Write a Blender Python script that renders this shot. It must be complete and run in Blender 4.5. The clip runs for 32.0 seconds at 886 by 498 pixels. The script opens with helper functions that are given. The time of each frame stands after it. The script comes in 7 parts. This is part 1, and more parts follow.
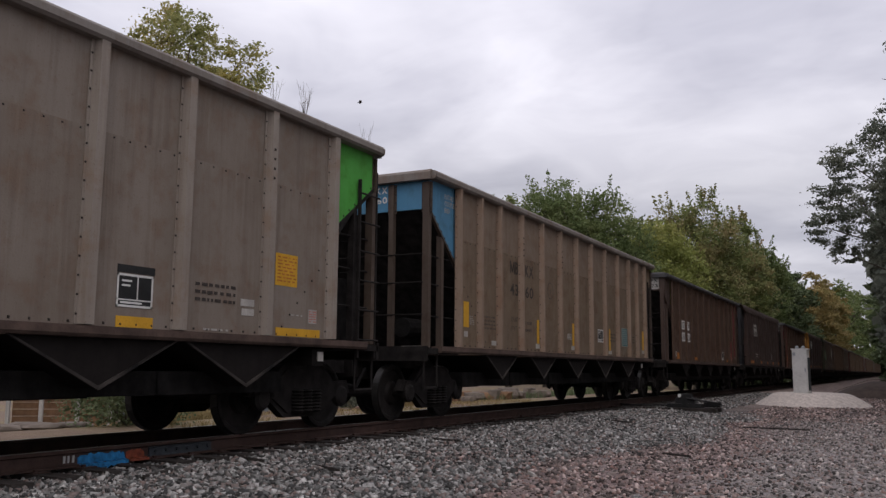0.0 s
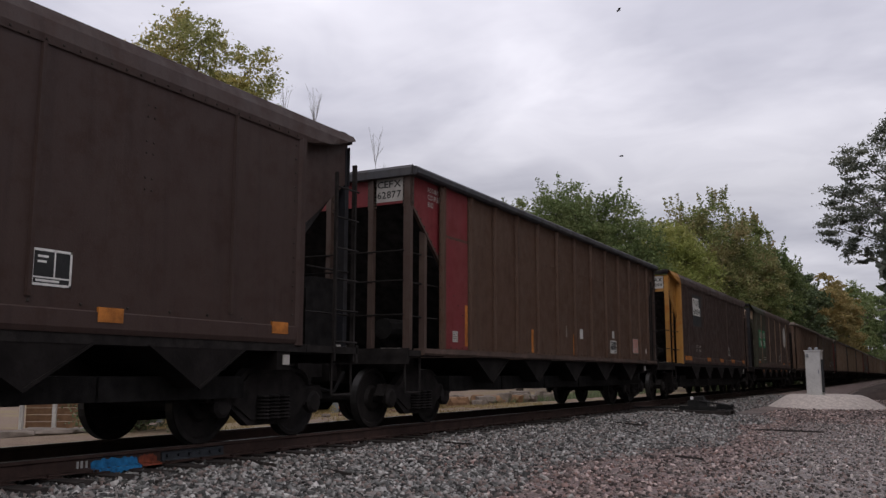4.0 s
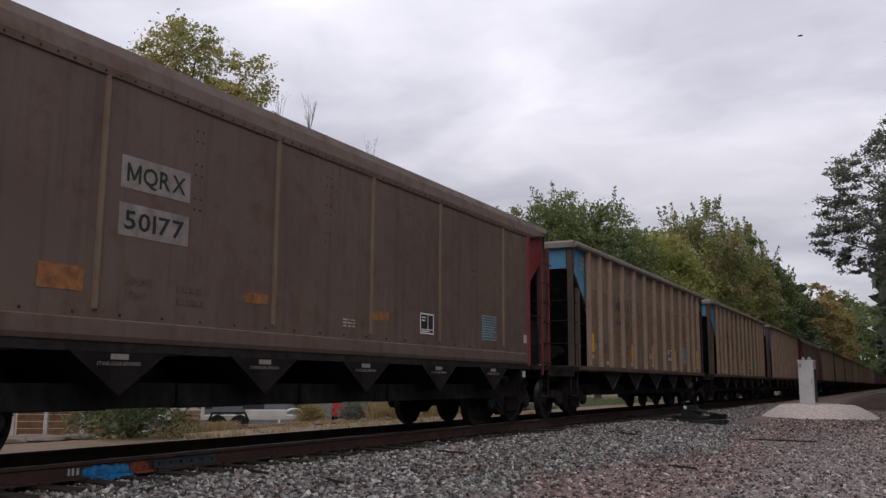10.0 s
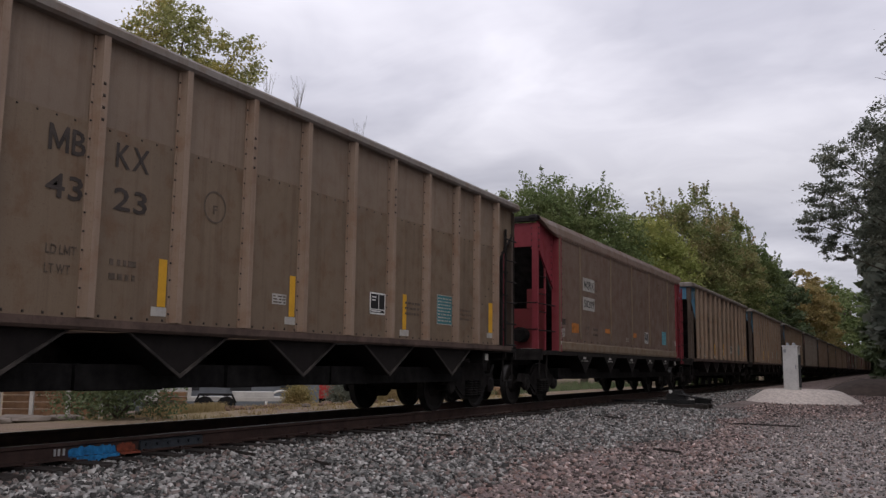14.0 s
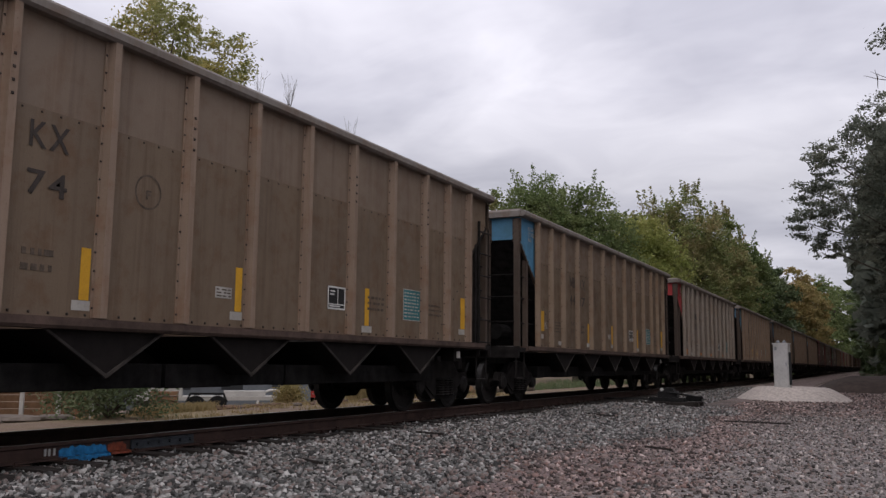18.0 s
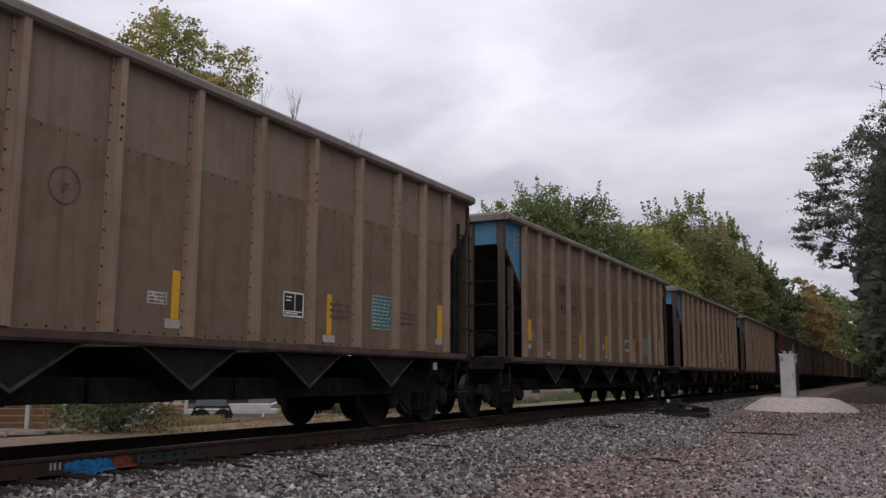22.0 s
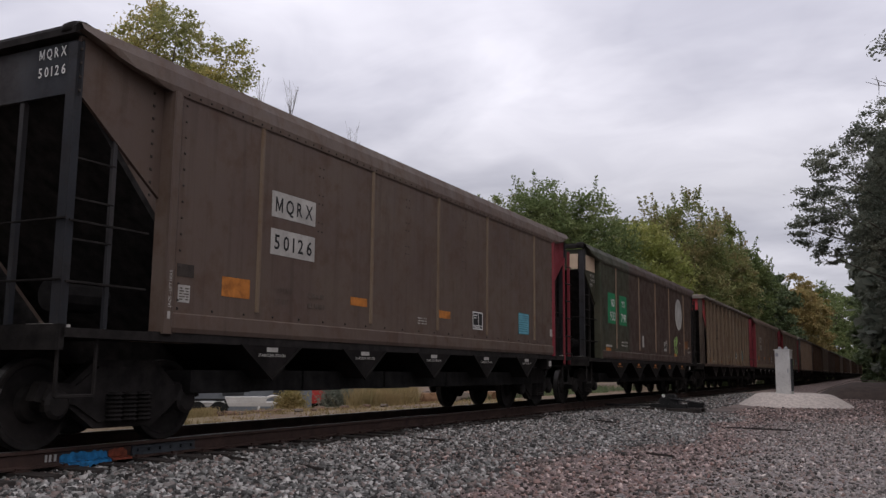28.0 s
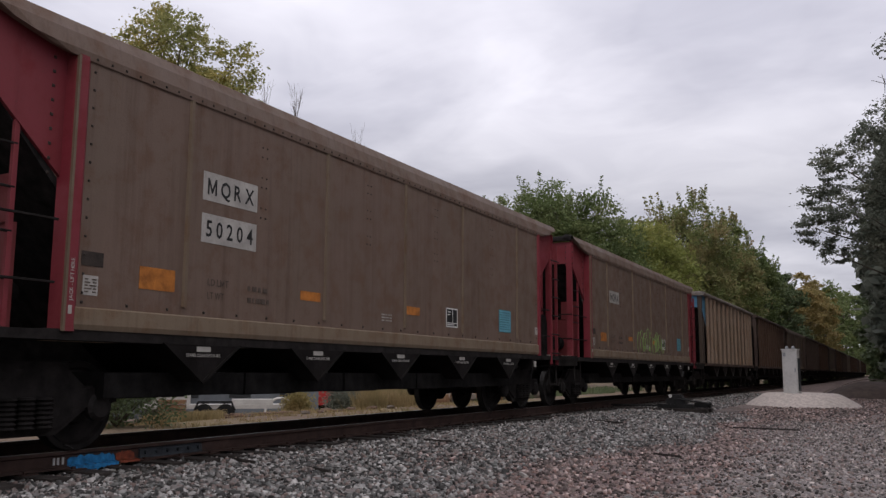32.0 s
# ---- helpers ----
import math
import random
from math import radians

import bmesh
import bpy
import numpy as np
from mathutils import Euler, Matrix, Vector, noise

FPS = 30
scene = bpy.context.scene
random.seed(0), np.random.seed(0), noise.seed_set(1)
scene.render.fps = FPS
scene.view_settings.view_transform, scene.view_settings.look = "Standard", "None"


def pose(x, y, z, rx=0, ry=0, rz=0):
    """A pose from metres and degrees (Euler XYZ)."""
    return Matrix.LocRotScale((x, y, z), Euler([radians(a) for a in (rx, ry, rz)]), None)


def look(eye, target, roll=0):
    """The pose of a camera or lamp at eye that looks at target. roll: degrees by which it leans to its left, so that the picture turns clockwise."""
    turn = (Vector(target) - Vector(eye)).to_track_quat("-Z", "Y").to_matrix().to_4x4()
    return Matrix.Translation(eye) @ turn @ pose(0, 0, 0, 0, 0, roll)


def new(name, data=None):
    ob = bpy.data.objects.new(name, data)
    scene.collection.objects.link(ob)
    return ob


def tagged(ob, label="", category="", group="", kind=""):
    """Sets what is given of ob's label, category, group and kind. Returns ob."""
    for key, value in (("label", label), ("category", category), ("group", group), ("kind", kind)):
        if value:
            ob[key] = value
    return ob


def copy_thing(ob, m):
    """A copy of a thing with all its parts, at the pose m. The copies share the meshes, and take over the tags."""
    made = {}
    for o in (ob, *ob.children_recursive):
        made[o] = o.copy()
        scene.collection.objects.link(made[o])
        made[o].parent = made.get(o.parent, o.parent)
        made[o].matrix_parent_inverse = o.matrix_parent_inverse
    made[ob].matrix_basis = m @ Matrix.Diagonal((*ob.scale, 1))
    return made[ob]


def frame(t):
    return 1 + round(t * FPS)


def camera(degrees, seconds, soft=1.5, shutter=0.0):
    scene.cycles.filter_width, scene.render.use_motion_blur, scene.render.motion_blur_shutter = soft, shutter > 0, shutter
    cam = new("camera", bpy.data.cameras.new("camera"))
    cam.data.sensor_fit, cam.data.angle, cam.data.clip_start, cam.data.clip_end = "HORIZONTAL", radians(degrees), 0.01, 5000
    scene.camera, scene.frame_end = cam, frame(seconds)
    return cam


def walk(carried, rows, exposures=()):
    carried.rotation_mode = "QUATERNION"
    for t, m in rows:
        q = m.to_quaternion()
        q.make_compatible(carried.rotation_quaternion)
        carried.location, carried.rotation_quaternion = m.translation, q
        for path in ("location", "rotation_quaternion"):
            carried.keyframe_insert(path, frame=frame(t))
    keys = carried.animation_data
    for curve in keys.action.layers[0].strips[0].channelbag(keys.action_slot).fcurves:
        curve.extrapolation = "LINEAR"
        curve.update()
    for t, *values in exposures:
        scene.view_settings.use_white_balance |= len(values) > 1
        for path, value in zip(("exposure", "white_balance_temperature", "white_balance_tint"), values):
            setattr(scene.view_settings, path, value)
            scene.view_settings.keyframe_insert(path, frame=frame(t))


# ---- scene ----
# ---------------- camera ----------------
# A hand-held camera beside a single track. x: across the track, y: along it, z: 0 at the rail head.
EYE = (8.357, 0.0, 0.829)
# seconds, yaw, pitch, roll in degrees
AIM = [
    (0.0, 27.46, 7.90, -0.40), (0.5, 27.59, 7.83, -0.29), (1.0, 27.70, 7.86, -0.23), (1.5, 27.67, 7.94, -0.17), (2.0, 27.60, 7.83, -0.27),
    (2.5, 27.91, 7.75, -0.24), (4.5, 28.36, 8.51, -0.05), (5.0, 28.58, 9.01, 0.13), (5.5, 28.72, 9.30, 0.37), (6.0, 29.38, 9.64, 0.56),
    (6.5, 29.70, 10.18, 0.59), (7.0, 29.55, 10.20, 0.52), (7.5, 29.50, 9.96, 0.40), (8.0, 29.38, 9.80, 0.39), (8.5, 29.21, 9.55, 0.28),
    (9.0, 28.54, 9.24, -0.03), (9.5, 28.00, 9.06, -0.23), (10.0, 27.77, 8.66, -0.34), (10.5, 27.66, 8.46, -0.50), (11.0, 27.13, 7.88, -0.70),
    (11.5, 26.72, 8.02, -0.50), (12.0, 26.75, 8.12, -0.32), (12.5, 26.53, 8.15, -0.44), (13.0, 27.02, 7.99, -0.23), (13.5, 27.00, 7.84, -0.52),
    (14.0, 26.94, 7.58, -0.71), (14.5, 26.62, 7.40, -0.88), (16.5, 26.94, 7.33, -0.77), (17.0, 26.77, 7.40, -0.80), (17.5, 26.33, 7.44, -0.84),
    (18.0, 26.41, 7.49, -0.55), (18.5, 26.22, 7.51, -0.65), (19.0, 26.15, 7.51, -0.74), (19.5, 26.20, 7.53, -0.74), (20.0, 26.42, 7.56, -0.54),
    (20.5, 26.59, 7.63, -0.47), (21.0, 26.75, 7.81, -0.45), (21.5, 26.74, 8.00, -0.33), (22.0, 26.76, 8.27, -0.31), (22.5, 26.69, 8.51, -0.33),
    (23.0, 26.51, 8.61, -0.41), (23.5, 26.44, 8.65, -0.43), (24.0, 26.22, 8.67, -0.49), (24.5, 26.27, 8.49, -0.40), (25.0, 26.25, 8.17, -0.47),
    (25.5, 26.16, 7.94, -0.55), (27.5, 26.53, 7.65, -0.58), (28.0, 26.49, 7.88, -0.59), (28.5, 26.59, 8.00, -0.57), (29.0, 26.55, 7.85, -0.63),
    (29.5, 26.80, 7.76, -0.49), (30.0, 27.02, 7.79, -0.60), (30.5, 26.89, 7.72, -0.64), (31.0, 26.86, 7.66, -0.54), (31.5, 26.87, 7.73, -0.41),
    (32.0, 26.90, 7.96, -0.31),
]
RUN = [
    (0.0, 0.10), (1.0, 12.39), (2.0, 25.03), (4.5, 55.62), (5.0, 61.71), (6.0, 74.35), (7.0, 86.35), (8.0, 98.49),
    (9.0, 110.45), (10.0, 122.74), (11.0, 135.41), (12.0, 147.81), (13.0, 159.73), (14.0, 172.47), (16.5, 203.61), (17.0, 209.96),
    (17.5, 215.72), (18.0, 221.89), (19.0, 234.22), (20.0, 246.69), (21.0, 259.53), (22.0, 271.55), (23.0, 283.93), (24.0, 296.77),
    (25.0, 309.32), (25.5, 315.64), (27.5, 340.37), (28.0, 346.53), (29.0, 359.01), (30.0, 371.45), (31.0, 384.07), (32.0, 396.62),
]
cam = camera(53.66, 32.0, soft=1.4)
walk(cam, [(t, pose(*EYE, 90 + p, r, y)) for t, y, p, r in AIM],
     exposures=[(0, 0, 6500, 14), (2.5, 0, 6500, 14), (5, -0.15, 6500, 14), (6, -0.2, 6500, 14), (7, -0.14, 6500, 14), (8, -0.06, 6500, 14), (10, 0, 6500, 14), (32, 0, 6500, 14)])

# ---------------- sky and sun ----------------
world = bpy.data.worlds.new("overcast_sky")
scene.world = world
world.use_nodes = True
wt = world.node_tree
wt.nodes.clear()


def wnode(kind, **settings):
    n = wt.nodes.new(kind)
    for key, value in settings.items():
        n.inputs[key].default_value = value
    return n


w_out = wnode("ShaderNodeOutputWorld")
w_coord = wnode("ShaderNodeTexCoord")
w_xyz = wt.nodes.new("ShaderNodeSeparateXYZ")
# the cloud base as a flat sheet overhead: it crowds together towards the horizon
w_lift = wt.nodes.new("ShaderNodeMath")
w_lift.operation, w_lift.inputs[1].default_value = "ADD", 0.16
w_flat = wt.nodes.new("ShaderNodeVectorMath")
w_flat.operation = "DIVIDE"
w_map = wnode("ShaderNodeMapping", Scale=(1.0, 1.25, 1.0), Location=(3.1, 0.4, 0.2))
w_big = wnode("ShaderNodeTexNoise", Scale=0.95, Detail=5.0, Roughness=0.5, Distortion=0.25)
w_ramp = wt.nodes.new("ShaderNodeValToRGB")
w_ramp.color_ramp.elements[0].position, w_ramp.color_ramp.elements[0].color = 0.37, (0.575, 0.58, 0.655, 1)
w_ramp.color_ramp.elements[1].position, w_ramp.color_ramp.elements[1].color = 0.61, (0.90, 0.90, 0.965, 1)
# the cloud cover thickens and greys towards the horizon, with a paler strip just above it
w_thick = wt.nodes.new("ShaderNodeValToRGB")
w_thick.color_ramp.elements[0].position, w_thick.color_ramp.elements[0].color = 0.03, (0.60, 0.60, 0.60, 1)
w_thick.color_ramp.elements[1].position, w_thick.color_ramp.elements[1].color = 0.42, (1.0, 1.0, 1.0, 1)
for w_at, w_value in ((0.13, 0.69), (0.20, 0.62), (0.30, 0.88)):
    w_thick.color_ramp.elements.new(w_at).color = (w_value, w_value, w_value, 1)
# smaller ragged puffs under the sheet
w_small = wnode("ShaderNodeTexNoise", Scale=2.6, Detail=4.0, Roughness=0.55, Distortion=0.9)
w_puff = wt.nodes.new("ShaderNodeValToRGB")
w_puff.color_ramp.elements[0].position, w_puff.color_ramp.elements[0].color = 0.34, (0.94, 0.94, 0.948, 1)
w_puff.color_ramp.elements[1].position, w_puff.color_ramp.elements[1].color = 0.64, (1.055, 1.055, 1.05, 1)
w_both = wt.nodes.new("ShaderNodeVectorMath")
w_both.operation = "MULTIPLY"
w_grey = wt.nodes.new("ShaderNodeVectorMath")
w_grey.operation = "MULTIPLY"
w_cloud = wnode("ShaderNodeBackground", Strength=1.10)
w_sky = wt.nodes.new("ShaderNodeTexSky")
w_sky.sky_type = "NISHITA"
w_sky.sun_disc = False
w_sky.sun_elevation, w_sky.sun_rotation = radians(50), radians(150)
w_clear = wnode("ShaderNodeBackground", Strength=0.008)
w_add = wnode("ShaderNodeAddShader")
for a, b in ((w_xyz.outputs["Z"], w_lift.inputs[0]), (w_coord.outputs["Generated"], w_flat.inputs[0]), (w_lift.outputs[0], w_flat.inputs[1]), (w_flat.outputs[0], w_map.inputs["Vector"]), (w_map.outputs["Vector"], w_big.inputs["Vector"]),
             (w_big.outputs["Fac"], w_ramp.inputs["Fac"]), (w_coord.outputs["Generated"], w_xyz.inputs[0]), (w_xyz.outputs["Z"], w_thick.inputs["Fac"]),
             (w_map.outputs["Vector"], w_small.inputs["Vector"]), (w_small.outputs["Fac"], w_puff.inputs["Fac"]), (w_ramp.outputs["Color"], w_both.inputs[0]),
             (w_puff.outputs["Color"], w_both.inputs[1]), (w_both.outputs[0], w_grey.inputs[0]), (w_thick.outputs["Color"], w_grey.inputs[1]), (w_grey.outputs[0], w_cloud.inputs["Color"]),
             (w_sky.outputs["Color"], w_clear.inputs["Color"]), (w_cloud.outputs[0], w_add.inputs[0]),
             (w_clear.outputs[0], w_add.inputs[1]), (w_add.outputs[0], w_out.inputs["Surface"])):
    wt.links.new(a, b)

sun = new("sun", bpy.data.lights.new("sun", "SUN"))
sun.data.energy, sun.data.angle, sun.data.color = 0.7, radians(35), (1.0, 0.96, 0.9)
sun.matrix_world = look((30, -40, 70), (0, 12, 0))

# ---------------- materials ----------------
MATS = {}


def shader(name, build):
    if name not in MATS:
        m = bpy.data.materials.new(name)
        m.use_nodes = True
        t = m.node_tree
        build(t, t.nodes["Principled BSDF"])
        MATS[name] = m
    return MATS[name]


def node(t, kind, **settings):
    n = t.nodes.new(kind)
    for key, value in settings.items():
        n.inputs[key].default_value = value
    return n


def mix(t, fac, a, b, blend="MIX"):
    n = t.nodes.new("ShaderNodeMix")
    n.data_type, n.blend_type = "RGBA", blend
    for socket, value in ((n.inputs[0], fac), (n.inputs[6], a), (n.inputs[7], b)):
        if hasattr(value, "is_linked"):
            t.links.new(value, socket)
        else:
            socket.default_value = value
    return n.outputs[2]


def ramp(t, value, lo, hi, a=0.0, b=1.0):
    n = node(t, "ShaderNodeMapRange", **{"From Min": lo, "From Max": hi, "To Min": a, "To Max": b})
    t.links.new(value, n.inputs["Value"])
    return n.outputs["Result"]


def noise_of(t, vector, scale, detail=3.0, rough=0.55):
    n = node(t, "ShaderNodeTexNoise", Scale=scale, Detail=detail, Roughness=rough)
    t.links.new(vector, n.inputs["Vector"])
    return n.outputs["Fac"]


def stretched(t, vector, sx, sy, sz):
    n = node(t, "ShaderNodeMapping", Scale=(sx, sy, sz))
    t.links.new(vector, n.inputs["Vector"])
    return n.outputs["Vector"]


def bump(t, p, height, strength, distance):
    n = node(t, "ShaderNodeBump", Strength=strength, Distance=distance)
    t.links.new(height, n.inputs["Height"])
    t.links.new(n.outputs["Normal"], p.inputs["Normal"])


def rgba(c, k=1.0):
    return (c[0] * k, c[1] * k, c[2] * k, 1)


DUST = (0.122, 0.091, 0.067)


def paint(name, colour, rough=0.62, dust=0.5, streak=0.5, rust=0.75):
    """Weathered paint on steel: dust film in clouds, run-off streaks, a rusty wash, blotches and specks."""
    def build(t, p):
        v = node(t, "ShaderNodeTexCoord").outputs["Object"]
        info = node(t, "ShaderNodeObjectInfo").outputs["Random"]
        shift = t.nodes.new("ShaderNodeVectorMath")
        shift.operation = "MULTIPLY_ADD"
        shift.inputs[0].default_value = (1, 1, 1)
        t.links.new(ramp(t, info, 0, 1, 0, 90), shift.inputs[1])
        t.links.new(v, shift.inputs[2])
        v = shift.outputs[0]
        clouds = noise_of(t, v, 0.8, 5, 0.6)
        blots = noise_of(t, v, 3.2, 5, 0.65)
        runs = noise_of(t, stretched(t, v, 8, 8, 0.35), 1.0, 4, 0.6)
        thin = noise_of(t, stretched(t, v, 26, 26, 1.1), 1.0, 3, 0.6)
        fine = noise_of(t, v, 46, 3, 0.65)
        base = mix(t, ramp(t, clouds, 0.38, 0.64, 0, dust), rgba(colour, 0.86), rgba(DUST))
        base = mix(t, ramp(t, blots, 0.50, 0.66, 0, rust * 0.7), base, (colour[0] * 0.72, colour[1] * 0.55, colour[2] * 0.44, 1))
        base = mix(t, ramp(t, runs, 0.50, 0.72, 0, streak), base, (colour[0] * 0.46, colour[1] * 0.40, colour[2] * 0.36, 1))
        base = mix(t, ramp(t, thin, 0.56, 0.74, 0, streak * 0.8), base, rgba(colour, 0.98))
        base = mix(t, ramp(t, fine, 0.60, 0.74, 0, rust * 0.6), base, (0.07, 0.034, 0.02, 1))
        t.links.new(base, p.inputs["Base Color"])
        t.links.new(ramp(t, blots, 0.3, 0.7, rough - 0.14, rough + 0.16), p.inputs["Roughness"])
        p.inputs["Specular IOR Level"].default_value = 0.3
        bump(t, p, mix(t, 0.35, noise_of(t, v, 1.6, 2), fine), 0.3, 0.02)
    return shader(name, build)


def grimy(name, colour, rough=0.8, metal=0.0, spread=0.5, scale=6.0, gloss=0.25):
    def build(t, p):
        v = node(t, "ShaderNodeTexCoord").outputs["Object"]
        a, b = noise_of(t, v, scale, 4), noise_of(t, v, scale * 9, 3)
        base = mix(t, ramp(t, a, 0.3, 0.7, 0, 1), rgba(colour, 1 - spread), rgba(colour, 1 + spread))
        base = mix(t, ramp(t, b, 0.5, 0.75, 0, 0.4), base, rgba(colour, 0.5))
        t.links.new(base, p.inputs["Base Color"])
        p.inputs["Roughness"].default_value, p.inputs["Metallic"].default_value = rough, metal
        p.inputs["Specular IOR Level"].default_value = gloss
        bump(t, p, b, 0.35, 0.01)
    return shader(name, build)


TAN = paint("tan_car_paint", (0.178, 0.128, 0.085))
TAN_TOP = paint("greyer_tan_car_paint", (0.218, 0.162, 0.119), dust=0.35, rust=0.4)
RUSTY = paint("rusty_brown_car_paint", (0.125, 0.077, 0.052))
GREY = paint("grey_car_paint", (0.235, 0.195, 0.16))
SAND = paint("sandy_brown_car_paint", (0.205, 0.137, 0.093))
POST = paint("sooty_brown_end_post_paint", (0.066, 0.048, 0.038))
RIM = paint("dull_grey_rim_paint", (0.225, 0.20, 0.178))
# Dark rim lightened to blue-grey: its sky-lit sheen is mixed into the paint.
RIM_SHEEN = paint("dark_rim_paint_with_sheen", (0.046, 0.048, 0.054), dust=0.2)
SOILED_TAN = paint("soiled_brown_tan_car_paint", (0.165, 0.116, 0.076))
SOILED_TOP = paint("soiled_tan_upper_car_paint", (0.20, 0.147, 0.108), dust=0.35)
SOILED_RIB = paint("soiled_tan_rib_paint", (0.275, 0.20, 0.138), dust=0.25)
RUSSET = paint("russet_car_paint", (0.078, 0.042, 0.026), dust=0.1)
OXIDE = paint("dark_oxide_car_paint", (0.066, 0.042, 0.034), dust=0.3)
# Cleaner ribs, lightened further: contrast of their shadow edges is in the paint.
TAN_RIB = paint("contrast_light_tan_rib_paint", (0.292, 0.21, 0.153), dust=0.25)
GREY_RIB = paint("cleaner_grey_rib_paint", (0.30, 0.255, 0.215), dust=0.2)
SKIRT = paint("dust_caked_skirt_paint", (0.205, 0.152, 0.102), dust=0.3, rust=0.9)
UMBER = paint("umber_car_paint", (0.166, 0.112, 0.085))
PLUM = paint("dark_plum_brown_car_paint", (0.043, 0.024, 0.0195), dust=0.06)
COCOA = paint("dirty_umber_car_paint", (0.100, 0.068, 0.054))
MAROON = paint("faded_maroon_car_paint", (0.066, 0.041, 0.033), dust=0.2)
BLUE = paint("light_blue_car_paint", (0.075, 0.235, 0.38), dust=0.12, streak=0.2)
RED = paint("bright_red_car_paint", (0.42, 0.048, 0.052), dust=0.12, streak=0.25)
CRIMSON = paint("crimson_car_paint", (0.215, 0.026, 0.038), dust=0.12, streak=0.3)
WINE = paint("wine_red_car_paint", (0.17, 0.022, 0.026), dust=0.15, streak=0.3)
YELLOW_END = paint("ochre_yellow_car_paint", (0.40, 0.19, 0.035), dust=0.3, streak=0.85, rust=1.3)
GREEN = paint("leaf_green_car_paint", (0.075, 0.36, 0.055), dust=0.1, streak=0.2)
BOTTLE = paint("bottle_green_car_paint", (0.036, 0.041, 0.024), dust=0.3)
NAVY = paint("blue_black_car_paint", (0.016, 0.018, 0.023), dust=0.15)
# Coal soot on the slope sheets, painted shade on the recess triangles.
SOOT_SHADE = grimy("coal_soot_and_shade_steel", (0.024, 0.022, 0.021), 0.85, gloss=0.08)
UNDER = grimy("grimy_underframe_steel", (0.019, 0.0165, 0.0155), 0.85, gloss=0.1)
# Gate and chute steels darker than real steel: undercar shade is in their colour.
PITCH_BLACK = grimy("shade_black_gate_steel", (0.013, 0.012, 0.0115), 0.85, gloss=0.08)
SHADE_BLACK = grimy("shade_black_hopper_steel", (0.0115, 0.0098, 0.0092), 0.85, 0, 0.4, 3, gloss=0.08)
CHUTE = grimy("shade_dark_chute_steel", (0.0115, 0.0095, 0.0088), 0.85, 0, 0.45, 2.2, gloss=0.1)
WHEEL = grimy("oily_wheel_steel", (0.017, 0.0145, 0.0135), 0.65, gloss=0.15)
TREAD = grimy("polished_wheel_tread", (0.06, 0.057, 0.054), 0.45, 0.6, 0.2)
BOLT = grimy("dark_rivet_steel", (0.035, 0.027, 0.022), 0.7)
WHITE = grimy("white_marking_paint", (0.62, 0.61, 0.58), 0.6, 0, 0.15, 3)
OFFWHITE = grimy("dusty_white_marking_paint", (0.36, 0.34, 0.31), 0.6, 0, 0.2, 4)
BLACK = grimy("black_marking_paint", (0.018, 0.018, 0.018), 0.6, 0, 0.3, 3)
FADED = grimy("faded_dark_stencil_paint", (0.045, 0.036, 0.031), 0.7, 0, 0.3, 8)
DIM = grimy("half_erased_stencil_paint", (0.088, 0.067, 0.051), 0.7, 0, 0.4, 14)
SILL = grimy("dusty_brown_side_sill", (0.075, 0.05, 0.04), 0.85, 0, 0.4, 3)
VEDGE = grimy("scuffed_hopper_edge_steel", (0.03, 0.025, 0.022), 0.7, 0, 0.9, 3)
GHOST = grimy("faint_worn_stencil_paint", (0.082, 0.062, 0.05), 0.75, 0, 0.3, 10)
STRIPE = grimy("yellow_reflector_paint", (0.56, 0.30, 0.025), 0.55, 0, 0.12, 5)
ORANGE = grimy("worn_orange_reflector_paint", (0.37, 0.132, 0.026), 0.6, 0, 0.45, 7)
DULL_ORANGE = grimy("rubbed_orange_reflector_paint", (0.20, 0.085, 0.032), 0.7, 0, 0.45, 9)
WORN_PLATE = grimy("grimed_grey_number_panel", (0.195, 0.17, 0.155), 0.7, 0, 0.3, 6)
TEAL = grimy("teal_stencil_panel", (0.03, 0.14, 0.15), 0.6, 0, 0.15, 4)
SKYBLUE = grimy("pale_blue_stencil_panel", (0.13, 0.34, 0.42), 0.6, 0, 0.2, 4)
PATCH = grimy("bright_green_patch_paint", (0.015, 0.20, 0.085), 0.6, 0, 0.15, 3)
SLATE = grimy("dark_slate_patch_paint", (0.033, 0.036, 0.038), 0.65, 0, 0.2, 3)
BEIGE = grimy("beige_patch_paint", (0.50, 0.38, 0.27), 0.65, 0, 0.15, 3)
DISC = grimy("whitewashed_disc_paint", (0.42, 0.41, 0.39), 0.7, 0, 0.3, 2.5)
LIME = grimy("lime_graffiti_paint", (0.21, 0.32, 0.105), 0.5, 0, 0.3, 5)
LAMP_RED = grimy("pale_red_stencil_panel", (0.42, 0.16, 0.12), 0.6, 0, 0.2, 5)

# ---------------- mesh helpers ----------------


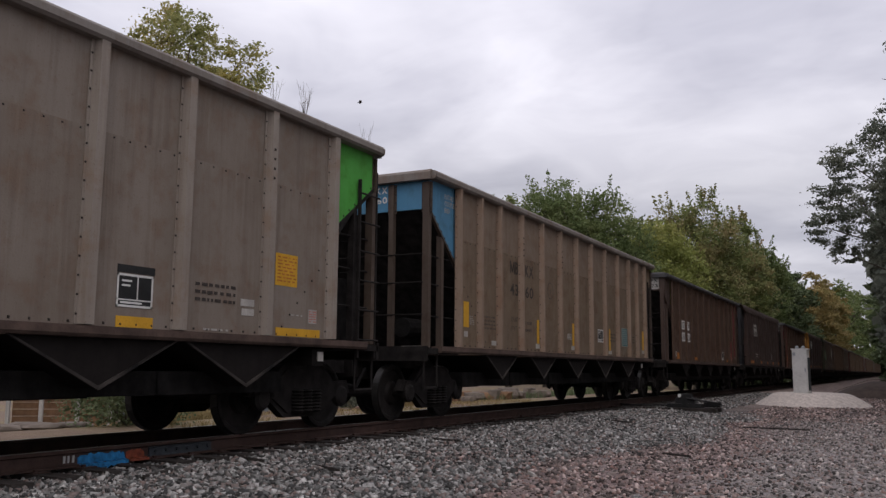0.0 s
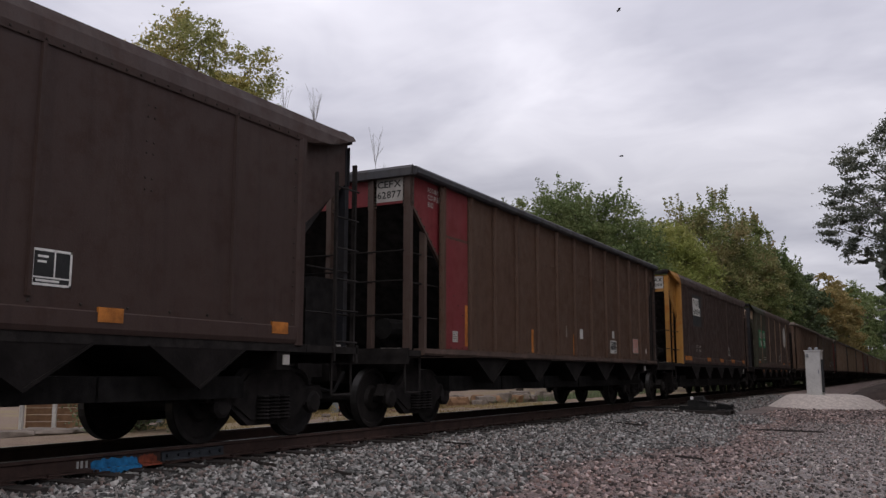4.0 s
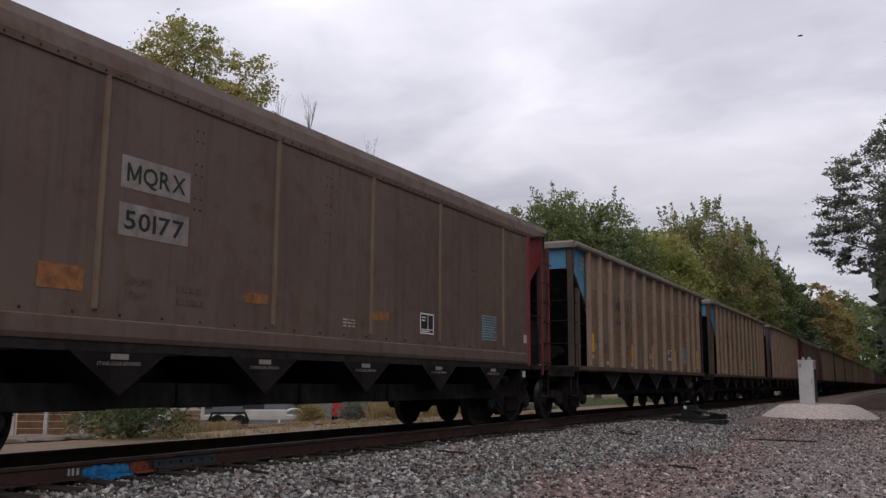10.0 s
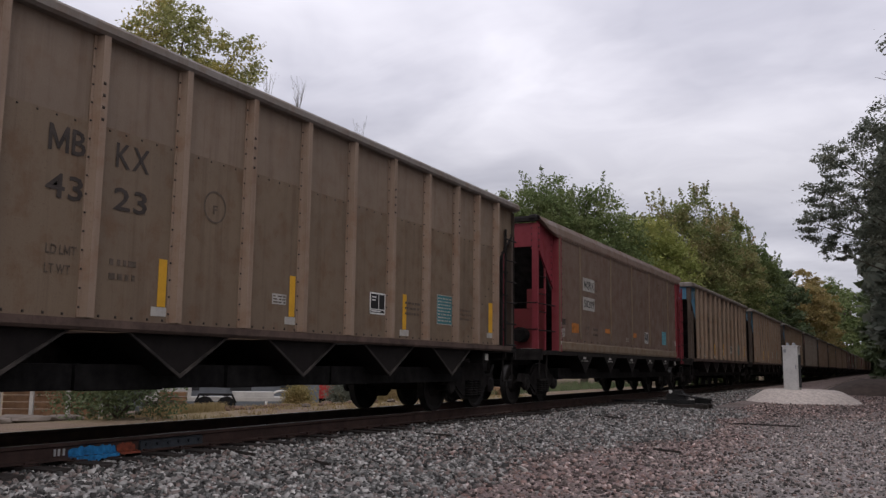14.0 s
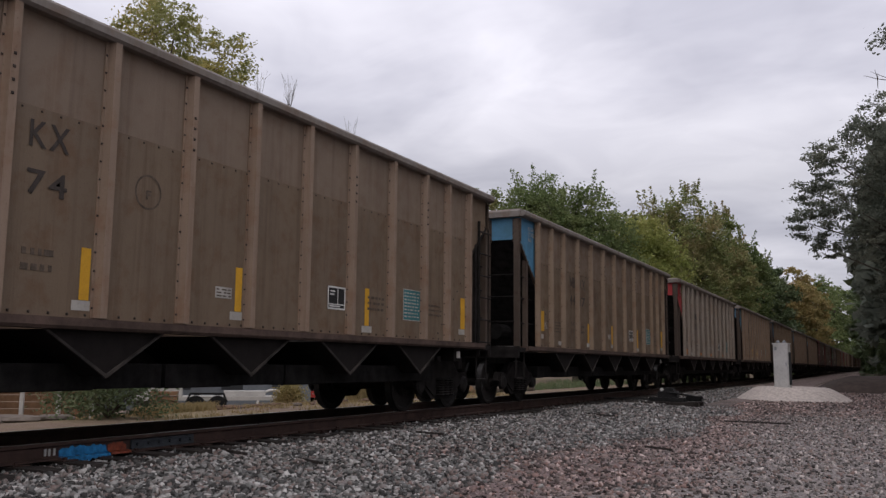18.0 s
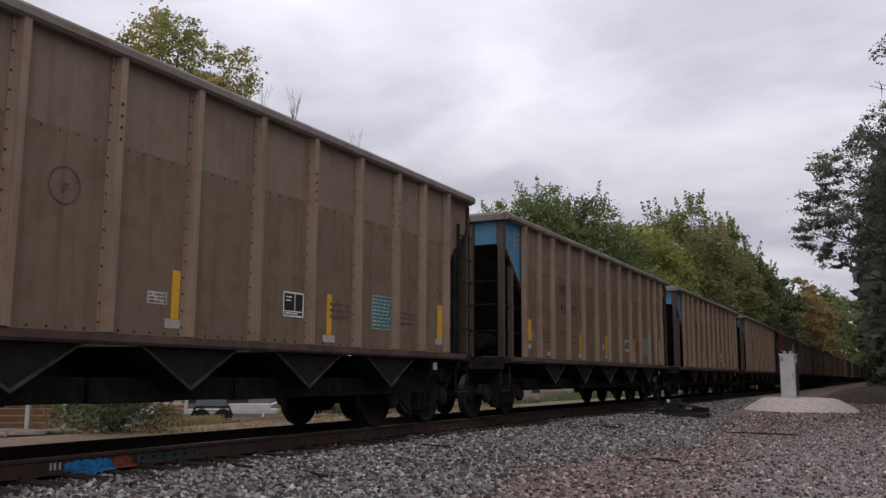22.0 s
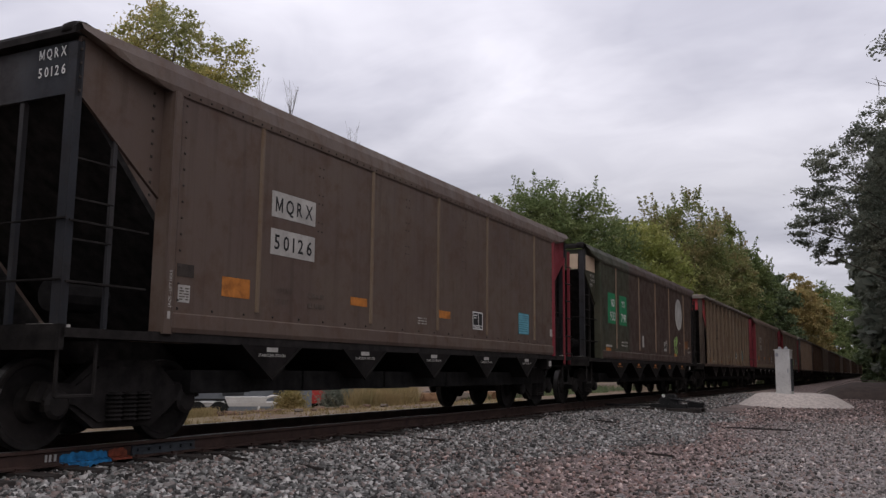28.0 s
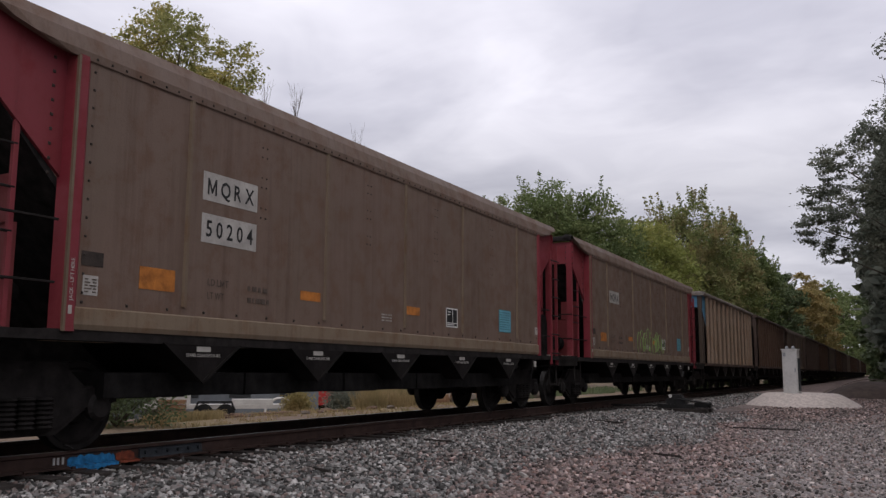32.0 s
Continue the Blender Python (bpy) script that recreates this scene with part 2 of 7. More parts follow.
class Build:
    """Collects faces for one mesh."""

    def __init__(self):
        self.v, self.f, self.m = [], [], []

    def add(self, points, faces, m=0):
        o = len(self.v)
        self.v += [tuple(p) for p in points]
        self.f += [tuple(i + o for i in face) for face in faces]
        self.m += [m] * len(faces)
        return self

    def box(self, x0, x1, y0, y1, z0, z1, m=0):
        return self.add([(x, y, z) for x in (x0, x1) for y in (y0, y1) for z in (z0, z1)],
                        [(0, 1, 3, 2), (4, 6, 7, 5), (0, 4, 5, 1), (2, 3, 7, 6), (0, 2, 6, 4), (1, 5, 7, 3)], m)

    def prism(self, outline, axis, a, b, m=0):
        """A polygon (counter-clockwise or not) drawn out along an axis from a to b."""
        def put(p, d):
            return {"x": (d, p[0], p[1]), "y": (p[0], d, p[1]), "z": (p[0], p[1], d)}[axis]
        n = len(outline)
        pts = [put(p, a) for p in outline] + [put(p, b) for p in outline]
        faces = [tuple(range(n)), tuple(range(2 * n - 1, n - 1, -1))]
        faces += [(i, n + i, n + (i + 1) % n, (i + 1) % n) for i in range(n)]
        return self.add(pts, faces, m)

    def rod(self, p, q, r, n=6, m=0, r2=None):
        p, q = Vector(p), Vector(q)
        turn = (q - p).to_track_quat("Z", "Y")
        pts = []
        for c, rr in ((p, r), (q, r if r2 is None else r2)):
            for i in range(n):
                a = 2 * math.pi * i / n
                pts.append(c + turn @ Vector((rr * math.cos(a), rr * math.sin(a), 0)))
        faces = [(i, (i + 1) % n, n + (i + 1) % n, n + i) for i in range(n)]
        faces += [tuple(range(n - 1, -1, -1)), tuple(range(n, 2 * n))]
        return self.add(pts, faces, m)

    def lathe(self, profile, axis, centre, n=24, m=0, closed=True):
        """Rings of (radius, along) round an axis through centre."""
        pts, faces = [], []
        for r, d in profile:
            for i in range(n):
                a = 2 * math.pi * i / n
                u, w = r * math.cos(a), r * math.sin(a)
                p = {"x": (d, u, w), "y": (u, d, w), "z": (u, w, d)}[axis]
                pts.append(tuple(p[j] + centre[j] for j in range(3)))
        for k in range(len(profile) - 1):
            faces += [(k * n + i, k * n + (i + 1) % n, (k + 1) * n + (i + 1) % n, (k + 1) * n + i) for i in range(n)]
        last = (len(profile) - 1) * n
        if closed:
            faces += [tuple(range(n - 1, -1, -1)), tuple(range(last, last + n))]
        return self.add(pts, faces, m)

    def stud(self, x, y, z, s=0.016, h=0.014, way="x", m=0):
        """A rivet head on a face that looks along +x (or -y)."""
        d = [(-s, -s), (s, -s), (s, s), (-s, s)]
        if way == "x":
            pts = [(x, y + a, z + b) for a, b in d] + [(x + h, y + a * 0.5, z + b * 0.5) for a, b in d]
        else:
            pts = [(x + a, y, z + b) for a, b in d] + [(x + a * 0.5, y - h, z + b * 0.5) for a, b in d]
        return self.add(pts, [(4, 5, 6, 7), (0, 1, 5, 4), (1, 2, 6, 5), (2, 3, 7, 6), (3, 0, 4, 7)], m)

    def mesh(self, name, *materials, smooth=False):
        me = bpy.data.meshes.new(name)
        me.from_pydata(self.v, [], self.f)
        for mat in materials:
            me.materials.append(mat)
        me.polygons.foreach_set("material_index", self.m)
        if smooth:
            me.polygons.foreach_set("use_smooth", [True] * len(self.f))
        bm = bmesh.new()
        bm.from_mesh(me)
        bmesh.ops.recalc_face_normals(bm, faces=bm.faces)
        bm.to_mesh(me)
        bm.free()
        return me


def part(name, me, parent, label="", at=None):
    ob = new(name, me)
    ob.parent = parent
    if at is not None:
        ob.matrix_basis = at
    return tagged(ob, label=label)


CACHE = {}


def cached(key, make):
    if key not in CACHE:
        CACHE[key] = make()
    return CACHE[key]


LETTERS = {}


def glyph(ch):
    """Heavy flat outline of one character, one capital high, from x = 0: vertices, faces, width."""
    if ch == "M":
        w = 0.17
        v = [(0, 0), (w, 0), (w, 0.62), (0.42, 0.1), (0.54, 0.1), (0.96 - w, 0.62), (0.96 - w, 0), (0.96, 0), (0.96, 1), (0.96 - w, 1), (0.48, 0.36), (w, 1), (0, 1)]
        return np.array([(x, z, 0.0) for x, z in v]), [(0, 1, 2, 11, 12), (2, 3, 4, 10, 11), (4, 5, 9, 10), (5, 6, 7, 8, 9)], 0.96
    cu = bpy.data.curves.new("text", "FONT")
    cu.body, cu.size, cu.resolution_u, cu.offset = ch, 1.0, 2, 0.014
    ob = bpy.data.objects.new("text", cu)
    me = bpy.data.meshes.new_from_object(ob)
    v = np.array([q.co[:] for q in me.vertices]).reshape(-1, 3)
    f = [tuple(q.vertices) for q in me.polygons]
    bpy.data.objects.remove(ob)
    bpy.data.meshes.remove(me)
    bpy.data.curves.remove(cu)
    v = (v - np.array([v[:, 0].min(), -0.014, 0])) / 0.72
    return v, f, v[:, 0].max()


def letters(text):
    """Flat outline of a text, one unit high, as vertices and faces, with its width."""
    if text not in LETTERS:
        vs, fs, x, n = [], [], 0.0, 0
        for ch in text:
            if ch == " ":
                x += 0.3
                continue
            v, f, w = cached(("glyph", ch), lambda: glyph(ch))
            vs.append(v + np.array([x, 0, 0]))
            fs += [tuple(i + n for i in face) for face in f]
            n += len(v)
            x += w + 0.12
        LETTERS[text] = (np.concatenate(vs), fs, x - 0.12)
    return LETTERS[text]


def lettered(name, text, mat, parent, x, y0, y1, z0, z1, face="side"):
    """A word that fills y0..y1 (x0..x1 on an end) and z0..z1; face: side looks along +x, end along -y at depth x,
    upright is a side whose writing climbs."""
    def make():
        v, f, w = letters(text)
        b = Build()
        for p in v:
            along, up = y0 + (y1 - y0) * p[0] / w, z0 + (z1 - z0) * p[1]
            if face == "upright":
                along, up = y1 - (y1 - y0) * p[1], z0 + (z1 - z0) * p[0] / w
            b.v.append((along, x, up) if face == "end" else (x, along, up))
        b.f, b.m = list(f), [0] * len(f)
        me = bpy.data.meshes.new(name)
        me.from_pydata(b.v, [], b.f)
        me.materials.append(mat)
        return me
    return part(name, make(), parent)
# ---------------- the train ----------------
PITCH, FIRST = 16.18, 11.01          # from car to car; rear rim of the first car at 0 s
HALF = 7.275                         # half the length of a car's rim
RIBS_A = (0.0, 1.12, 2.25, 3.40, 4.50, 5.37, 6.25)
RIBS_R = (-6.25, -5.22, -4.2, -3.18, -2.1, -0.98, 0.14, 1.27, 2.39, 3.47, 4.5, 5.4, 6.25)
RIBS_G = (0.72, 2.10, 3.31, 4.74, 6.09)
SEAMS_B = (-4.66, -2.0, 0.2, 2.3, 4.88)
SX = 1.575                           # outer face of the side sheets
TRUCK = 6.2                          # truck centre from car centre


def both(values):
    return sorted({s * v for v in values for s in (-1, 1)})


def rib_mesh(mat, half, top, depth, dots):
    def make():
        b = Build()
        o = [(0, -half), (depth, -half * 0.62), (depth, half * 0.62), (0, half)]
        b.prism([(p[0], p[1]) for p in o], "z", 1.235, top)
        b.box(-0.002, 0.012, -half - 0.03, half + 0.01, 1.235, top)
        n = 15
        for i in range(n):
            z = 1.33 + (top - 1.5) * i / (n - 1)
            b.stud(0.012, -half - 0.015, z, 0.0105, 0.012, m=1)
        for z in dots:
            b.stud(depth, -half * 0.1, z, 0.0155, 0.014, m=1)
        return b.mesh("rib", mat, BOLT)
    return cached(("rib", mat.name, half, top, depth, dots), make)


def flip(side, y=0.0):
    """Turn a part made for the +x side round to the -x side."""
    return pose(0, y, 0, 0, 0, 0 if side > 0 else 180)


def common_ends(car, spec, corner_x, top, deck):
    """End posts, slope sheets, end bands, ladders, platforms and couplers, alike at both ends."""
    body, end = spec["body"], spec["end"]
    sw_ = 1.5 if spec["kind"] == "A" else 1.395
    for e in (-1, 1):
        turn = pose(0, 6.1 - spec.get("lead", 6.1) - spec.get("nose", 0.0), 0) if e < 0 else pose(0, spec.get("tail", 0.0), 0, 0, 0, 180)
        colour = end if e < 0 or spec.get("rear") == "same" else spec.get("rear_end", body)
        dark = spec.get("post", body) if e < 0 else spec.get("rear_end", UNDER) if spec["kind"] == "B" else UNDER
        post = spec.get("post", body) if e < 0 else spec.get("rear_post", spec.get("post", body))
        part("end_band", cached(("band", colour.name, corner_x), lambda: Build()
             .box(-corner_x, corner_x, -7.215, -7.175, 3.50, top - 0.06).mesh("end_band", colour)), car, at=turn)
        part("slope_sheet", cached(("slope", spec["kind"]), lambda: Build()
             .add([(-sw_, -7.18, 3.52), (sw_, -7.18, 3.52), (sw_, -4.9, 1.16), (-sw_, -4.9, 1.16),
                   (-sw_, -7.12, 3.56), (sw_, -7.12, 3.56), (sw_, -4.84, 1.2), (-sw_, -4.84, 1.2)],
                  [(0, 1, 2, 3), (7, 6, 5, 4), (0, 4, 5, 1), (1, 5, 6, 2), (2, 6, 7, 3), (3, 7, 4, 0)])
             .mesh("slope_sheet", SOOT_SHADE)), car, "coal-blackened sloping end sheet", turn)
        for x, w in ((corner_x - 0.06, 0.06), (0.82, 0.045), (0.0, 0.045), (-0.82, 0.045), (-corner_x + 0.06, 0.06)) if spec["kind"] == "A" else ((corner_x - 0.06, 0.065), (-corner_x + 0.06, 0.065)):
            def make(w=w):
                b = Build().box(-w, w, -7.26, -7.17, 1.2, top - 0.1)
                b.box(-w - 0.04, w + 0.04, -7.222, -7.21, 3.45, top - 0.1)
                for i in range(4):
                    b.stud(-w - 0.02, -7.222, 3.5 + 0.14 * i, way="y", m=1)
                    b.stud(w + 0.02, -7.222, 3.5 + 0.14 * i, way="y", m=1)
                return b.mesh("end_post", post, BOLT)
            m = turn @ pose(x, 0, 0)
            part("end_post", cached(("post", post.name, w, top), make), car, at=m)
        for s in () if spec["kind"] == "B" else (-1, 1):
            m = turn @ pose(0, 0, 0)
            part("intermediate_post", cached(("ipost", dark.name, s), lambda: Build()
                 .box(s * 1.49 - 0.05, s * 1.49 + 0.05, -6.78, -6.70, 1.2, 3.10).mesh("intermediate_post", dark)), car, at=m)
        def rail(z):
            return cached(("grab", z), lambda: Build().rod((1.47, -7.24, z), (1.49, -6.25, z), 0.014, 5)
                          .rod((-1.47, -7.24, z), (-1.49, -6.25, z), 0.014, 5)
                          .rod((-1.45, -7.27, z + 0.02), (1.45, -7.27, z + 0.02), 0.013, 5).mesh("grab_iron", UNDER))
        for z in () if spec.get("far") else (1.63, 2.22) if spec["kind"] == "B" else (1.72, 2.25, 2.72):
            part("grab_iron", rail(z), car, at=turn)
        # ladder on the corner that trails on the seen side
        part("ladder_rail", cached(("lrail", dark.name), lambda: Build()
             .box(-1.56, -1.50, -7.30, -7.26, 1.0, 3.75).mesh("ladder_rail", dark)), car, at=turn)
        part("ladder_rail", cached(("lrail2", dark.name), lambda: Build()
             .box(-1.60, -1.56, -6.80, -6.76, 1.0, 3.55).mesh("ladder_rail", dark)), car, at=turn)
        for i in range(0 if spec.get("far") else 6):
            z = 1.25 + 0.42 * i
            part("rung", cached(("rung", z), lambda: Build().rod((-1.6, -7.29, z), (-1.6, -6.77, z), 0.015, 5)
                 .mesh("rung", UNDER)), car, at=turn)
        if e > 0 and not spec.get("far"):
            part("brake_housing", cached("bhouse", lambda: Build().prism([(-6.45, 1.19), (-7.15, 1.19), (-7.15, 1.95), (-7.05, 2.12), (-6.6, 2.12), (-6.45, 1.95)], "x", -1.35, -0.2)
                 .mesh("brake_housing", PITCH_BLACK)), car, at=turn)
        if spec["kind"] == "B" and not spec.get("far"):
            inner = UNDER if spec.get("front_panel") else post
            part("inner_post", cached(("inpost", inner.name), lambda: Build().box(0.59, 0.65, -7.2, -7.14, 1.2, 3.52).mesh("inner_post", inner)), car, at=turn)
            part("inner_post", cached(("inpost2", inner.name), lambda: Build().box(1.39, 1.43, -6.72, -6.67, 1.2, 3.12).mesh("inner_post", inner)), car, at=turn)
            for z in (1.63, 2.05, 2.45, 2.85):
                part("rung", cached(("brung", z), lambda: Build().rod((1.41, -7.2, z), (1.42, -6.68, z), 0.014, 5).mesh("rung", UNDER)), car, at=turn)
        if end in (CRIMSON, RED) and spec["kind"] == "B" and e < 0:
            part("bulkhead", cached("bulkhead", lambda: Build().box(-1.36, 1.36, -6.62, -6.58, 1.2, 2.15).box(0.95, 1.36, -6.64, -6.62, 2.15, 2.6).mesh("bulkhead", WINE)), car, "sooty wine red lower bulkhead", turn)
        # Dark triangles added in the end recesses: the shade there is their colour.
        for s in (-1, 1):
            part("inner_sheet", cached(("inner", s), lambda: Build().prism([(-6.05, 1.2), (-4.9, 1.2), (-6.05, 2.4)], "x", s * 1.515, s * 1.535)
                 .mesh("inner_sheet", SOOT_SHADE)), car, "black triangle added for the shade in the end recess", turn)
        part("end_platform", cached(("plat", deck.name), lambda: Build()
             .box(-1.58, 1.58, -7.34, -6.2, 1.1, 1.19).box(-1.58, 1.58, -7.36, -7.30, 0.98, 1.22)
             .box(-0.25, 0.25, -7.5, -6.9, 0.72, 1.1).mesh("end_platform", deck)), car, at=turn)
        for s in (-1, 1):
            part("step", cached(("step", s), lambda: Build().box(s * 1.25 - 0.17, s * 1.25 + 0.17, -7.33, -7.1, 1.195, 1.225)
                 .mesh("step", OFFWHITE if spec["kind"] == "A" else UNDER)), car, at=turn)
            part("stirrup_step", cached(("stirrup", s), lambda: Build().rod((s * 1.5, -7.3, 1.1), (s * 1.5, -7.3, 0.55), 0.02, 5)
                 .rod((s * 1.5, -6.85, 1.1), (s * 1.5, -6.85, 0.55), 0.02, 5).rod((s * 1.5, -7.3, 0.55), (s * 1.5, -6.85, 0.55), 0.02, 5)
                 .mesh("stirrup_step", UNDER)), car, at=turn)
        part("coupler", cached("coupler", lambda: Build().box(-0.1, 0.1, -7.95, -7.3, 0.78, 0.98).box(-0.17, 0.17, -8.09, -7.86, 0.72, 1.02)
             .mesh("coupler", UNDER)), car, at=turn)
        part("air_hose", cached("hose", lambda: Build().rod((0.45, -7.4, 0.85), (0.5, -7.75, 0.55), 0.03, 6)
             .rod((0.5, -7.75, 0.55), (0.42, -8.05, 0.62), 0.03, 6).mesh("air_hose", PITCH_BLACK)), car, at=turn)
        part("brake_cylinder", cached("cylinder", lambda: Build().lathe([(0.02, -0.36), (0.17, -0.35), (0.17, 0.2), (0.1, 0.36)], "y", (0.85, -6.55, 1.55), 12)
             .mesh("brake_cylinder", PITCH_BLACK)), car, at=turn)


def truck(car, y, far=False):
    """A two-axle truck: two side frames with spring nests, bolster, two wheelsets."""
    t = part("truck", cached("bolster", lambda: Build().box(-1.05, 1.05, -0.22, 0.22, 0.5, 0.86).mesh("bolster", UNDER)), car, at=pose(0, y, 0))
    def frame_mesh():
        b = Build()
        o = [(-1.14, 0.5), (-1.06, 0.68), (-0.72, 0.66), (-0.42, 0.90), (0.42, 0.90), (0.72, 0.66), (1.06, 0.68), (1.14, 0.5),
             (0.72, 0.42), (0.40, 0.20), (-0.40, 0.20), (-0.72, 0.42)]
        b.prism(o, "x", 0.98, 1.10)
        b.prism([(p[0] * 0.93, 0.55 + (p[1] - 0.55) * 0.8) for p in o], "x", 1.10, 1.13)
        return b.mesh("side_frame", UNDER)
    def spring():
        rings = [(0.07 + 0.03 * (k % 2), 0.26 + 0.022 * k) for k in range(15)]
        return Build().lathe(rings, "z", (1.155, 0, 0), 10).mesh("spring", UNDER)
    def caps():
        return Build().lathe([(0.15, 0), (0.15, 0.07), (0.11, 0.1), (0.05, 0.105)], "x", (1.06, 0, 0.457), 14).mesh("bearing_cap", WHEEL)
    for s in (1, -1):
        part("side_frame", cached("side_frame", frame_mesh), t, at=flip(s))
        for yy in () if far else (-0.2, 0.0, 0.2):
            part("spring", cached("spring", spring), t, at=pose(0, yy, 0) @ flip(s))
        for yy in () if far else (-0.89, 0.89):
            part("bearing_cap", cached("caps", caps), t, at=pose(0, yy, 0) @ flip(s))
    for yy in (-0.89, 0.89):
        def wheels():
            b = Build()
            for s in (1, -1):
                ring = [(0.10, 0.63), (0.17, 0.61), (0.19, 0.67), (0.36, 0.70), (0.39, 0.675), (0.457, 0.675),
                        (0.457, 0.80), (0.445, 0.805), (0.40, 0.80), (0.37, 0.765), (0.2, 0.76), (0.17, 0.82), (0.10, 0.84)]
                b.lathe([(r, s * d) for r, d in ring], "x", (0, 0, 0), 32)
                b.lathe([(0.462, s * 0.676), (0.462, s * 0.79)], "x", (0, 0, 0), 32, m=1, closed=False)
                # worn shine and chalk dabs on the rim
                for a in (0.4,):
                    ca, sa = math.cos(a), math.sin(a)
                    b.rod((s * 0.812, 0.41 * ca, 0.41 * sa), (s * 0.812, 0.435 * math.cos(a + .28), 0.435 * math.sin(a + .28)), 0.012, 5, m=1)
            b.lathe([(0.085, -1.05), (0.085, 1.05)], "x", (0, 0, 0), 12)
            return b.mesh("wheelset", WHEEL, TREAD)
        part("wheelset", cached("wheels", wheels), t, at=pose(0, yy, 0.457))
    return t


def mark_box(car, name, y0, y1, z0, z1, mat, x=SX + 0.004, label=""):
    return part(name, Build().box(SX - 0.01, x, y0, y1, z0, z1).mesh(name, mat), car, label)


def lines(car, name, y0, y1, z0, z1, mat, n, x=SX + 0.0065, seed=1):
    """Writing too small to read: plain bars."""
    rnd = random.Random(seed)
    b, h = Build(), (z1 - z0) / n
    for i in range(n):
        z = z1 - h * (i + 0.78)
        y = y0
        while y < y1 - 0.02:
            w = min(rnd.uniform(0.03, 0.1), y1 - y)
            b.box(x - 0.004, x, y, y + w, z, z + h * 0.42)
            y += w + rnd.uniform(0.02, 0.05)
    return tagged(part(name, b.mesh(name, mat), car), kind="stuff")


def load_table(car, y, z, w=0.46, h=0.32):
    """The framed consolidated stencil: a black plate with white lines."""
    mark_box(car, "data_panel", y, y + w, z, z + h, BLACK)
    b, x = Build(), SX + 0.0065
    for y0, y1, z0, z1 in ((0, w, 0, 0.022), (0, w, h - 0.022, h), (0, 0.022, 0, h), (w - 0.022, w, 0, h), (0, w, h * 0.2, h * 0.2 + 0.014),
                           (w * 0.55, w * 0.55 + 0.014, h * 0.2, h)):
        b.box(x - 0.004, x, y + y0, y + y1, z + z0, z + z1)
    b.box(x - 0.004, x, y + 0.06, y + w * 0.4, z + h * 0.76, z + h * 0.82).box(x - 0.004, x, y + 0.06, y + w * 0.36, z + h * 0.62, z + h * 0.68)
    b.box(x - 0.004, x, y + 0.05, y + w * 0.7, z + 0.035, z + 0.055)
    tagged(part("panel_frame", b.mesh("panel_frame", WHITE), car), kind="stuff")


def hoppers(car, spec):
    """Five discharge hoppers, each a tapering chute with an angle-iron edge and a gate."""
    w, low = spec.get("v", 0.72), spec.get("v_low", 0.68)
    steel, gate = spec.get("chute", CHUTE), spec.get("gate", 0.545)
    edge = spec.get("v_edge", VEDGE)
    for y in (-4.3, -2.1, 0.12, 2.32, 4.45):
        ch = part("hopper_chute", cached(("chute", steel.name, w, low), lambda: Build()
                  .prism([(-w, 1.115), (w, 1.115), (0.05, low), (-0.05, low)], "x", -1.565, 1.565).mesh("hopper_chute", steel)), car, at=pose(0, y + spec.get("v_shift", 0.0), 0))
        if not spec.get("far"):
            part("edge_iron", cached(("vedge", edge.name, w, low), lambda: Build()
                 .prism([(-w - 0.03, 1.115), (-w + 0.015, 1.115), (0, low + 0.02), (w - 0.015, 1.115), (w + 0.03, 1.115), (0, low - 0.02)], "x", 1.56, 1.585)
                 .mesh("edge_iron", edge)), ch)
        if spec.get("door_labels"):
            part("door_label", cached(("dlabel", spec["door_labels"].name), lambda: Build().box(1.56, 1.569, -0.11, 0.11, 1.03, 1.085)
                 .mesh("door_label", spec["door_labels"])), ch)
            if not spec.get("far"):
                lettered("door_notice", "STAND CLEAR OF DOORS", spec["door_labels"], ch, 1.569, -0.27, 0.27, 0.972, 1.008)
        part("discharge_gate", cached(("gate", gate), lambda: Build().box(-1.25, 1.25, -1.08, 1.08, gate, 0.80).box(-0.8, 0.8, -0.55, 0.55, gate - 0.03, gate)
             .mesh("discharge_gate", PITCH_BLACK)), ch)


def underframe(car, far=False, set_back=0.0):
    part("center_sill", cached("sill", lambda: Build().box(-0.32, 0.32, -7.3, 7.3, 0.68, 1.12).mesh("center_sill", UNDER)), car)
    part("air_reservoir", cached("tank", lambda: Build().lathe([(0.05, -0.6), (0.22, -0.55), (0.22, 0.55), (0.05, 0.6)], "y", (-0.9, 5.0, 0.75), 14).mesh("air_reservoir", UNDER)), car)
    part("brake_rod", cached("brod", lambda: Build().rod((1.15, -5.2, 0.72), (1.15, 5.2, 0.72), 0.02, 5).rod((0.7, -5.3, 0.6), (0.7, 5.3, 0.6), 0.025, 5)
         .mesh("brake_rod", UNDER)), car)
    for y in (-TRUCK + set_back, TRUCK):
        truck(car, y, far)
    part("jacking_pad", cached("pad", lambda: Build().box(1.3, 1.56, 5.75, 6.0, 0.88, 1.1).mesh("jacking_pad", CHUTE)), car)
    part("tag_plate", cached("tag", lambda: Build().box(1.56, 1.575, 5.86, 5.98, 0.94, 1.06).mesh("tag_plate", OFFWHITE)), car)


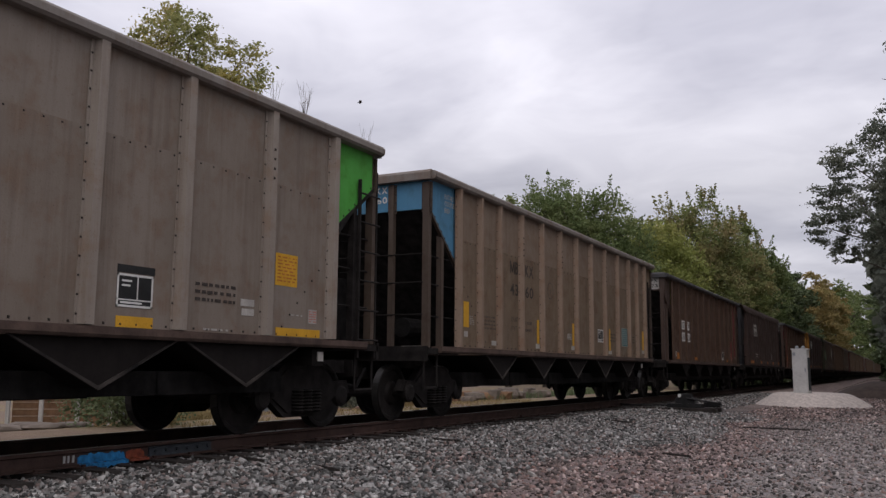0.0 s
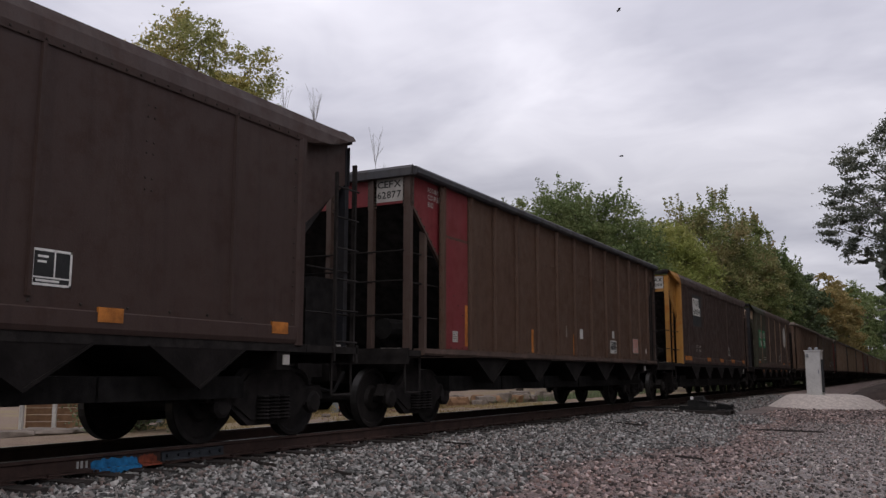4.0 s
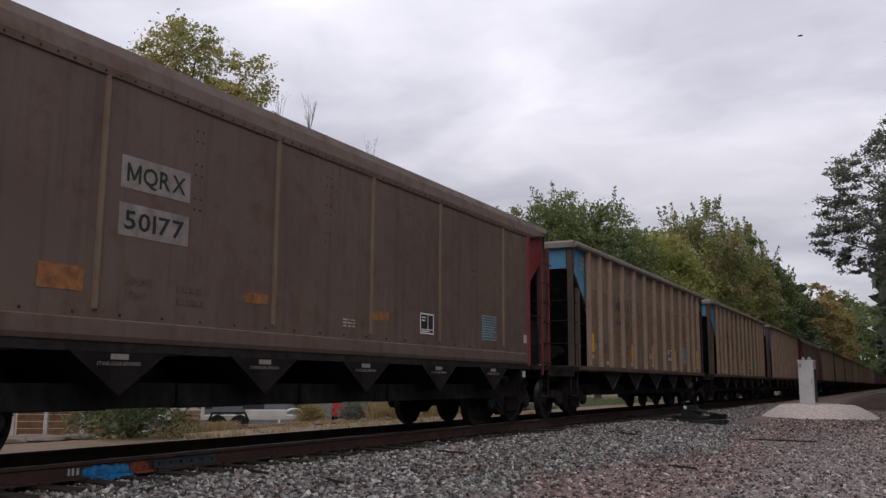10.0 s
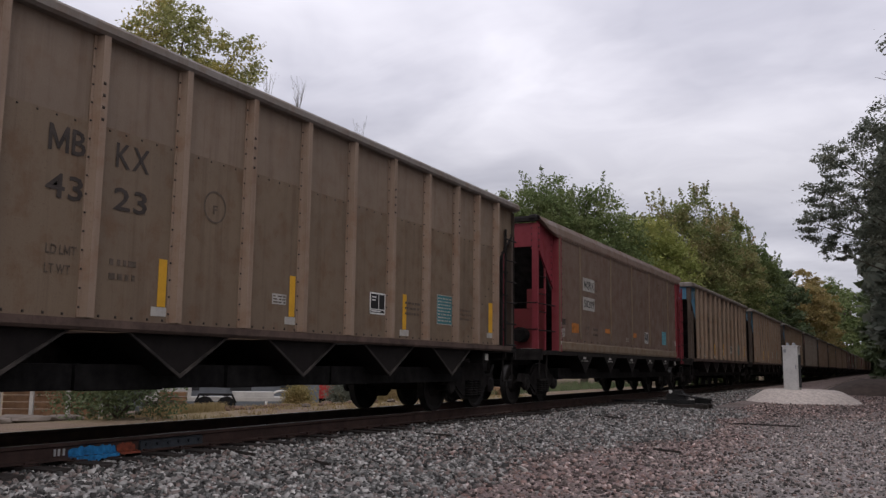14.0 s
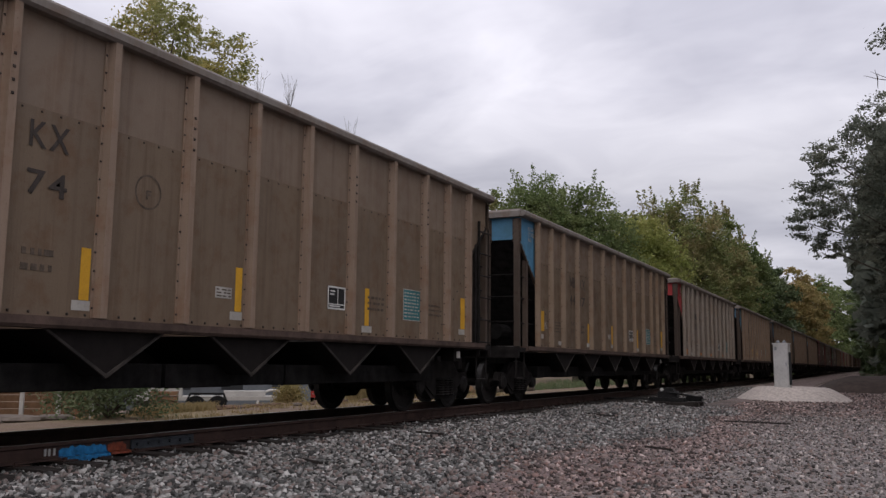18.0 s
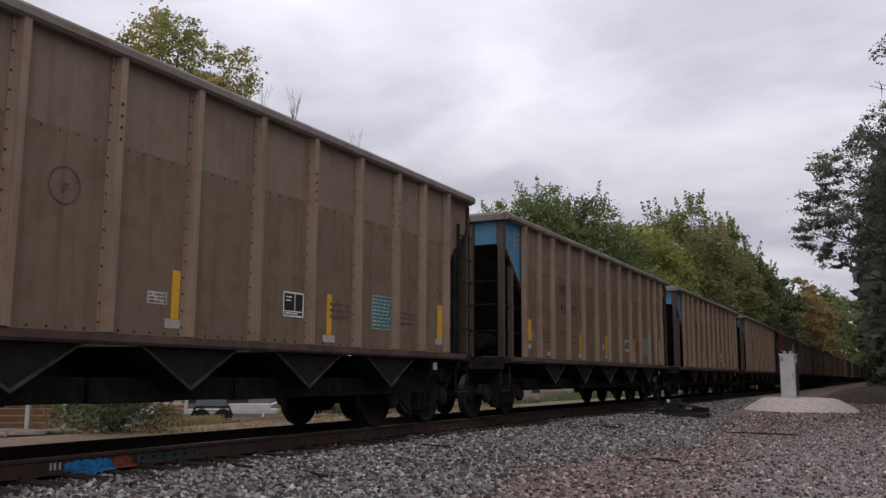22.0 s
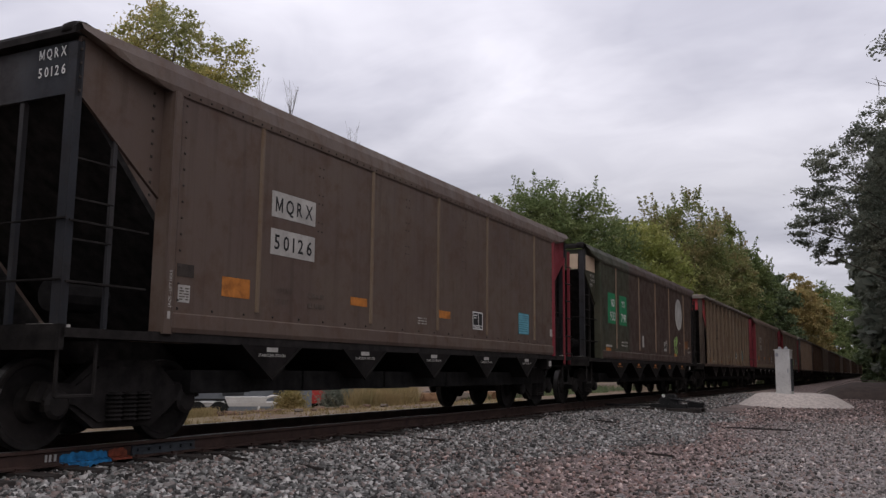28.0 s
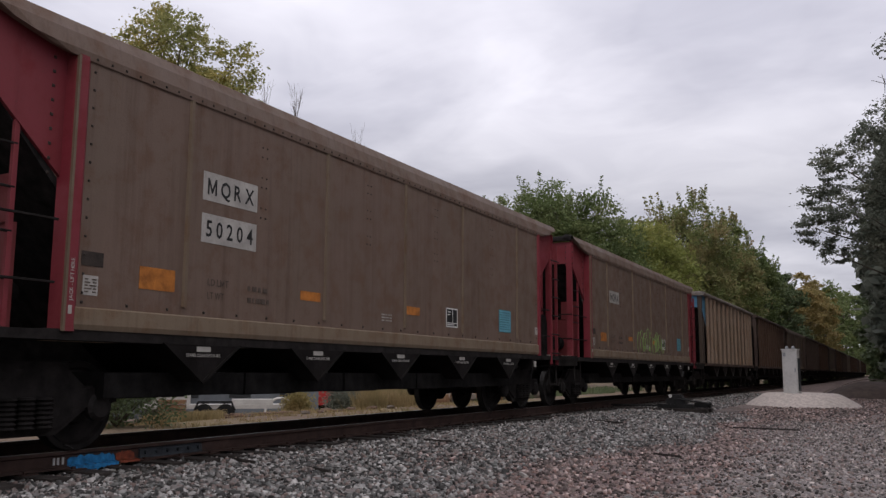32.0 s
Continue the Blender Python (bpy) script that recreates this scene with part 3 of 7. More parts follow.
def ribbed_car(spec):
    """Open-top steel coal hopper with outside ribs."""
    car = new("hopper_car")
    body, end, rim = spec["body"], spec["end"], spec.get("rim", spec["body"])
    top, low = 4.02, spec.get("low", 0.0)
    ribs = spec["ribs"] if "ribs" in spec else both(RIBS_G if spec.get("few_ribs") else RIBS_A)
    outer = max(ribs)
    for s in (1, -1):
        turn = flip(s)
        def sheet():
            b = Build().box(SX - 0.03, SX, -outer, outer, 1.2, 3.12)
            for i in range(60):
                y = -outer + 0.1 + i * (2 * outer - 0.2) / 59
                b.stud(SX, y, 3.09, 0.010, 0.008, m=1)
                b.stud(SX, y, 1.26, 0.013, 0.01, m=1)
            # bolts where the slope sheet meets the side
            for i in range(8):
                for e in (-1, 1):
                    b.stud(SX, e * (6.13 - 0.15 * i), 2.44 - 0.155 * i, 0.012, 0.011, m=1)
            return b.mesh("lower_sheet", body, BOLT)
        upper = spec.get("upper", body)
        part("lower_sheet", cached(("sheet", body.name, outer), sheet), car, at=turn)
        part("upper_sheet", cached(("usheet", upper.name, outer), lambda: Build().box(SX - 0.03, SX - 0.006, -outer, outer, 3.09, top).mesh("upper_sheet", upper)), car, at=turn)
        for e in (-1, 1):
            colour = end if e < 0 else spec.get("rear_corner", body)
            if s < 0:
                colour = body
            def corner(e=e):
                o = [(e * outer, 2.66), (e * outer, top), (e * 7.2, top), (e * 7.2, 3.5)]
                b = Build().prism(o, "x", SX - 0.07, SX - 0.04)
                n = Vector((0, e * (7.2 - outer), 0.84))
                for i in range(8):
                    f = (i + 0.5) / 8
                    b.stud(SX - 0.04, e * (outer + (7.2 - outer) * f), 2.70 + 0.84 * f, 0.014, 0.012, m=1)
                return b.mesh("corner_sheet", colour, BOLT)
            part("corner_sheet", cached(("corner", colour.name, e, outer), corner), car, at=Matrix.Diagonal((s, 1, 1, 1)) if s > 0 else pose(-2 * SX + 0.11, 0, 0))
            def fillet(e=e):
                b = Build()
                o = [(e * outer, 2.61), (e * outer, 2.67), (e * 7.2, 3.50), (e * 7.2, 3.44)]
                b.prism(o, "x", SX - 0.08, SX - 0.025)
                return b.mesh("slope_angle", angle)
            angle = spec.get("post", body) if e < 0 else UNDER
            part("slope_angle", cached(("fillet", angle.name, e, outer), fillet), car, at=pose(0, 0, 0) if s > 0 else pose(-2 * SX + 0.065, 0, 0))
        for i, y in enumerate(ribs):
            dots = (3.15, 3.27, 3.39, 3.51) if i in (3, 5, 8, 10) else ()
            m = pose(SX, y, 0) if s > 0 else pose(-SX, y, 0, 0, 0, 180)
            part("rib", rib_mesh(spec.get("rib", body), 0.068 if not spec.get("few_ribs") else 0.085, top, spec.get("rib_depth", 0.088), dots), car, at=m)
        part("top_chord", cached(("chord", rim.name), lambda: Build()
             .prism([(1.5, 3.99), (1.66, 3.99), (1.69, 4.02), (1.69, 4.09), (1.66, 4.125), (1.5, 4.125)], "y", -HALF, HALF)
             .mesh("top_chord", rim)), car, at=pose(0, 0, -low) @ turn)
        part("side_sill", cached(("ssill", spec.get("sill", SILL).name), lambda: Build()
             .prism([(1.45, 1.12), (1.63, 1.12), (1.65, 1.15), (1.65, 1.225), (1.45, 1.225)], "y", -6.95, 6.95)
             .mesh("side_sill", spec.get("sill", SILL))), car, at=turn)
    for e in (-1, 1):
        part("end_rim", cached(("erim", rim.name), lambda: Build().prism([(-7.33, 3.98), (-7.12, 3.98), (-7.12, 4.13), (-7.28, 4.15), (-7.33, 4.1)], "x", -1.6, 1.6)
             .mesh("end_rim", rim)), car, at=pose(0, 0, -low, 0, 0, 0 if e < 0 else 180))
    common_ends(car, spec, 1.55, 4.05, UNDER)
    hoppers(car, spec)
    underframe(car, spec.get("far", False))
    return car


def plated_car(spec):
    """Open-top hopper with smooth plated sides and an inward-leaning top band."""
    spec = dict(spec, tail=0.12)
    car = new("hopper_car")
    body, end, band = spec["body"], spec["end"], spec.get("band", spec["body"])
    lead = spec.get("lead", 6.1)          # where the plated side begins and ends, from the car's middle
    reach, more = {-1: lead, 1: 6.1}, {-1: spec.get("nose", 0.0), 1: spec.get("tail", 0.0)}
    for s in (1, -1):
        turn = flip(s) if s > 0 else pose(-2 * SX + 0.03, 0, 0)
        def sheet():
            b = Build().box(SX - 0.03, SX, -lead, 6.1, 1.24, 3.84)
            for i in range(66):
                y = -lead + 0.1 + i * (5.9 + lead) / 65
                b.stud(SX + 0.02, y, 3.835, 0.012, 0.012, m=1)
                if i < 13:
                    for e in (-1, 1):
                        b.stud(SX, e * (reach[e] - 0.1), 1.55 + 0.18 * i, 0.013, 0.012, m=1)
                if i < 24:
                    group, k = divmod(i, 6)
                    yy = (-3.36, -0.9, 1.26, 3.6)[group]
                    for d in (-0.045, 0.045):
                        b.stud(SX, yy + d, (3.56, 3.44, 3.18, 3.06, 2.80, 2.68)[k], 0.010, 0.01, m=1)
                if i % 3 == 0:
                    b.stud(SX, y, 1.46, 0.015, 0.012, m=1)
            return b.mesh("side_sheet", body, BOLT)
        part("side_sheet", cached(("bsheet", body.name, lead), sheet), car, at=turn)
        skirt = spec.get("skirt", body)
        part("skirt", cached(("skirt", skirt.name, lead), lambda: Build()
             .prism([(SX - 0.05, 1.20), (SX + 0.006, 1.20), (SX + 0.022, 1.25), (SX + 0.018, 1.40), (SX - 0.02, 1.43)], "y", -lead - 0.02, 6.12).mesh("skirt", skirt)), car, at=turn)
        if s > 0 and spec.get("front_panel"):
            part("painted_panel", Build().box(SX - 0.02, SX + 0.003, -6.08, -3.2, 1.26, 3.78).mesh("painted_panel", spec["front_panel"]), car)
        o = [(SX + 0.018, 3.80), (SX + 0.024, 3.88), (SX - 0.01, 4.04), (1.50, 4.17), (1.47, 4.185), (1.44, 4.15), (SX - 0.04, 3.82)]

        def swept(b, e, m=0):
            """The band's end, whose lower edge curves up and inwards to the corner."""
            pts, fs, n, start = [], [], len(o), reach[e] + 0.02
            for k in range(7):
                f = k / 6
                low = 3.80 + 0.30 * f ** 1.6
                for px_, pz in o:
                    xx = px_ if pz >= low else px_ - (px_ - 1.45) * min(1, (low - pz) / 0.3)
                    pts.append((xx, e * (start + (1.16 + more[e]) * f), max(pz, low)))
            for k in range(6):
                fs += [(k * n + i, k * n + (i + 1) % n, (k + 1) * n + (i + 1) % n, (k + 1) * n + i) for i in range(n)]
            return b.add(pts, fs, m)

        def lean():
            b = swept(Build().prism(o, "y", -3.2, 6.12), 1)
            b.prism(o, "y", -lead - 0.02, -3.2, m=1)
            return (b if "band_end" in spec else swept(b, -1, 1)).mesh("top_band", band, spec.get("front_panel", band))
        part("top_band", cached(("lean", band.name, lead, more[-1], "band_end" in spec, spec.get("front_panel", band).name), lean), car, at=flip(s) if lead == 6.1 else turn)
        if "band_end" in spec:
            part("band_end", cached(("bandend", spec["band_end"].name, lead), lambda: swept(Build(), -1).mesh("band_end", spec["band_end"])), car, at=turn)
        for y in SEAMS_B:
            m = pose(SX, y, 0) if s > 0 else pose(-SX, y, 0, 0, 0, 180)
            part("seam_strip", cached(("seam", spec.get("rib", body).name), lambda: Build()
                 .prism([(0, -0.03), (0.03, -0.02), (0.03, 0.02), (0, 0.03)], "z", 1.5, 3.80).mesh("seam_strip", spec.get("rib", body))), car, at=m)
        for e in (-1, 1):
            colour = spec.get("edge", end) if e < 0 else spec.get("rear_end", body)
            part("corner_post", cached(("cpost", colour.name, e, reach[e]), lambda e=e, c=reach[e] - 6.1: Build()
                 .prism([(px_, e * (py_ + c)) for px_, py_ in ((1.40, 6.22), (SX - 0.02, 6.22), (SX + 0.01, 6.215), (SX + 0.01, 6.20), (SX + 0.03, 6.19), (SX + 0.03, 6.10), (SX, 6.06), (SX - 0.03, 6.06), (1.40, 6.15))], "z", 1.18, 3.83)
                 .box(1.40, SX - 0.01, min(e * (6.08 + c), e * (6.22 + c)), max(e * (6.08 + c), e * (6.22 + c)), 3.82, 4.02).mesh("corner_post", colour)), car, at=pose(0, 0, 0) if s > 0 else pose(-3.0, 0, 0))
            ec = spec.get("corner", end) if e < 0 else spec.get("rear_end", body)
            part("corner_sheet", cached(("bcorner", ec.name, e, reach[e], more[e]), lambda e=e: Build()
                 .prism([(e * (reach[e] + 0.1), 2.62), (e * (reach[e] + 0.1), 4.0), (e * (reach[e] + 1.12 + more[e]), 4.1), (e * (reach[e] + 1.12 + more[e]), 3.5)], "x", 1.40, 1.44)
                 .mesh("corner_sheet", ec)), car, at=pose(0, 0, 0) if s > 0 else pose(-2.84, 0, 0))
        if s > 0 and spec.get("strip"):
            part("edge_strip", cached(("estrip", spec["strip"].name), lambda: Build().box(SX + 0.004, SX + 0.036, -6.222, -6.196, 1.18, 3.82).mesh("edge_strip", spec["strip"])), car)
            for i in range(9):
                part("rivet", cached("crivet", lambda: Build().stud(1.44, -6.36, 0, 0.016, 0.014).mesh("rivet", BOLT)), car, at=pose(0, 0, 2.65 + 0.14 * i))
        part("side_sill", cached("bsill", lambda: Build().box(1.30, 1.57, -6.4, 6.4, 1.10, 1.2).mesh("side_sill", UNDER)), car, at=turn)
    for e in (-1, 1):
        part("end_rim", cached(("berim", spec.get("rim", UNDER).name), lambda: Build().prism([(-7.31, 4.07), (-7.15, 4.07), (-7.15, 4.19), (-7.27, 4.19), (-7.31, 4.14)], "x", -1.46, 1.46)
             .mesh("end_rim", spec.get("rim", UNDER))), car, at=pose(0, 6.1 - lead - more[-1], 0) if e < 0 else pose(0, more[1], 0, 0, 0, 180))
    for e in (-1, 1):
        part("corner_cap", cached(("cap", spec.get("rim", UNDER).name), lambda: Build().lathe([(0.17, 4.10), (0.16, 4.18), (0.09, 4.225), (0.02, 4.235)], "z", (1.33, -7.16, 0), 16)
             .mesh("corner_cap", spec.get("rim", UNDER), smooth=True)), car, at=pose(0, 6.1 - lead - more[-1], 0) if e < 0 else pose(0, 14.32 + more[1], 0))
    common_ends(car, spec, 1.44, 4.10, UNDER)
    hoppers(car, spec)
    underframe(car, spec.get("far", False), 6.1 - lead)
    return car


# ---------------- lettering of the cars ----------------
def coded(car, a, b, c, d, mat, y=(-3.93, -3.51, -3.14, -2.7), z=(2.75, 3.0, 2.32, 2.55)):
    """Two letters and two digits on either side of a rib, in two lines."""
    for word, y0, y1, z0, z1 in ((a, y[0], y[1], z[0], z[1]), (b, y[2], y[3], z[0], z[1]), (c, y[0], y[1], z[2], z[3]), (d, y[2], y[3], z[2], z[3])):
        if word:
            lettered("reporting_mark", word, mat, car, SX + 0.007, y0, y1, z0, z1)


def plate(car, word, y0, y1, z0, z1, pad=0.07, back=OFFWHITE, ink=BLACK):
    mark_box(car, "number_panel", y0 - pad, y1 + pad, z0 - pad, z1 + pad, back)
    lettered("reporting_mark", word, ink, car, SX + 0.0075, y0, y1, z0, z1)


def end_mark(car, words, mat, x0=0.3, x1=0.72, z=3.95, back=None, tall=0.115, step=0.17, y=-7.2):
    if back:
        part("number_panel", Build().box(x0 - 0.06, x1 + 0.06, y - 0.022, y, z - 0.36, z + 0.04).mesh("number_panel", back), car)
    for i, w in enumerate(words):
        lettered("reporting_mark", w, mat, car, y - 0.027, x0, x1, z - 0.02 - tall - step * i, z - 0.02 - step * i, "end")


def coupler_note(car, mat, z=3.84, y=-6.68, size=0.085):
    for i, (w, k) in enumerate((("ROTARY", 0.36), ("COUPLER", 0.42), ("END", 0.19))):
        lettered("stencil", w, mat, car, SX - 0.034, y, y + k, z - size - i * 0.12, z - i * 0.12)


def tan_marks(car, spec):
    a, b, c, d = spec["marks"]
    coded(car, a, b, c, d, spec.get("ink", FADED), spec.get("spread", (-3.93, -3.51, -3.14, -2.7)))
    plain = spec.get("patches")
    if plain:
        for y, w in ((-6.0, 0.5), (-2.98, 0.5), (-0.43, 0.38), (2.8, 0.3), (5.5, 0.35)):
            mark_box(car, "reflector_patch", y, y + w, 1.30, 1.5 if y < -5 else 1.4, spec.get("patch_paint", ORANGE))
    else:
        mark_box(car, "reflector_stripe", -6.0, -5.79, 1.59, 2.04, STRIPE)
    lines(car, "stencil", -5.76, -5.58, 1.64, 1.81, OFFWHITE, 5, seed=3)
    mark_box(car, "label", -5.98, -5.83, 1.42, 1.52, OFFWHITE)
    lines(car, "stencil", -5.2, -4.62, 1.58, 1.86, DIM, 4, seed=5)
    mark_box(car, "label", -4.81, -4.56, 1.30, 1.39, OFFWHITE)
    lettered("stencil", "LD LMT", DIM, car, SX + 0.007, -3.88, -3.54, 1.80, 1.89)
    lettered("stencil", "LT WT", DIM, car, SX + 0.007, -3.88, -3.6, 1.62, 1.71)
    lines(car, "stencil", -3.14, -2.8, 1.6, 1.88, DIM, 2, seed=8)
    for y, z0, z1 in () if plain else ((-2.485, 1.40, 1.90), (-0.235, 1.42, 1.94), (2.68, 1.38, 1.93), (5.98, 1.46, 2.02)):
        mark_box(car, "reflector_stripe", y, y + (0.115 if y < 5 else 0.2), z0, z1, STRIPE)
        mark_box(car, "stripe_foot", y - 0.08, y + 0.2, z0 - 0.1, z0 - 0.005, OFFWHITE)
    mark_box(car, "label", -0.58, -0.30, 1.56, 1.69, OFFWHITE)
    lines(car, "label_text", -0.56, -0.32, 1.57, 1.68, DIM, 3, SX + 0.0085)
    load_table(car, 1.70, 1.57, 0.44)
    teal_panel(car, 3.84, 1.52, 0.6, 0.5, TEAL)
    lines(car, "stencil", 2.75, 3.25, 1.6, 1.85, DIM, 3, seed=11)
    lines(car, "stencil", 4.72, 5.2, 1.62, 1.85, DIM, 3, seed=12)
    def seal():
        bb, n = Build(), 32
        for r in (0.165, 0.185):
            bb.v += [(SX + 0.005, -1.68 + r * math.cos(2 * math.pi * i / n), 2.58 + r * math.sin(2 * math.pi * i / n)) for i in range(n)]
        bb.f = [(i, (i + 1) % n, n + (i + 1) % n, n + i) for i in range(n)]
        bb.m = [0] * n
        return bb.mesh("round_stencil", DIM)
    part("round_stencil", cached("seal", seal), car)
    lettered("stencil", "F", DIM, car, SX + 0.007, -1.71, -1.64, 2.50, 2.60)
    end_mark(car, ("".join(spec["marks"][:2]), "".join(spec["marks"][2:])), WHITE)
    coupler_note(car, OFFWHITE)


def teal_panel(car, y, z, w, h, mat, ink=OFFWHITE):
    mark_box(car, "stencil_panel", y, y + w, z, z + h, mat)
    b = Build()
    for a in ((y, y + w, z, z + 0.012), (y, y + w, z + h - 0.012, z + h), (y, y + 0.012, z, z + h), (y + w - 0.012, y + w, z, z + h)):
        b.box(SX, SX + 0.006, *a)
    part("panel_border", b.mesh("panel_border", ink), car)
    lines(car, "panel_text", y + 0.04, y + w - 0.05, z + 0.04, z + h - 0.03, ink, 8, seed=int(w * 100))


def plated_marks(car, spec):
    a, b = spec["marks"]
    orange, back = spec.get("patch_paint", ORANGE), spec.get("plate_back", OFFWHITE)
    if a:
        plate(car, a, -4.36, -3.55, 2.80, 2.99, back=back)
    if b:
        plate(car, b, -4.36, -3.55, 2.32, 2.51, back=back)
    mark_box(car, "reflector_patch", -5.3, -4.8, 1.65, 1.88, orange)
    mark_box(car, "label", -6.0, -5.82, 1.53, 1.72, OFFWHITE)
    lines(car, "label_text", -5.98, -5.84, 1.55, 1.7, DIM, 5, SX + 0.0085)
    mark_box(car, "placard_frame", -6.03, -5.77, 1.81, 1.95, BOLT)
    mark_box(car, "reflector_patch", -2.55, -2.1, 1.74, 1.86, orange)
    mark_box(car, "reflector_patch", 0.25, 0.7, 1.72, 1.85, orange)
    lettered("stencil", "LD LMT", GHOST, car, SX + 0.007, -4.3, -3.95, 1.77, 1.85)
    lettered("stencil", "LT WT", GHOST, car, SX + 0.007, -4.3, -4.02, 1.62, 1.70)
    lines(car, "stencil", -3.6, -3.2, 1.6, 1.87, GHOST, 2, seed=21)
    lines(car, "stencil", -0.5, -0.2, 1.57, 1.7, OFFWHITE, 3, seed=22)
    load_table(car, 1.65, 1.59, 0.45, 0.33)
    teal_panel(car, 3.95, 1.6, 0.6, 0.44, spec.get("panel", SKYBLUE), spec.get("panel_ink", TEAL))
    mark_box(car, "label", 5.9, 6.05, 1.62, 1.78, OFFWHITE)
    if spec.get("end_words"):
        end_mark(car, spec["end_words"], spec.get("end_ink", WHITE), 0.86, 1.25, 4.02, None, 0.105, 0.19, -7.2 - spec.get("nose", 0.0))
    lettered("stencil", "JACK - LIFT HERE", OFFWHITE, car, SX + 0.034, -6.17, -6.13, 1.46, 1.86, "upright")
    part("label", Build().box(SX + 0.028, SX + 0.033, -6.17, -6.13, 1.34, 1.42).mesh("label", OFFWHITE), car)


def patch_marks(car, spec):
    """Green or red cars: coloured patches with marks, a whitewashed disc towards the rear."""
    a, b, c, d = spec["marks"]
    back = spec["patch"]
    mark_box(car, "painted_patch", -5.5, -4.72, 2.18, 3.04, back)
    mark_box(car, "painted_patch", -4.3, -3.5, 2.18, 3.04, back)
    if spec.get("word_plates"):
        mark_box(car, "number_panel", -5.25, -4.76, 2.62, 2.92, OFFWHITE, SX + 0.006)
        mark_box(car, "number_panel", -4.14, -3.64, 2.66, 2.94, OFFWHITE, SX + 0.006)
    ink = BLACK if spec.get("word_plates") else WHITE
    for w, y0, y1, z0, z1, m in ((a, -5.18, -4.82, 2.67, 2.88, ink), (b, -4.07, -3.71, 2.70, 2.90, ink), (c, -5.3, -4.75, 2.27, 2.52, WHITE), (d, -4.15, -3.6, 2.27, 2.52, WHITE)):
        if w:
            lettered("reporting_mark", w, m, car, SX + 0.0085, y0, y1, z0, z1)
    def disc():
        rnd, bb = random.Random(6), Build()
        o = []
        for i in range(44):
            r = 0.595 + rnd.uniform(-0.014, 0.014)
            ang = 2 * math.pi * i / 44
            o.append((4.0 + r * math.cos(ang), 2.975 + r * 0.97 * math.sin(ang)))
        bb.prism(o, "x", SX - 0.01, SX + 0.004)
        return bb.mesh("painted_disc", DISC)
    part("painted_disc", cached("disc", disc), car, "uneven whitewashed disc")
    for y in (-5.72, 3.12) if not spec.get("upright") else ():
        mark_box(car, "reflector_patch", y, y + 0.48, 1.36, 1.5, ORANGE)
    if spec.get("upright"):
        for y in (2.55, 5.98):
            mark_box(car, "reflector_patch", y, y + 0.12, 1.5, 2.0, ORANGE)
    elif spec.get("high_patch"):
        mark_box(car, "reflector_patch", 5.09, 5.59, 1.73, 2.03, DULL_ORANGE)
    else:
        mark_box(car, "reflector_patch", 5.70, 6.18, 1.36, 1.5, ORANGE)
    mark_box(car, "label", 5.55, 6.05, 1.57, 1.64, OFFWHITE)
    lines(car, "label_text", 5.57, 6.03, 1.58, 1.63, BLACK, 1, SX + 0.0085)
    mark_box(car, "label", 5.62, 5.83, 1.74, 1.81, OFFWHITE)
    mark_box(car, "label", -5.72, -5.12, 1.52, 1.58, OFFWHITE)
    lines(car, "stencil", -4.1, -3.4, 1.55, 1.75, OFFWHITE, 2, seed=31)
    load_table(car, 1.46, 1.57, 0.43, 0.29)
    mark_box(car, "label", 1.76, 1.9, 1.88, 1.94, OFFWHITE)
    mark_box(car, "label", 4.04, 4.19, 1.89, 1.94, OFFWHITE)
    part("painted_patch", Build().box(1.40, 1.446, -7.18, -6.26, 3.5, 3.90).mesh("painted_patch", spec.get("corner_patch", BEIGE)), car)
    part("painted_patch", Build().box(1.0, 1.36, -7.222, -7.2, 3.52, 3.92).mesh("painted_patch", spec.get("corner_patch", BEIGE)), car)
    end_mark(car, (a + b, c + d) if a else (), WHITE, 0.5, 0.86, 3.92, back)
    for i, w in enumerate(("ROTARY", "COUPLER", "END")):
        lettered("stencil", w, OFFWHITE, car, -7.227, -0.62, -0.62 + (0.44, 0.5, 0.22)[i], 3.84 - 0.14 * i, 3.94 - 0.14 * i, "end")
    for i, w in enumerate(("ROTARY", "COUPLER", "END")):
        lettered("stencil", w, OFFWHITE, car, 1.449, -6.7, -6.7 + (0.36, 0.42, 0.2)[i], 3.34 - 0.12 * i, 3.42 - 0.12 * i)


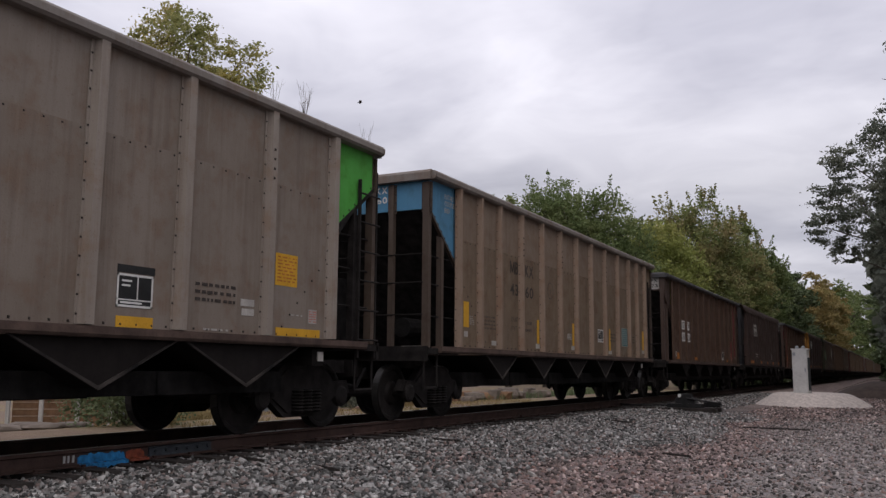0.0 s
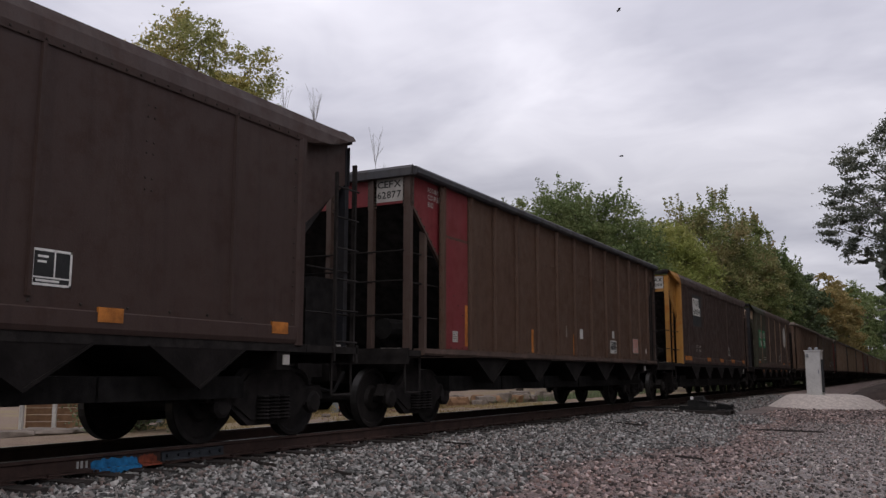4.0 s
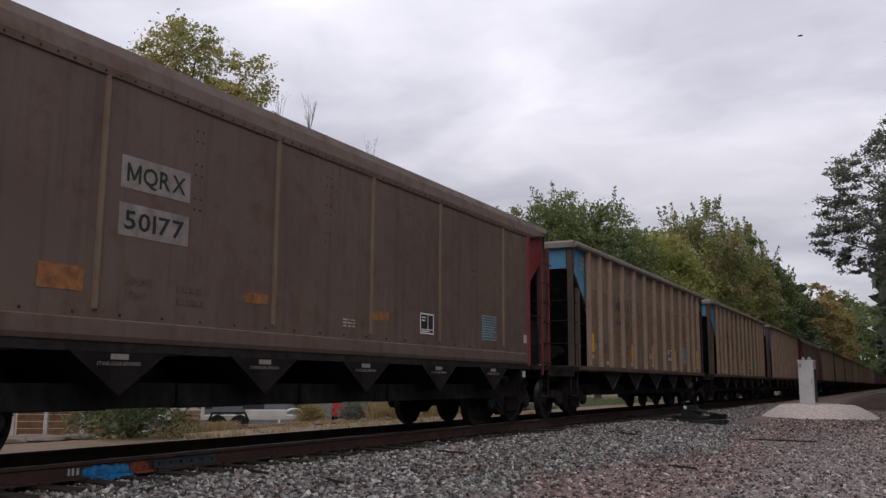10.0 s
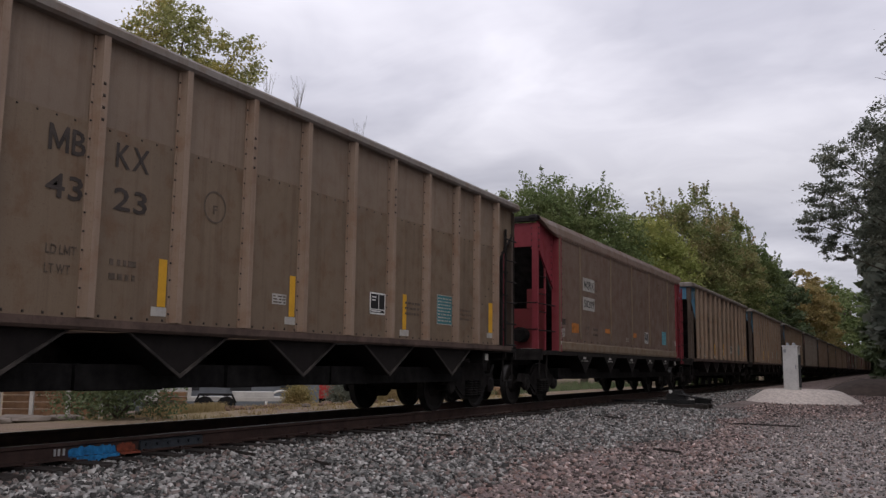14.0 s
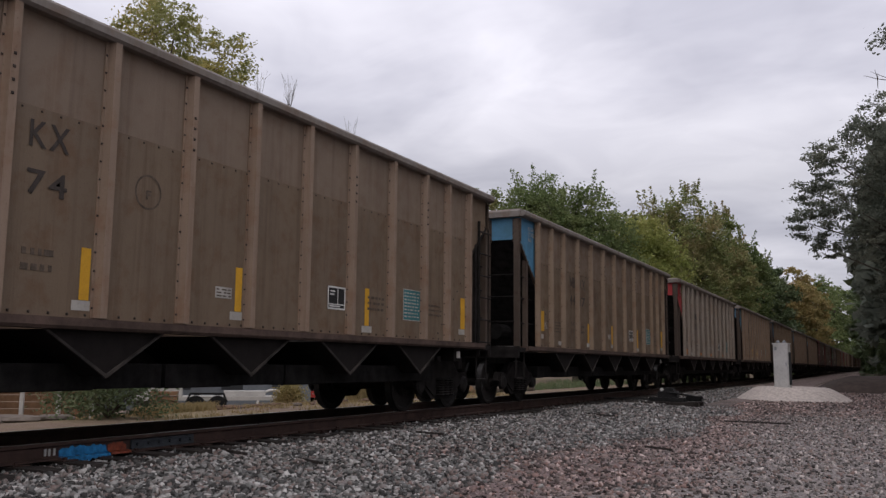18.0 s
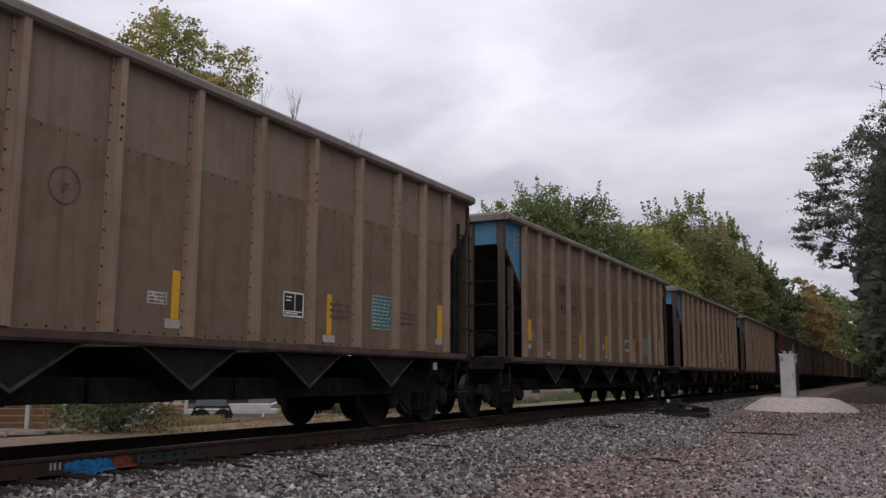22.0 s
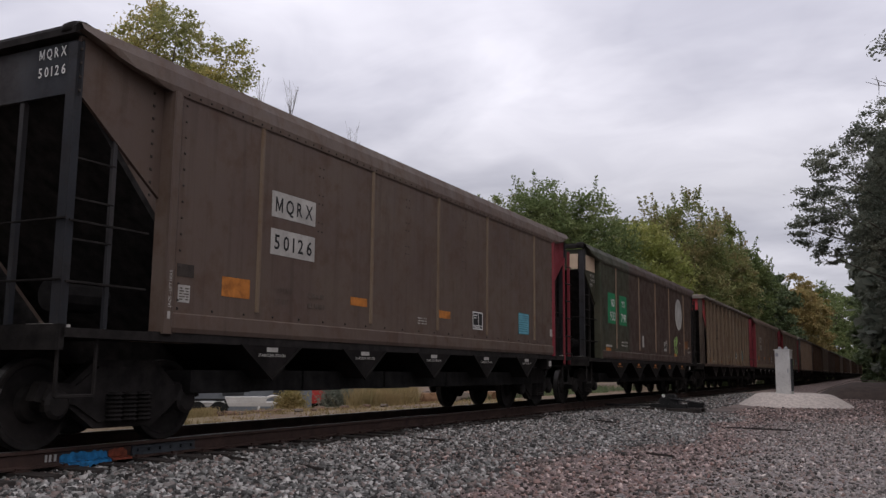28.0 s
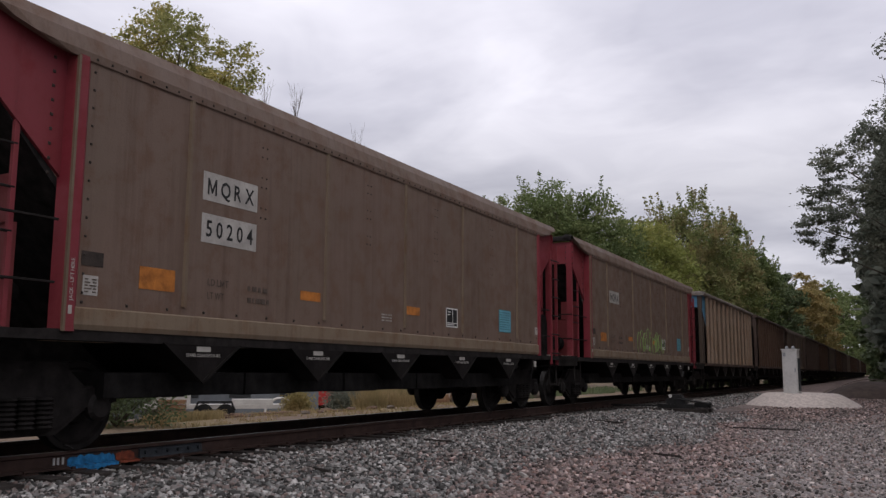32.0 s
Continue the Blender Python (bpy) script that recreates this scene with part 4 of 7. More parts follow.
def russet_marks(car, spec):
    a, b, c, d = spec["marks"]
    for w, y0, y1, z0, z1 in ((a, -4.76, -4.4, 2.38, 2.58), (b, -4.0, -3.64, 2.38, 2.58), (c, -4.74, -4.4, 1.96, 2.16), (d, -4.02, -3.58, 1.96, 2.16)):
        if not spec.get("upright"):
            plate(car, w, y0, y1, z0, z1, 0.055, WHITE)
    mark_box(car, "label", -5.88, -5.7, 1.36, 1.54, OFFWHITE, SX + 0.006)
    lines(car, "label_text", -5.86, -5.72, 1.38, 1.53, DIM, 5, SX + 0.0085)
    load_table(car, 2.72, 1.36, 0.5, 0.32)
    if spec.get("upright"):
        mark_box(car, "painted_panel", -6.19, -5.3, 1.24, 3.08, WINE, SX + 0.002)
        part("painted_panel", Build().box(SX - 0.02, SX - 0.003, -6.19, -5.3, 3.13, 3.98).mesh("painted_panel", WINE), car)
        mark_box(car, "reflector_stripe", -5.42, -5.33, 1.3, 2.0, ORANGE, SX + 0.006)
        for y in (-2.45, 0.0):
            mark_box(car, "reflector_stripe", y, y + 0.1, 1.26, 1.72, ORANGE)
        mark_box(car, "label", 0.45, 0.66, 1.64, 1.86, DISC)
        mark_box(car, "label", 2.91, 3.08, 1.74, 1.92, DISC)
        teal_panel(car, 4.76, 1.41, 0.47, 0.38, LAMP_RED, DISC)
        for z0 in (1.62, 1.86, 2.2):
            mark_box(car, "label", -4.2, -4.13, z0, z0 + 0.16, OFFWHITE)
        lines(car, "stencil", -0.47, -0.4, 1.65, 1.91, OFFWHITE, 6, seed=41)
        coupler_note(car, OFFWHITE)
    else:
        for y, w in ((-5.66, 0.46), (-2.78, 0.45), (0.1, 0.3), (3.9, 0.3)):
            mark_box(car, "reflector_patch", y, y + w, 1.28, 1.28 + (0.22 if y < -5 else 0.1), ORANGE)
        lines(car, "stencil", 4.9, 5.2, 1.35, 1.7, LAMP_RED, 8, seed=43)
    mark_box(car, "label", 6.0, 6.12, 1.42, 1.55, OFFWHITE)
    end_mark(car, (a + b, c + d), BLACK, 0.92, 1.36, 3.9, OFFWHITE)


def graffiti(car, y0, y1, z0, z1, seed, strokes=7, thick=0.0095):
    """Loose sprayed loops."""
    rnd, b = random.Random(seed), Build()
    w = (y1 - y0) / strokes
    for i in range(strokes):
        cy, cz = y0 + w * (i + 0.5), (z0 + z1) / 2 + rnd.uniform(-0.08, 0.08)
        ry, rz = w * rnd.uniform(0.35, 0.6), (z1 - z0) * rnd.uniform(0.35, 0.5)
        a0, span = rnd.uniform(0, 6.3), rnd.uniform(3.6, 6.0)
        last = None
        for k in range(13):
            a = a0 + span * k / 12
            p = (SX + 0.003, cy + ry * math.cos(a), cz + rz * math.sin(a))
            if last:
                b.rod(last, p, thick, 4)
            last = p
    tagged(part("graffiti", b.mesh("graffiti", LIME), car), "lime green sprayed scrawl", kind="stuff")


def amber_marks(car, spec):
    """The maroon car with ochre ends."""
    word, number = spec["marks"]
    low = 0.0 if word else -0.16
    if word:
        mark_box(car, "painted_patch", -3.92, -2.54, 2.52, 3.62, SLATE)
    white = WHITE if word else OFFWHITE
    mark_box(car, "number_panel", -3.9, -2.95, 3.18 + low, 3.5 + low, white, SX + 0.006)
    mark_box(car, "number_panel", -3.88, -2.72, 2.90 + low, 3.18 + low, white, SX + 0.006)
    if word:
        lettered("reporting_mark", word, BLACK, car, SX + 0.0085, -3.82, -3.02, 3.23, 3.45)
    else:
        lines(car, "panel_text", -3.82, -3.05, 3.08, 3.30, SLATE, 1, SX + 0.0085, seed=71)
    lettered("reporting_mark", number, BLACK, car, SX + 0.0085, -3.82, -2.78, 2.93 + low, 3.14 + low)
    if spec["marks"][0]:
        for text, y0, y1, z in (("LD LMT", -3.62, -3.3, 1.77), ("235400", -3.2, -2.8, 1.77), ("LT WT", -3.62, -3.36, 1.63), ("50600", -3.14, -2.8, 1.63)):
            lettered("stencil", text, OFFWHITE, car, SX + 0.0075, y0, y1, z, z + 0.085)
    else:
        lines(car, "stencil", -3.6, -2.8, 1.62, 1.86, OFFWHITE, 2, seed=51)
    for y, w in ((-5.35, 0.98), (-1.8, 0.6), (0.6, 0.62), (3.05, 0.6), (5.6, 0.5)):
        mark_box(car, "reflector_patch", y, y + (w if word or w > 0.9 else 0.3), 1.31, 1.45, ORANGE, SX + 0.026)
    load_table(car, 2.32, 1.6, 0.42, 0.33)
    if spec["marks"][0]:
        end_mark(car, spec["marks"], BLACK, 0.76, 1.24, 3.96, OFFWHITE, y=-7.2 + 6.1 - spec.get("lead", 6.1))


def grey_marks(car, spec):
    load_table(car, 2.47, 1.43, 0.47, 0.33)
    mark_box(car, "data_panel", 2.47, 2.96, 1.77, 1.85, BLACK)
    mark_box(car, "reflector_patch", 2.48, 2.96, 1.23, 1.34, STRIPE)
    lines(car, "stencil", 3.55, 4.2, 1.55, 1.8, FADED, 3, seed=61)
    lines(car, "stencil", 3.7, 4.1, 1.24, 1.29, OFFWHITE, 1, seed=62)
    mark_box(car, "label", 4.3, 4.54, 1.56, 1.64, OFFWHITE)
    mark_box(car, "label", 4.32, 4.54, 1.45, 1.53, OFFWHITE)
    mark_box(car, "notice_panel", 4.92, 5.36, 1.86, 2.26, STRIPE)
    lines(car, "panel_text", 4.96, 5.34, 1.9, 2.24, ORANGE, 8, seed=63)
    mark_box(car, "reflector_patch", 4.96, 5.88, 1.24, 1.34, STRIPE)
    mark_box(car, "label", 5.62, 5.8, 1.42, 1.6, OFFWHITE)
    lines(car, "label_text", 5.63, 5.79, 1.43, 1.59, LAMP_RED, 5, SX + 0.0085)
    lines(car, "label", 5.25, 5.5, 1.49, 1.53, OFFWHITE, 1, seed=64)


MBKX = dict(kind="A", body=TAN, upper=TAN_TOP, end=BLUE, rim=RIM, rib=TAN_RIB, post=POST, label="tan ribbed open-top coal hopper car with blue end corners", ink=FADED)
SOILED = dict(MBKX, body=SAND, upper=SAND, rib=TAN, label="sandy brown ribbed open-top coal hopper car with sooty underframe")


def tan_car(a, b, c, d, **more):
    return dict(MBKX, marks=(a, b, c, d), draw=tan_marks, **more)


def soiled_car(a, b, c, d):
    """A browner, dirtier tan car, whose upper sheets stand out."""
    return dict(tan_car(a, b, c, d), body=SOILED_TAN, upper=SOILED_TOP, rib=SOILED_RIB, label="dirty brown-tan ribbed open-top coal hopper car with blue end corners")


def brown_car(a, b, end=CRIMSON, **more):
    return dict(dict(kind="B", body=UMBER, skirt=SKIRT, end=end, edge=end, rear_end=end, post=end, band=UMBER, marks=(a, b), draw=plated_marks, rib=TAN, strip=TAN, door_labels=OFFWHITE, v=0.6, v_low=0.7, chute=SHADE_BLACK, v_edge=SHADE_BLACK,
                label="umber smooth-sided coal hopper car with riveted top band"), **more)


def disc_car(a, b, c, d, **more):
    return dict(dict(kind="B", body=MAROON, end=BOTTLE, edge=BOTTLE, post=NAVY, marks=(a, b, c, d), draw=patch_marks, front_panel=BOTTLE, patch=PATCH, rib=SAND, door_labels=ORANGE, v=0.92, v_low=0.66, chute=SHADE_BLACK, v_edge=SHADE_BLACK,
                label="faded maroon coal hopper car with green patch and whitewashed disc"), **more)


RUSTED = dict(kind="A", body=RUSSET, end=OXIDE, rim=OXIDE, post=OXIDE, chute=SHADE_BLACK, v_edge=SHADE_BLACK, label="rusty brown ribbed coal hopper car")
TRAIN = [
    dict(MBKX, body=GREY, upper=GREY, rib=GREY_RIB, end=GREEN, rear_corner=GREEN, few_ribs=True, v=0.98, v_low=0.64, draw=grey_marks, label="grey ribbed coal hopper car with bright green rear corner"),
    tan_car("MB", "KX", "43", "60"),
    dict(kind="A", body=RUSSET, end=OXIDE, rear_corner=WINE, rear_end=WINE, rim=RIM_SHEEN, post=OXIDE, marks=("CE", "FX", "61", "123"), draw=russet_marks, ribs=RIBS_R, low=0.065, rib_depth=0.055, chute=SHADE_BLACK, v_edge=SHADE_BLACK,
         label="rusty brown ribbed coal hopper car with white number panels"),
    dict(kind="B", body=PLUM, end=NAVY, edge=PLUM, post=NAVY, marks=("", "680243"), draw=amber_marks, chute=SHADE_BLACK, v_edge=SHADE_BLACK, label="dark maroon smooth-sided coal hopper car"),
    dict(kind="A", body=RUSSET, end=WINE, rim=RIM_SHEEN, post=OXIDE, marks=("CE", "FX", "62", "877"), draw=russet_marks, ribs=RIBS_R, low=0.065, rib_depth=0.055, chute=SHADE_BLACK, v_edge=SHADE_BLACK, upright=True,
         label="rusty brown ribbed coal hopper car with wine red front end"),
    dict(kind="B", body=PLUM, end=YELLOW_END, edge=YELLOW_END, post=YELLOW_END, rear_post=OXIDE, rear_end=OXIDE, marks=("TVAX", "680094"), draw=amber_marks, lead=5.6, v_shift=0.62, gate=0.41, band_end=YELLOW_END, chute=SHADE_BLACK, v_edge=SHADE_BLACK,
         label="dark maroon coal hopper car with ochre yellow ends"),
    disc_car("TV", "AX", "933", "778", word_plates=True),
    dict(SOILED, marks=("MB", "KX", "60", "35"), patches=True, body=RUSTY, upper=RUSTY, rib=RUSTY, post=RUSTY, end=RUSTY, rim=GREY, draw=tan_marks),
    brown_car("MQRX", "50177", NAVY, body=COCOA, band=COCOA, edge=COCOA, corner=COCOA, strip=TAN, post=OXIDE, rear_end=WINE, skirt=COCOA, patch_paint=DULL_ORANGE, plate_back=WORN_PLATE, panel=COCOA, panel_ink=SKYBLUE, door_labels=WORN_PLATE, end_words=("MQRX", "50177")),
    tan_car("MB", "KX", "44", "24"),
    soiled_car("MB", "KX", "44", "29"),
    tan_car("MB", "KX", "43", "23"),
    brown_car("MQRX", "50209"),
    tan_car("MB", "KX", "42", "90"),
    tan_car("MB", "KX", "42", "74"),
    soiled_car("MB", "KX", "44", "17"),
    dict(tan_car("ND", "YX", "932", "954"), patches=True, body=GREY, upper=GREY, rib=GREY_RIB, end=RED, ink=BLACK, label="grey ribbed coal hopper car with bright red end corners"),
    tan_car("MB", "KX", "42", "47"),
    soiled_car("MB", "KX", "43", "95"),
    tan_car("MB", "KX", "43", "26"),
    tan_car("MB", "KX", "43", "55"),
    disc_car("ND", "YX", "933", "734", front_panel=WINE, patch=CRIMSON, end=OXIDE, edge=OXIDE, upright=True, rear_end=WINE, corner_patch=OXIDE,
             label="faded maroon coal hopper car with red front panel and whitewashed disc"),
    brown_car("M Q R X", "5 0 1 2 6", NAVY, body=COCOA, band=COCOA, edge=COCOA, corner=COCOA, strip=COCOA, skirt=COCOA, post=NAVY, rear_end=CRIMSON, nose=0.14, end_words=("M Q R X", "5 0 1 2 6")),
    disc_car("ND", "YX", "933", "791", high_patch=True),
    dict(tan_car("CE", "FX", "67", "380"), spread=(-3.93, -3.51, -3.14, -2.78), patches=True, patch_paint=DULL_ORANGE, end=RED, body=SAND, upper=SAND, rib=TAN, label="sandy brown ribbed coal hopper car with red end corners"),
    brown_car("M Q R X", "5 0 2 0 4"),
    brown_car("MQRX", "", CRIMSON, label="umber smooth-sided coal hopper car with lime graffiti"),
    dict(MBKX, draw=None),
    dict(RUSTED, draw=None),
    brown_car("", "", OXIDE, body=COCOA, band=COCOA, draw=None),
    dict(RUSTED, body=OXIDE, draw=None),
    dict(RUSTED, end=WINE, draw=None),
    brown_car("", "", NAVY, body=MAROON, band=MAROON, draw=None),
    dict(RUSTED, draw=None),
    dict(RUSTED, body=OXIDE, draw=None),
    brown_car("", "", OXIDE, body=COCOA, band=COCOA, draw=None),
    dict(RUSTED, draw=None),
    dict(RUSTED, end=WINE, draw=None),
    dict(RUSTED, body=OXIDE, draw=None),
    brown_car("", "", OXIDE, body=COCOA, band=COCOA, draw=None),
    dict(RUSTED, draw=None),
    dict(RUSTED, body=OXIDE, draw=None),
    dict(RUSTED, draw=None),
]

SLACK_AT = {25: 0.2, 26: 0.06}      # cars whose couplers are drawn out
CARS, PLAIN = [], {}
for k, spec in enumerate(TRAIN):
    spec = dict(spec, far=k > 28)
    make = ribbed_car if spec["kind"] == "A" else plated_car
    key = (spec["kind"], spec["body"].name, spec["end"].name, spec.get("rear_corner", spec["body"]).name, spec.get("rear_end", spec["body"]).name,
           spec.get("front_panel", spec["body"]).name, spec.get("few_ribs", False), spec["far"], spec.get("corner", spec["end"]).name, spec.get("post", spec["body"]).name, spec.get("chute", CHUTE).name, spec.get("v", 0), spec.get("lead", 6.1), spec.get("nose", 0))
    place = pose(0, FIRST + k * PITCH - HALF + SLACK_AT.get(k, 0.0), 0)
    if key in PLAIN:
        car = copy_thing(PLAIN[key], place)
    else:
        car = make(spec)
        PLAIN[key] = copy_thing(car, pose(0, 0, 0))
        car.matrix_basis = place
    if spec["draw"]:
        spec["draw"](car, spec)
    tagged(car, spec["label"], "rail car", "coal hopper cars in one train")
    CARS.append(car)
for bare in PLAIN.values():
    for ob in list(bare.children_recursive) + [bare]:
        bpy.data.objects.remove(ob)
graffiti(CARS[26], -1.6, 1.9, 1.42, 2.15, 4, 9)
graffiti(CARS[26], -1.2, 1.5, 1.5, 2.0, 14, 9)
mark_box(CARS[23], "label", -1.62, -1.42, 1.62, 1.98, DISC)
graffiti(CARS[23], 3.06, 3.66, 1.74, 2.06, 8, 5, 0.0075)
graffiti(CARS[23], 3.12, 3.70, 1.78, 2.12, 18, 4, 0.0075)
graffiti(CARS[23], 3.08, 3.66, 1.50, 1.76, 9, 5, 0.0075)
graffiti(CARS[23], 3.5, 3.64, 2.06, 2.2, 3, 1, 0.0075)


def paint_blotch(car, y0, y1, z0, z1, mat, seed):
    """A ragged patch of sprayed paint."""
    rnd, n, o = random.Random(seed), 40, []
    for i in range(n):
        a, r = 2 * math.pi * i / n, 1 + rnd.uniform(-0.16, 0.1)
        o.append(((y0 + y1) / 2 + (y1 - y0) / 2 * r * math.copysign(abs(math.cos(a)) ** 0.6, math.cos(a)), (z0 + z1) / 2 + (z1 - z0) / 2 * r * math.copysign(abs(math.sin(a)) ** 0.6, math.sin(a))))
    part("sprayed_patch", Build().prism(o, "x", SX - 0.01, SX + 0.003).mesh("sprayed_patch", mat), car, "ragged patch of sprayed red paint")


paint_blotch(CARS[2], 5.5, 6.15, 1.5, 3.75, WINE, 3)
paint_blotch(CARS[2], 4.95, 5.3, 1.4, 2.2, WINE, 4)

# ---------------- ground and track ----------------
def gravel_build(t, p):
    v = node(t, "ShaderNodeTexCoord").outputs["Object"]
    xyz = t.nodes.new("ShaderNodeSeparateXYZ")
    t.links.new(v, xyz.inputs[0])
    wob = noise_of(t, v, 0.55, 4)
    cell = t.nodes.new("ShaderNodeTexVoronoi")
    cell.inputs["Scale"].default_value = 21
    t.links.new(v, cell.inputs["Vector"])
    cell2 = t.nodes.new("ShaderNodeTexVoronoi")
    cell2.inputs["Scale"].default_value = 47
    t.links.new(v, cell2.inputs["Vector"])
    tone = t.nodes.new("ShaderNodeSeparateColor")
    t.links.new(cell.outputs["Color"], tone.inputs[0])
    tone2 = t.nodes.new("ShaderNodeSeparateColor")
    t.links.new(cell2.outputs["Color"], tone2.inputs[0])
    grey = mix(t, tone.outputs[0], (0.016, 0.0145, 0.014, 1), (0.095, 0.088, 0.084, 1))
    pink = mix(t, tone2.outputs[0], (0.085, 0.06, 0.057, 1), (0.27, 0.20, 0.19, 1))
    fine = mix(t, tone2.outputs[1], (0.10, 0.088, 0.083, 1), (0.31, 0.275, 0.262, 1))
    soil = mix(t, noise_of(t, v, 3.0, 5), (0.135, 0.096, 0.07, 1), (0.245, 0.18, 0.133, 1))
    grass = mix(t, noise_of(t, v, 9.0, 4), (0.15, 0.12, 0.065, 1), (0.27, 0.205, 0.12, 1))
    # across the track: ballast, then trodden pinkish stone, then fine grey lot
    add = t.nodes.new("ShaderNodeMath")
    add.operation = "MULTIPLY_ADD"
    add.inputs[1].default_value = 3.2
    t.links.new(wob, add.inputs[0])
    t.links.new(xyz.outputs["X"], add.inputs[2])
    s = add.outputs[0]
    col = mix(t, ramp(t, s, 5.6, 6.5), grey, pink)
    col = mix(t, ramp(t, s, 7.4, 8.2), col, fine)
    patch = noise_of(t, v, 0.35, 3)
    col = mix(t, ramp(t, patch, 0.52, 0.62, 0, 0.55), col, fine)
    brown = mix(t, tone2.outputs[2], (0.14, 0.10, 0.09, 1), (0.30, 0.23, 0.205, 1))
    ahead = t.nodes.new("ShaderNodeMath")
    ahead.operation = "MULTIPLY_ADD"
    ahead.inputs[1].default_value = 9.0
    t.links.new(wob, ahead.inputs[0])
    t.links.new(xyz.outputs["Y"], ahead.inputs[2])
    col = mix(t, ramp(t, ahead.outputs[0], 28, 42), col, brown)
    far = mix(t, ramp(t, noise_of(t, v, 0.16, 4), 0.47, 0.56), soil, grass)
    col = mix(t, ramp(t, s, -2.6, -1.2, 1, 0), col, far)
    t.links.new(col, p.inputs["Base Color"])
    p.inputs["Roughness"].default_value = 0.92
    p.inputs["Specular IOR Level"].default_value = 0.2
    bump(t, p, cell.outputs["Distance"], 0.9, 0.03)


GRAVEL = shader("crushed_stone_ground", gravel_build)


def ground_height(x, y):
    side = abs(x)
    z = np.interp(side, [0, 1.35, 2.0, 3.0, 5.0, 9, 40], [-0.235, -0.235, -0.25, -0.31, -0.36, -0.40, -0.45])
    if x < 0:
        z = np.interp(side, [0, 1.35, 2.0, 3.2, 6.0, 40], [-0.235, -0.235, -0.27, -0.42, -0.38, -0.3])
        # the yard beyond the track lies lower
        z -= np.interp(side, [6.5, 10, 14, 20, 30, 60], [0, 0.27, 0.68, 1.15, 1.6, 1.8]) * np.interp(y, [-20, 4, 48, 58], [0, 1, 1, 0])
    z += 0.035 * noise.noise(Vector((x * 0.5, y * 0.35, 0))) + 0.012 * noise.noise(Vector((x * 2.3, y * 2.1, 3)))
    return z


xs = np.concatenate([[-1500, -600, -250, -120, -70, -45, -32, -24, -18, -14, -11, -8.5], np.arange(-7, -3, 0.5), np.arange(-3, 10.6, 0.22), [11.5, 13, 15, 18, 22, 30, 45, 80, 160, 400, 1500]])
ys = np.concatenate([[-1500, -500, -180, -80, -40, -20, -10, -5, -2], np.arange(0, 34, 0.25), np.arange(34, 90, 1.2), [95, 105, 120, 150, 200, 280, 400, 700, 1500, 3000]])
gb = Build()
gb.v = [(x, y, float(ground_height(x, y))) for y in ys for x in xs]
nx = len(xs)
gb.f = [(j * nx + i, j * nx + i + 1, (j + 1) * nx + i + 1, (j + 1) * nx + i) for j in range(len(ys) - 1) for i in range(nx - 1)]
gb.m = [0] * len(gb.f)
ground = tagged(new("ground", gb.mesh("ground", GRAVEL, smooth=True)), "crushed stone ballast and trodden gravel lot", "ground", kind="structure")

RAIL = grimy("rusty_rail_steel", (0.052, 0.030, 0.024), 0.75, 0, 0.35, 4)
SHINE = grimy("worn_rail_head", (0.22, 0.21, 0.20), 0.38, 1.0, 0.15, 3)
TIE = grimy("weathered_creosoted_wood", (0.034, 0.028, 0.025), 0.9, 0, 0.4, 5)


def rail_profile(x, y0, y1):
    o = [(-0.036, 0.0), (-0.037, -0.032), (-0.010, -0.045), (-0.009, -0.145), (-0.07, -0.16), (-0.07, -0.175),
         (0.07, -0.175), (0.07, -0.16), (0.009, -0.145), (0.010, -0.045), (0.037, -0.032), (0.036, 0.0)]
    b = Build().prism([(x + p[0], p[1]) for p in o], "y", y0, y1)
    b.box(x - 0.024, x + 0.024, y0, y1, -0.002, 0.0035, m=1)
    return b


track = tagged(new("railway_track"), "single railway track with rusty rails on wooden ties", "railway track", kind="structure")
for x in (-0.753, 0.753):
    part("rail", rail_profile(x, -40, 420).mesh("rail", RAIL, SHINE), track, "rusty steel rail with worn bright head")
BLUEPAINT = grimy("splashed_blue_paint", (0.018, 0.165, 0.36), 0.6, 0, 0.5, 14)
ORANGEPAINT = grimy("splashed_orange_paint", (0.20, 0.048, 0.024), 0.65, 0, 0.5, 14)
JOINT = grimy("dark_joint_bar_steel", (0.035, 0.04, 0.046), 0.6, 0, 0.3, 8)


def splash(y0, y1, seed, drips):
    """Paint sprayed on the web and foot of the rail, with a ragged edge that runs down on to the stones."""
    rnd, b, n = random.Random(seed), Build(), 22
    top, low = [], []
    for i in range(n + 1):
        y = y0 + (y1 - y0) * i / n
        top.append((0.768, y + rnd.uniform(-0.012, 0.012), -0.045 - rnd.uniform(0, 0.025) - 0.03 * (abs(i / n - 0.5) * 2) ** 4))
        low.append((0.772, y + rnd.uniform(-0.012, 0.012), -0.135 - rnd.uniform(0, 0.02)))
    foot = [(0.836, p[1] + rnd.uniform(-0.015, 0.015), -0.152 - rnd.uniform(0, 0.006)) for p in low]
    edge = [(0.842, p[1], -0.175 - (rnd.uniform(0.0, 0.05) if drips and rnd.random() < 0.7 else 0)) for p in foot]
    rows = [top, low, foot, edge]
    b.v = [p for r in rows for p in r]
    b.f = [(k * (n + 1) + i, k * (n + 1) + i + 1, (k + 1) * (n + 1) + i + 1, (k + 1) * (n + 1) + i) for k in range(3) for i in range(n)]
    b.m = [0] * len(b.f)
    return b


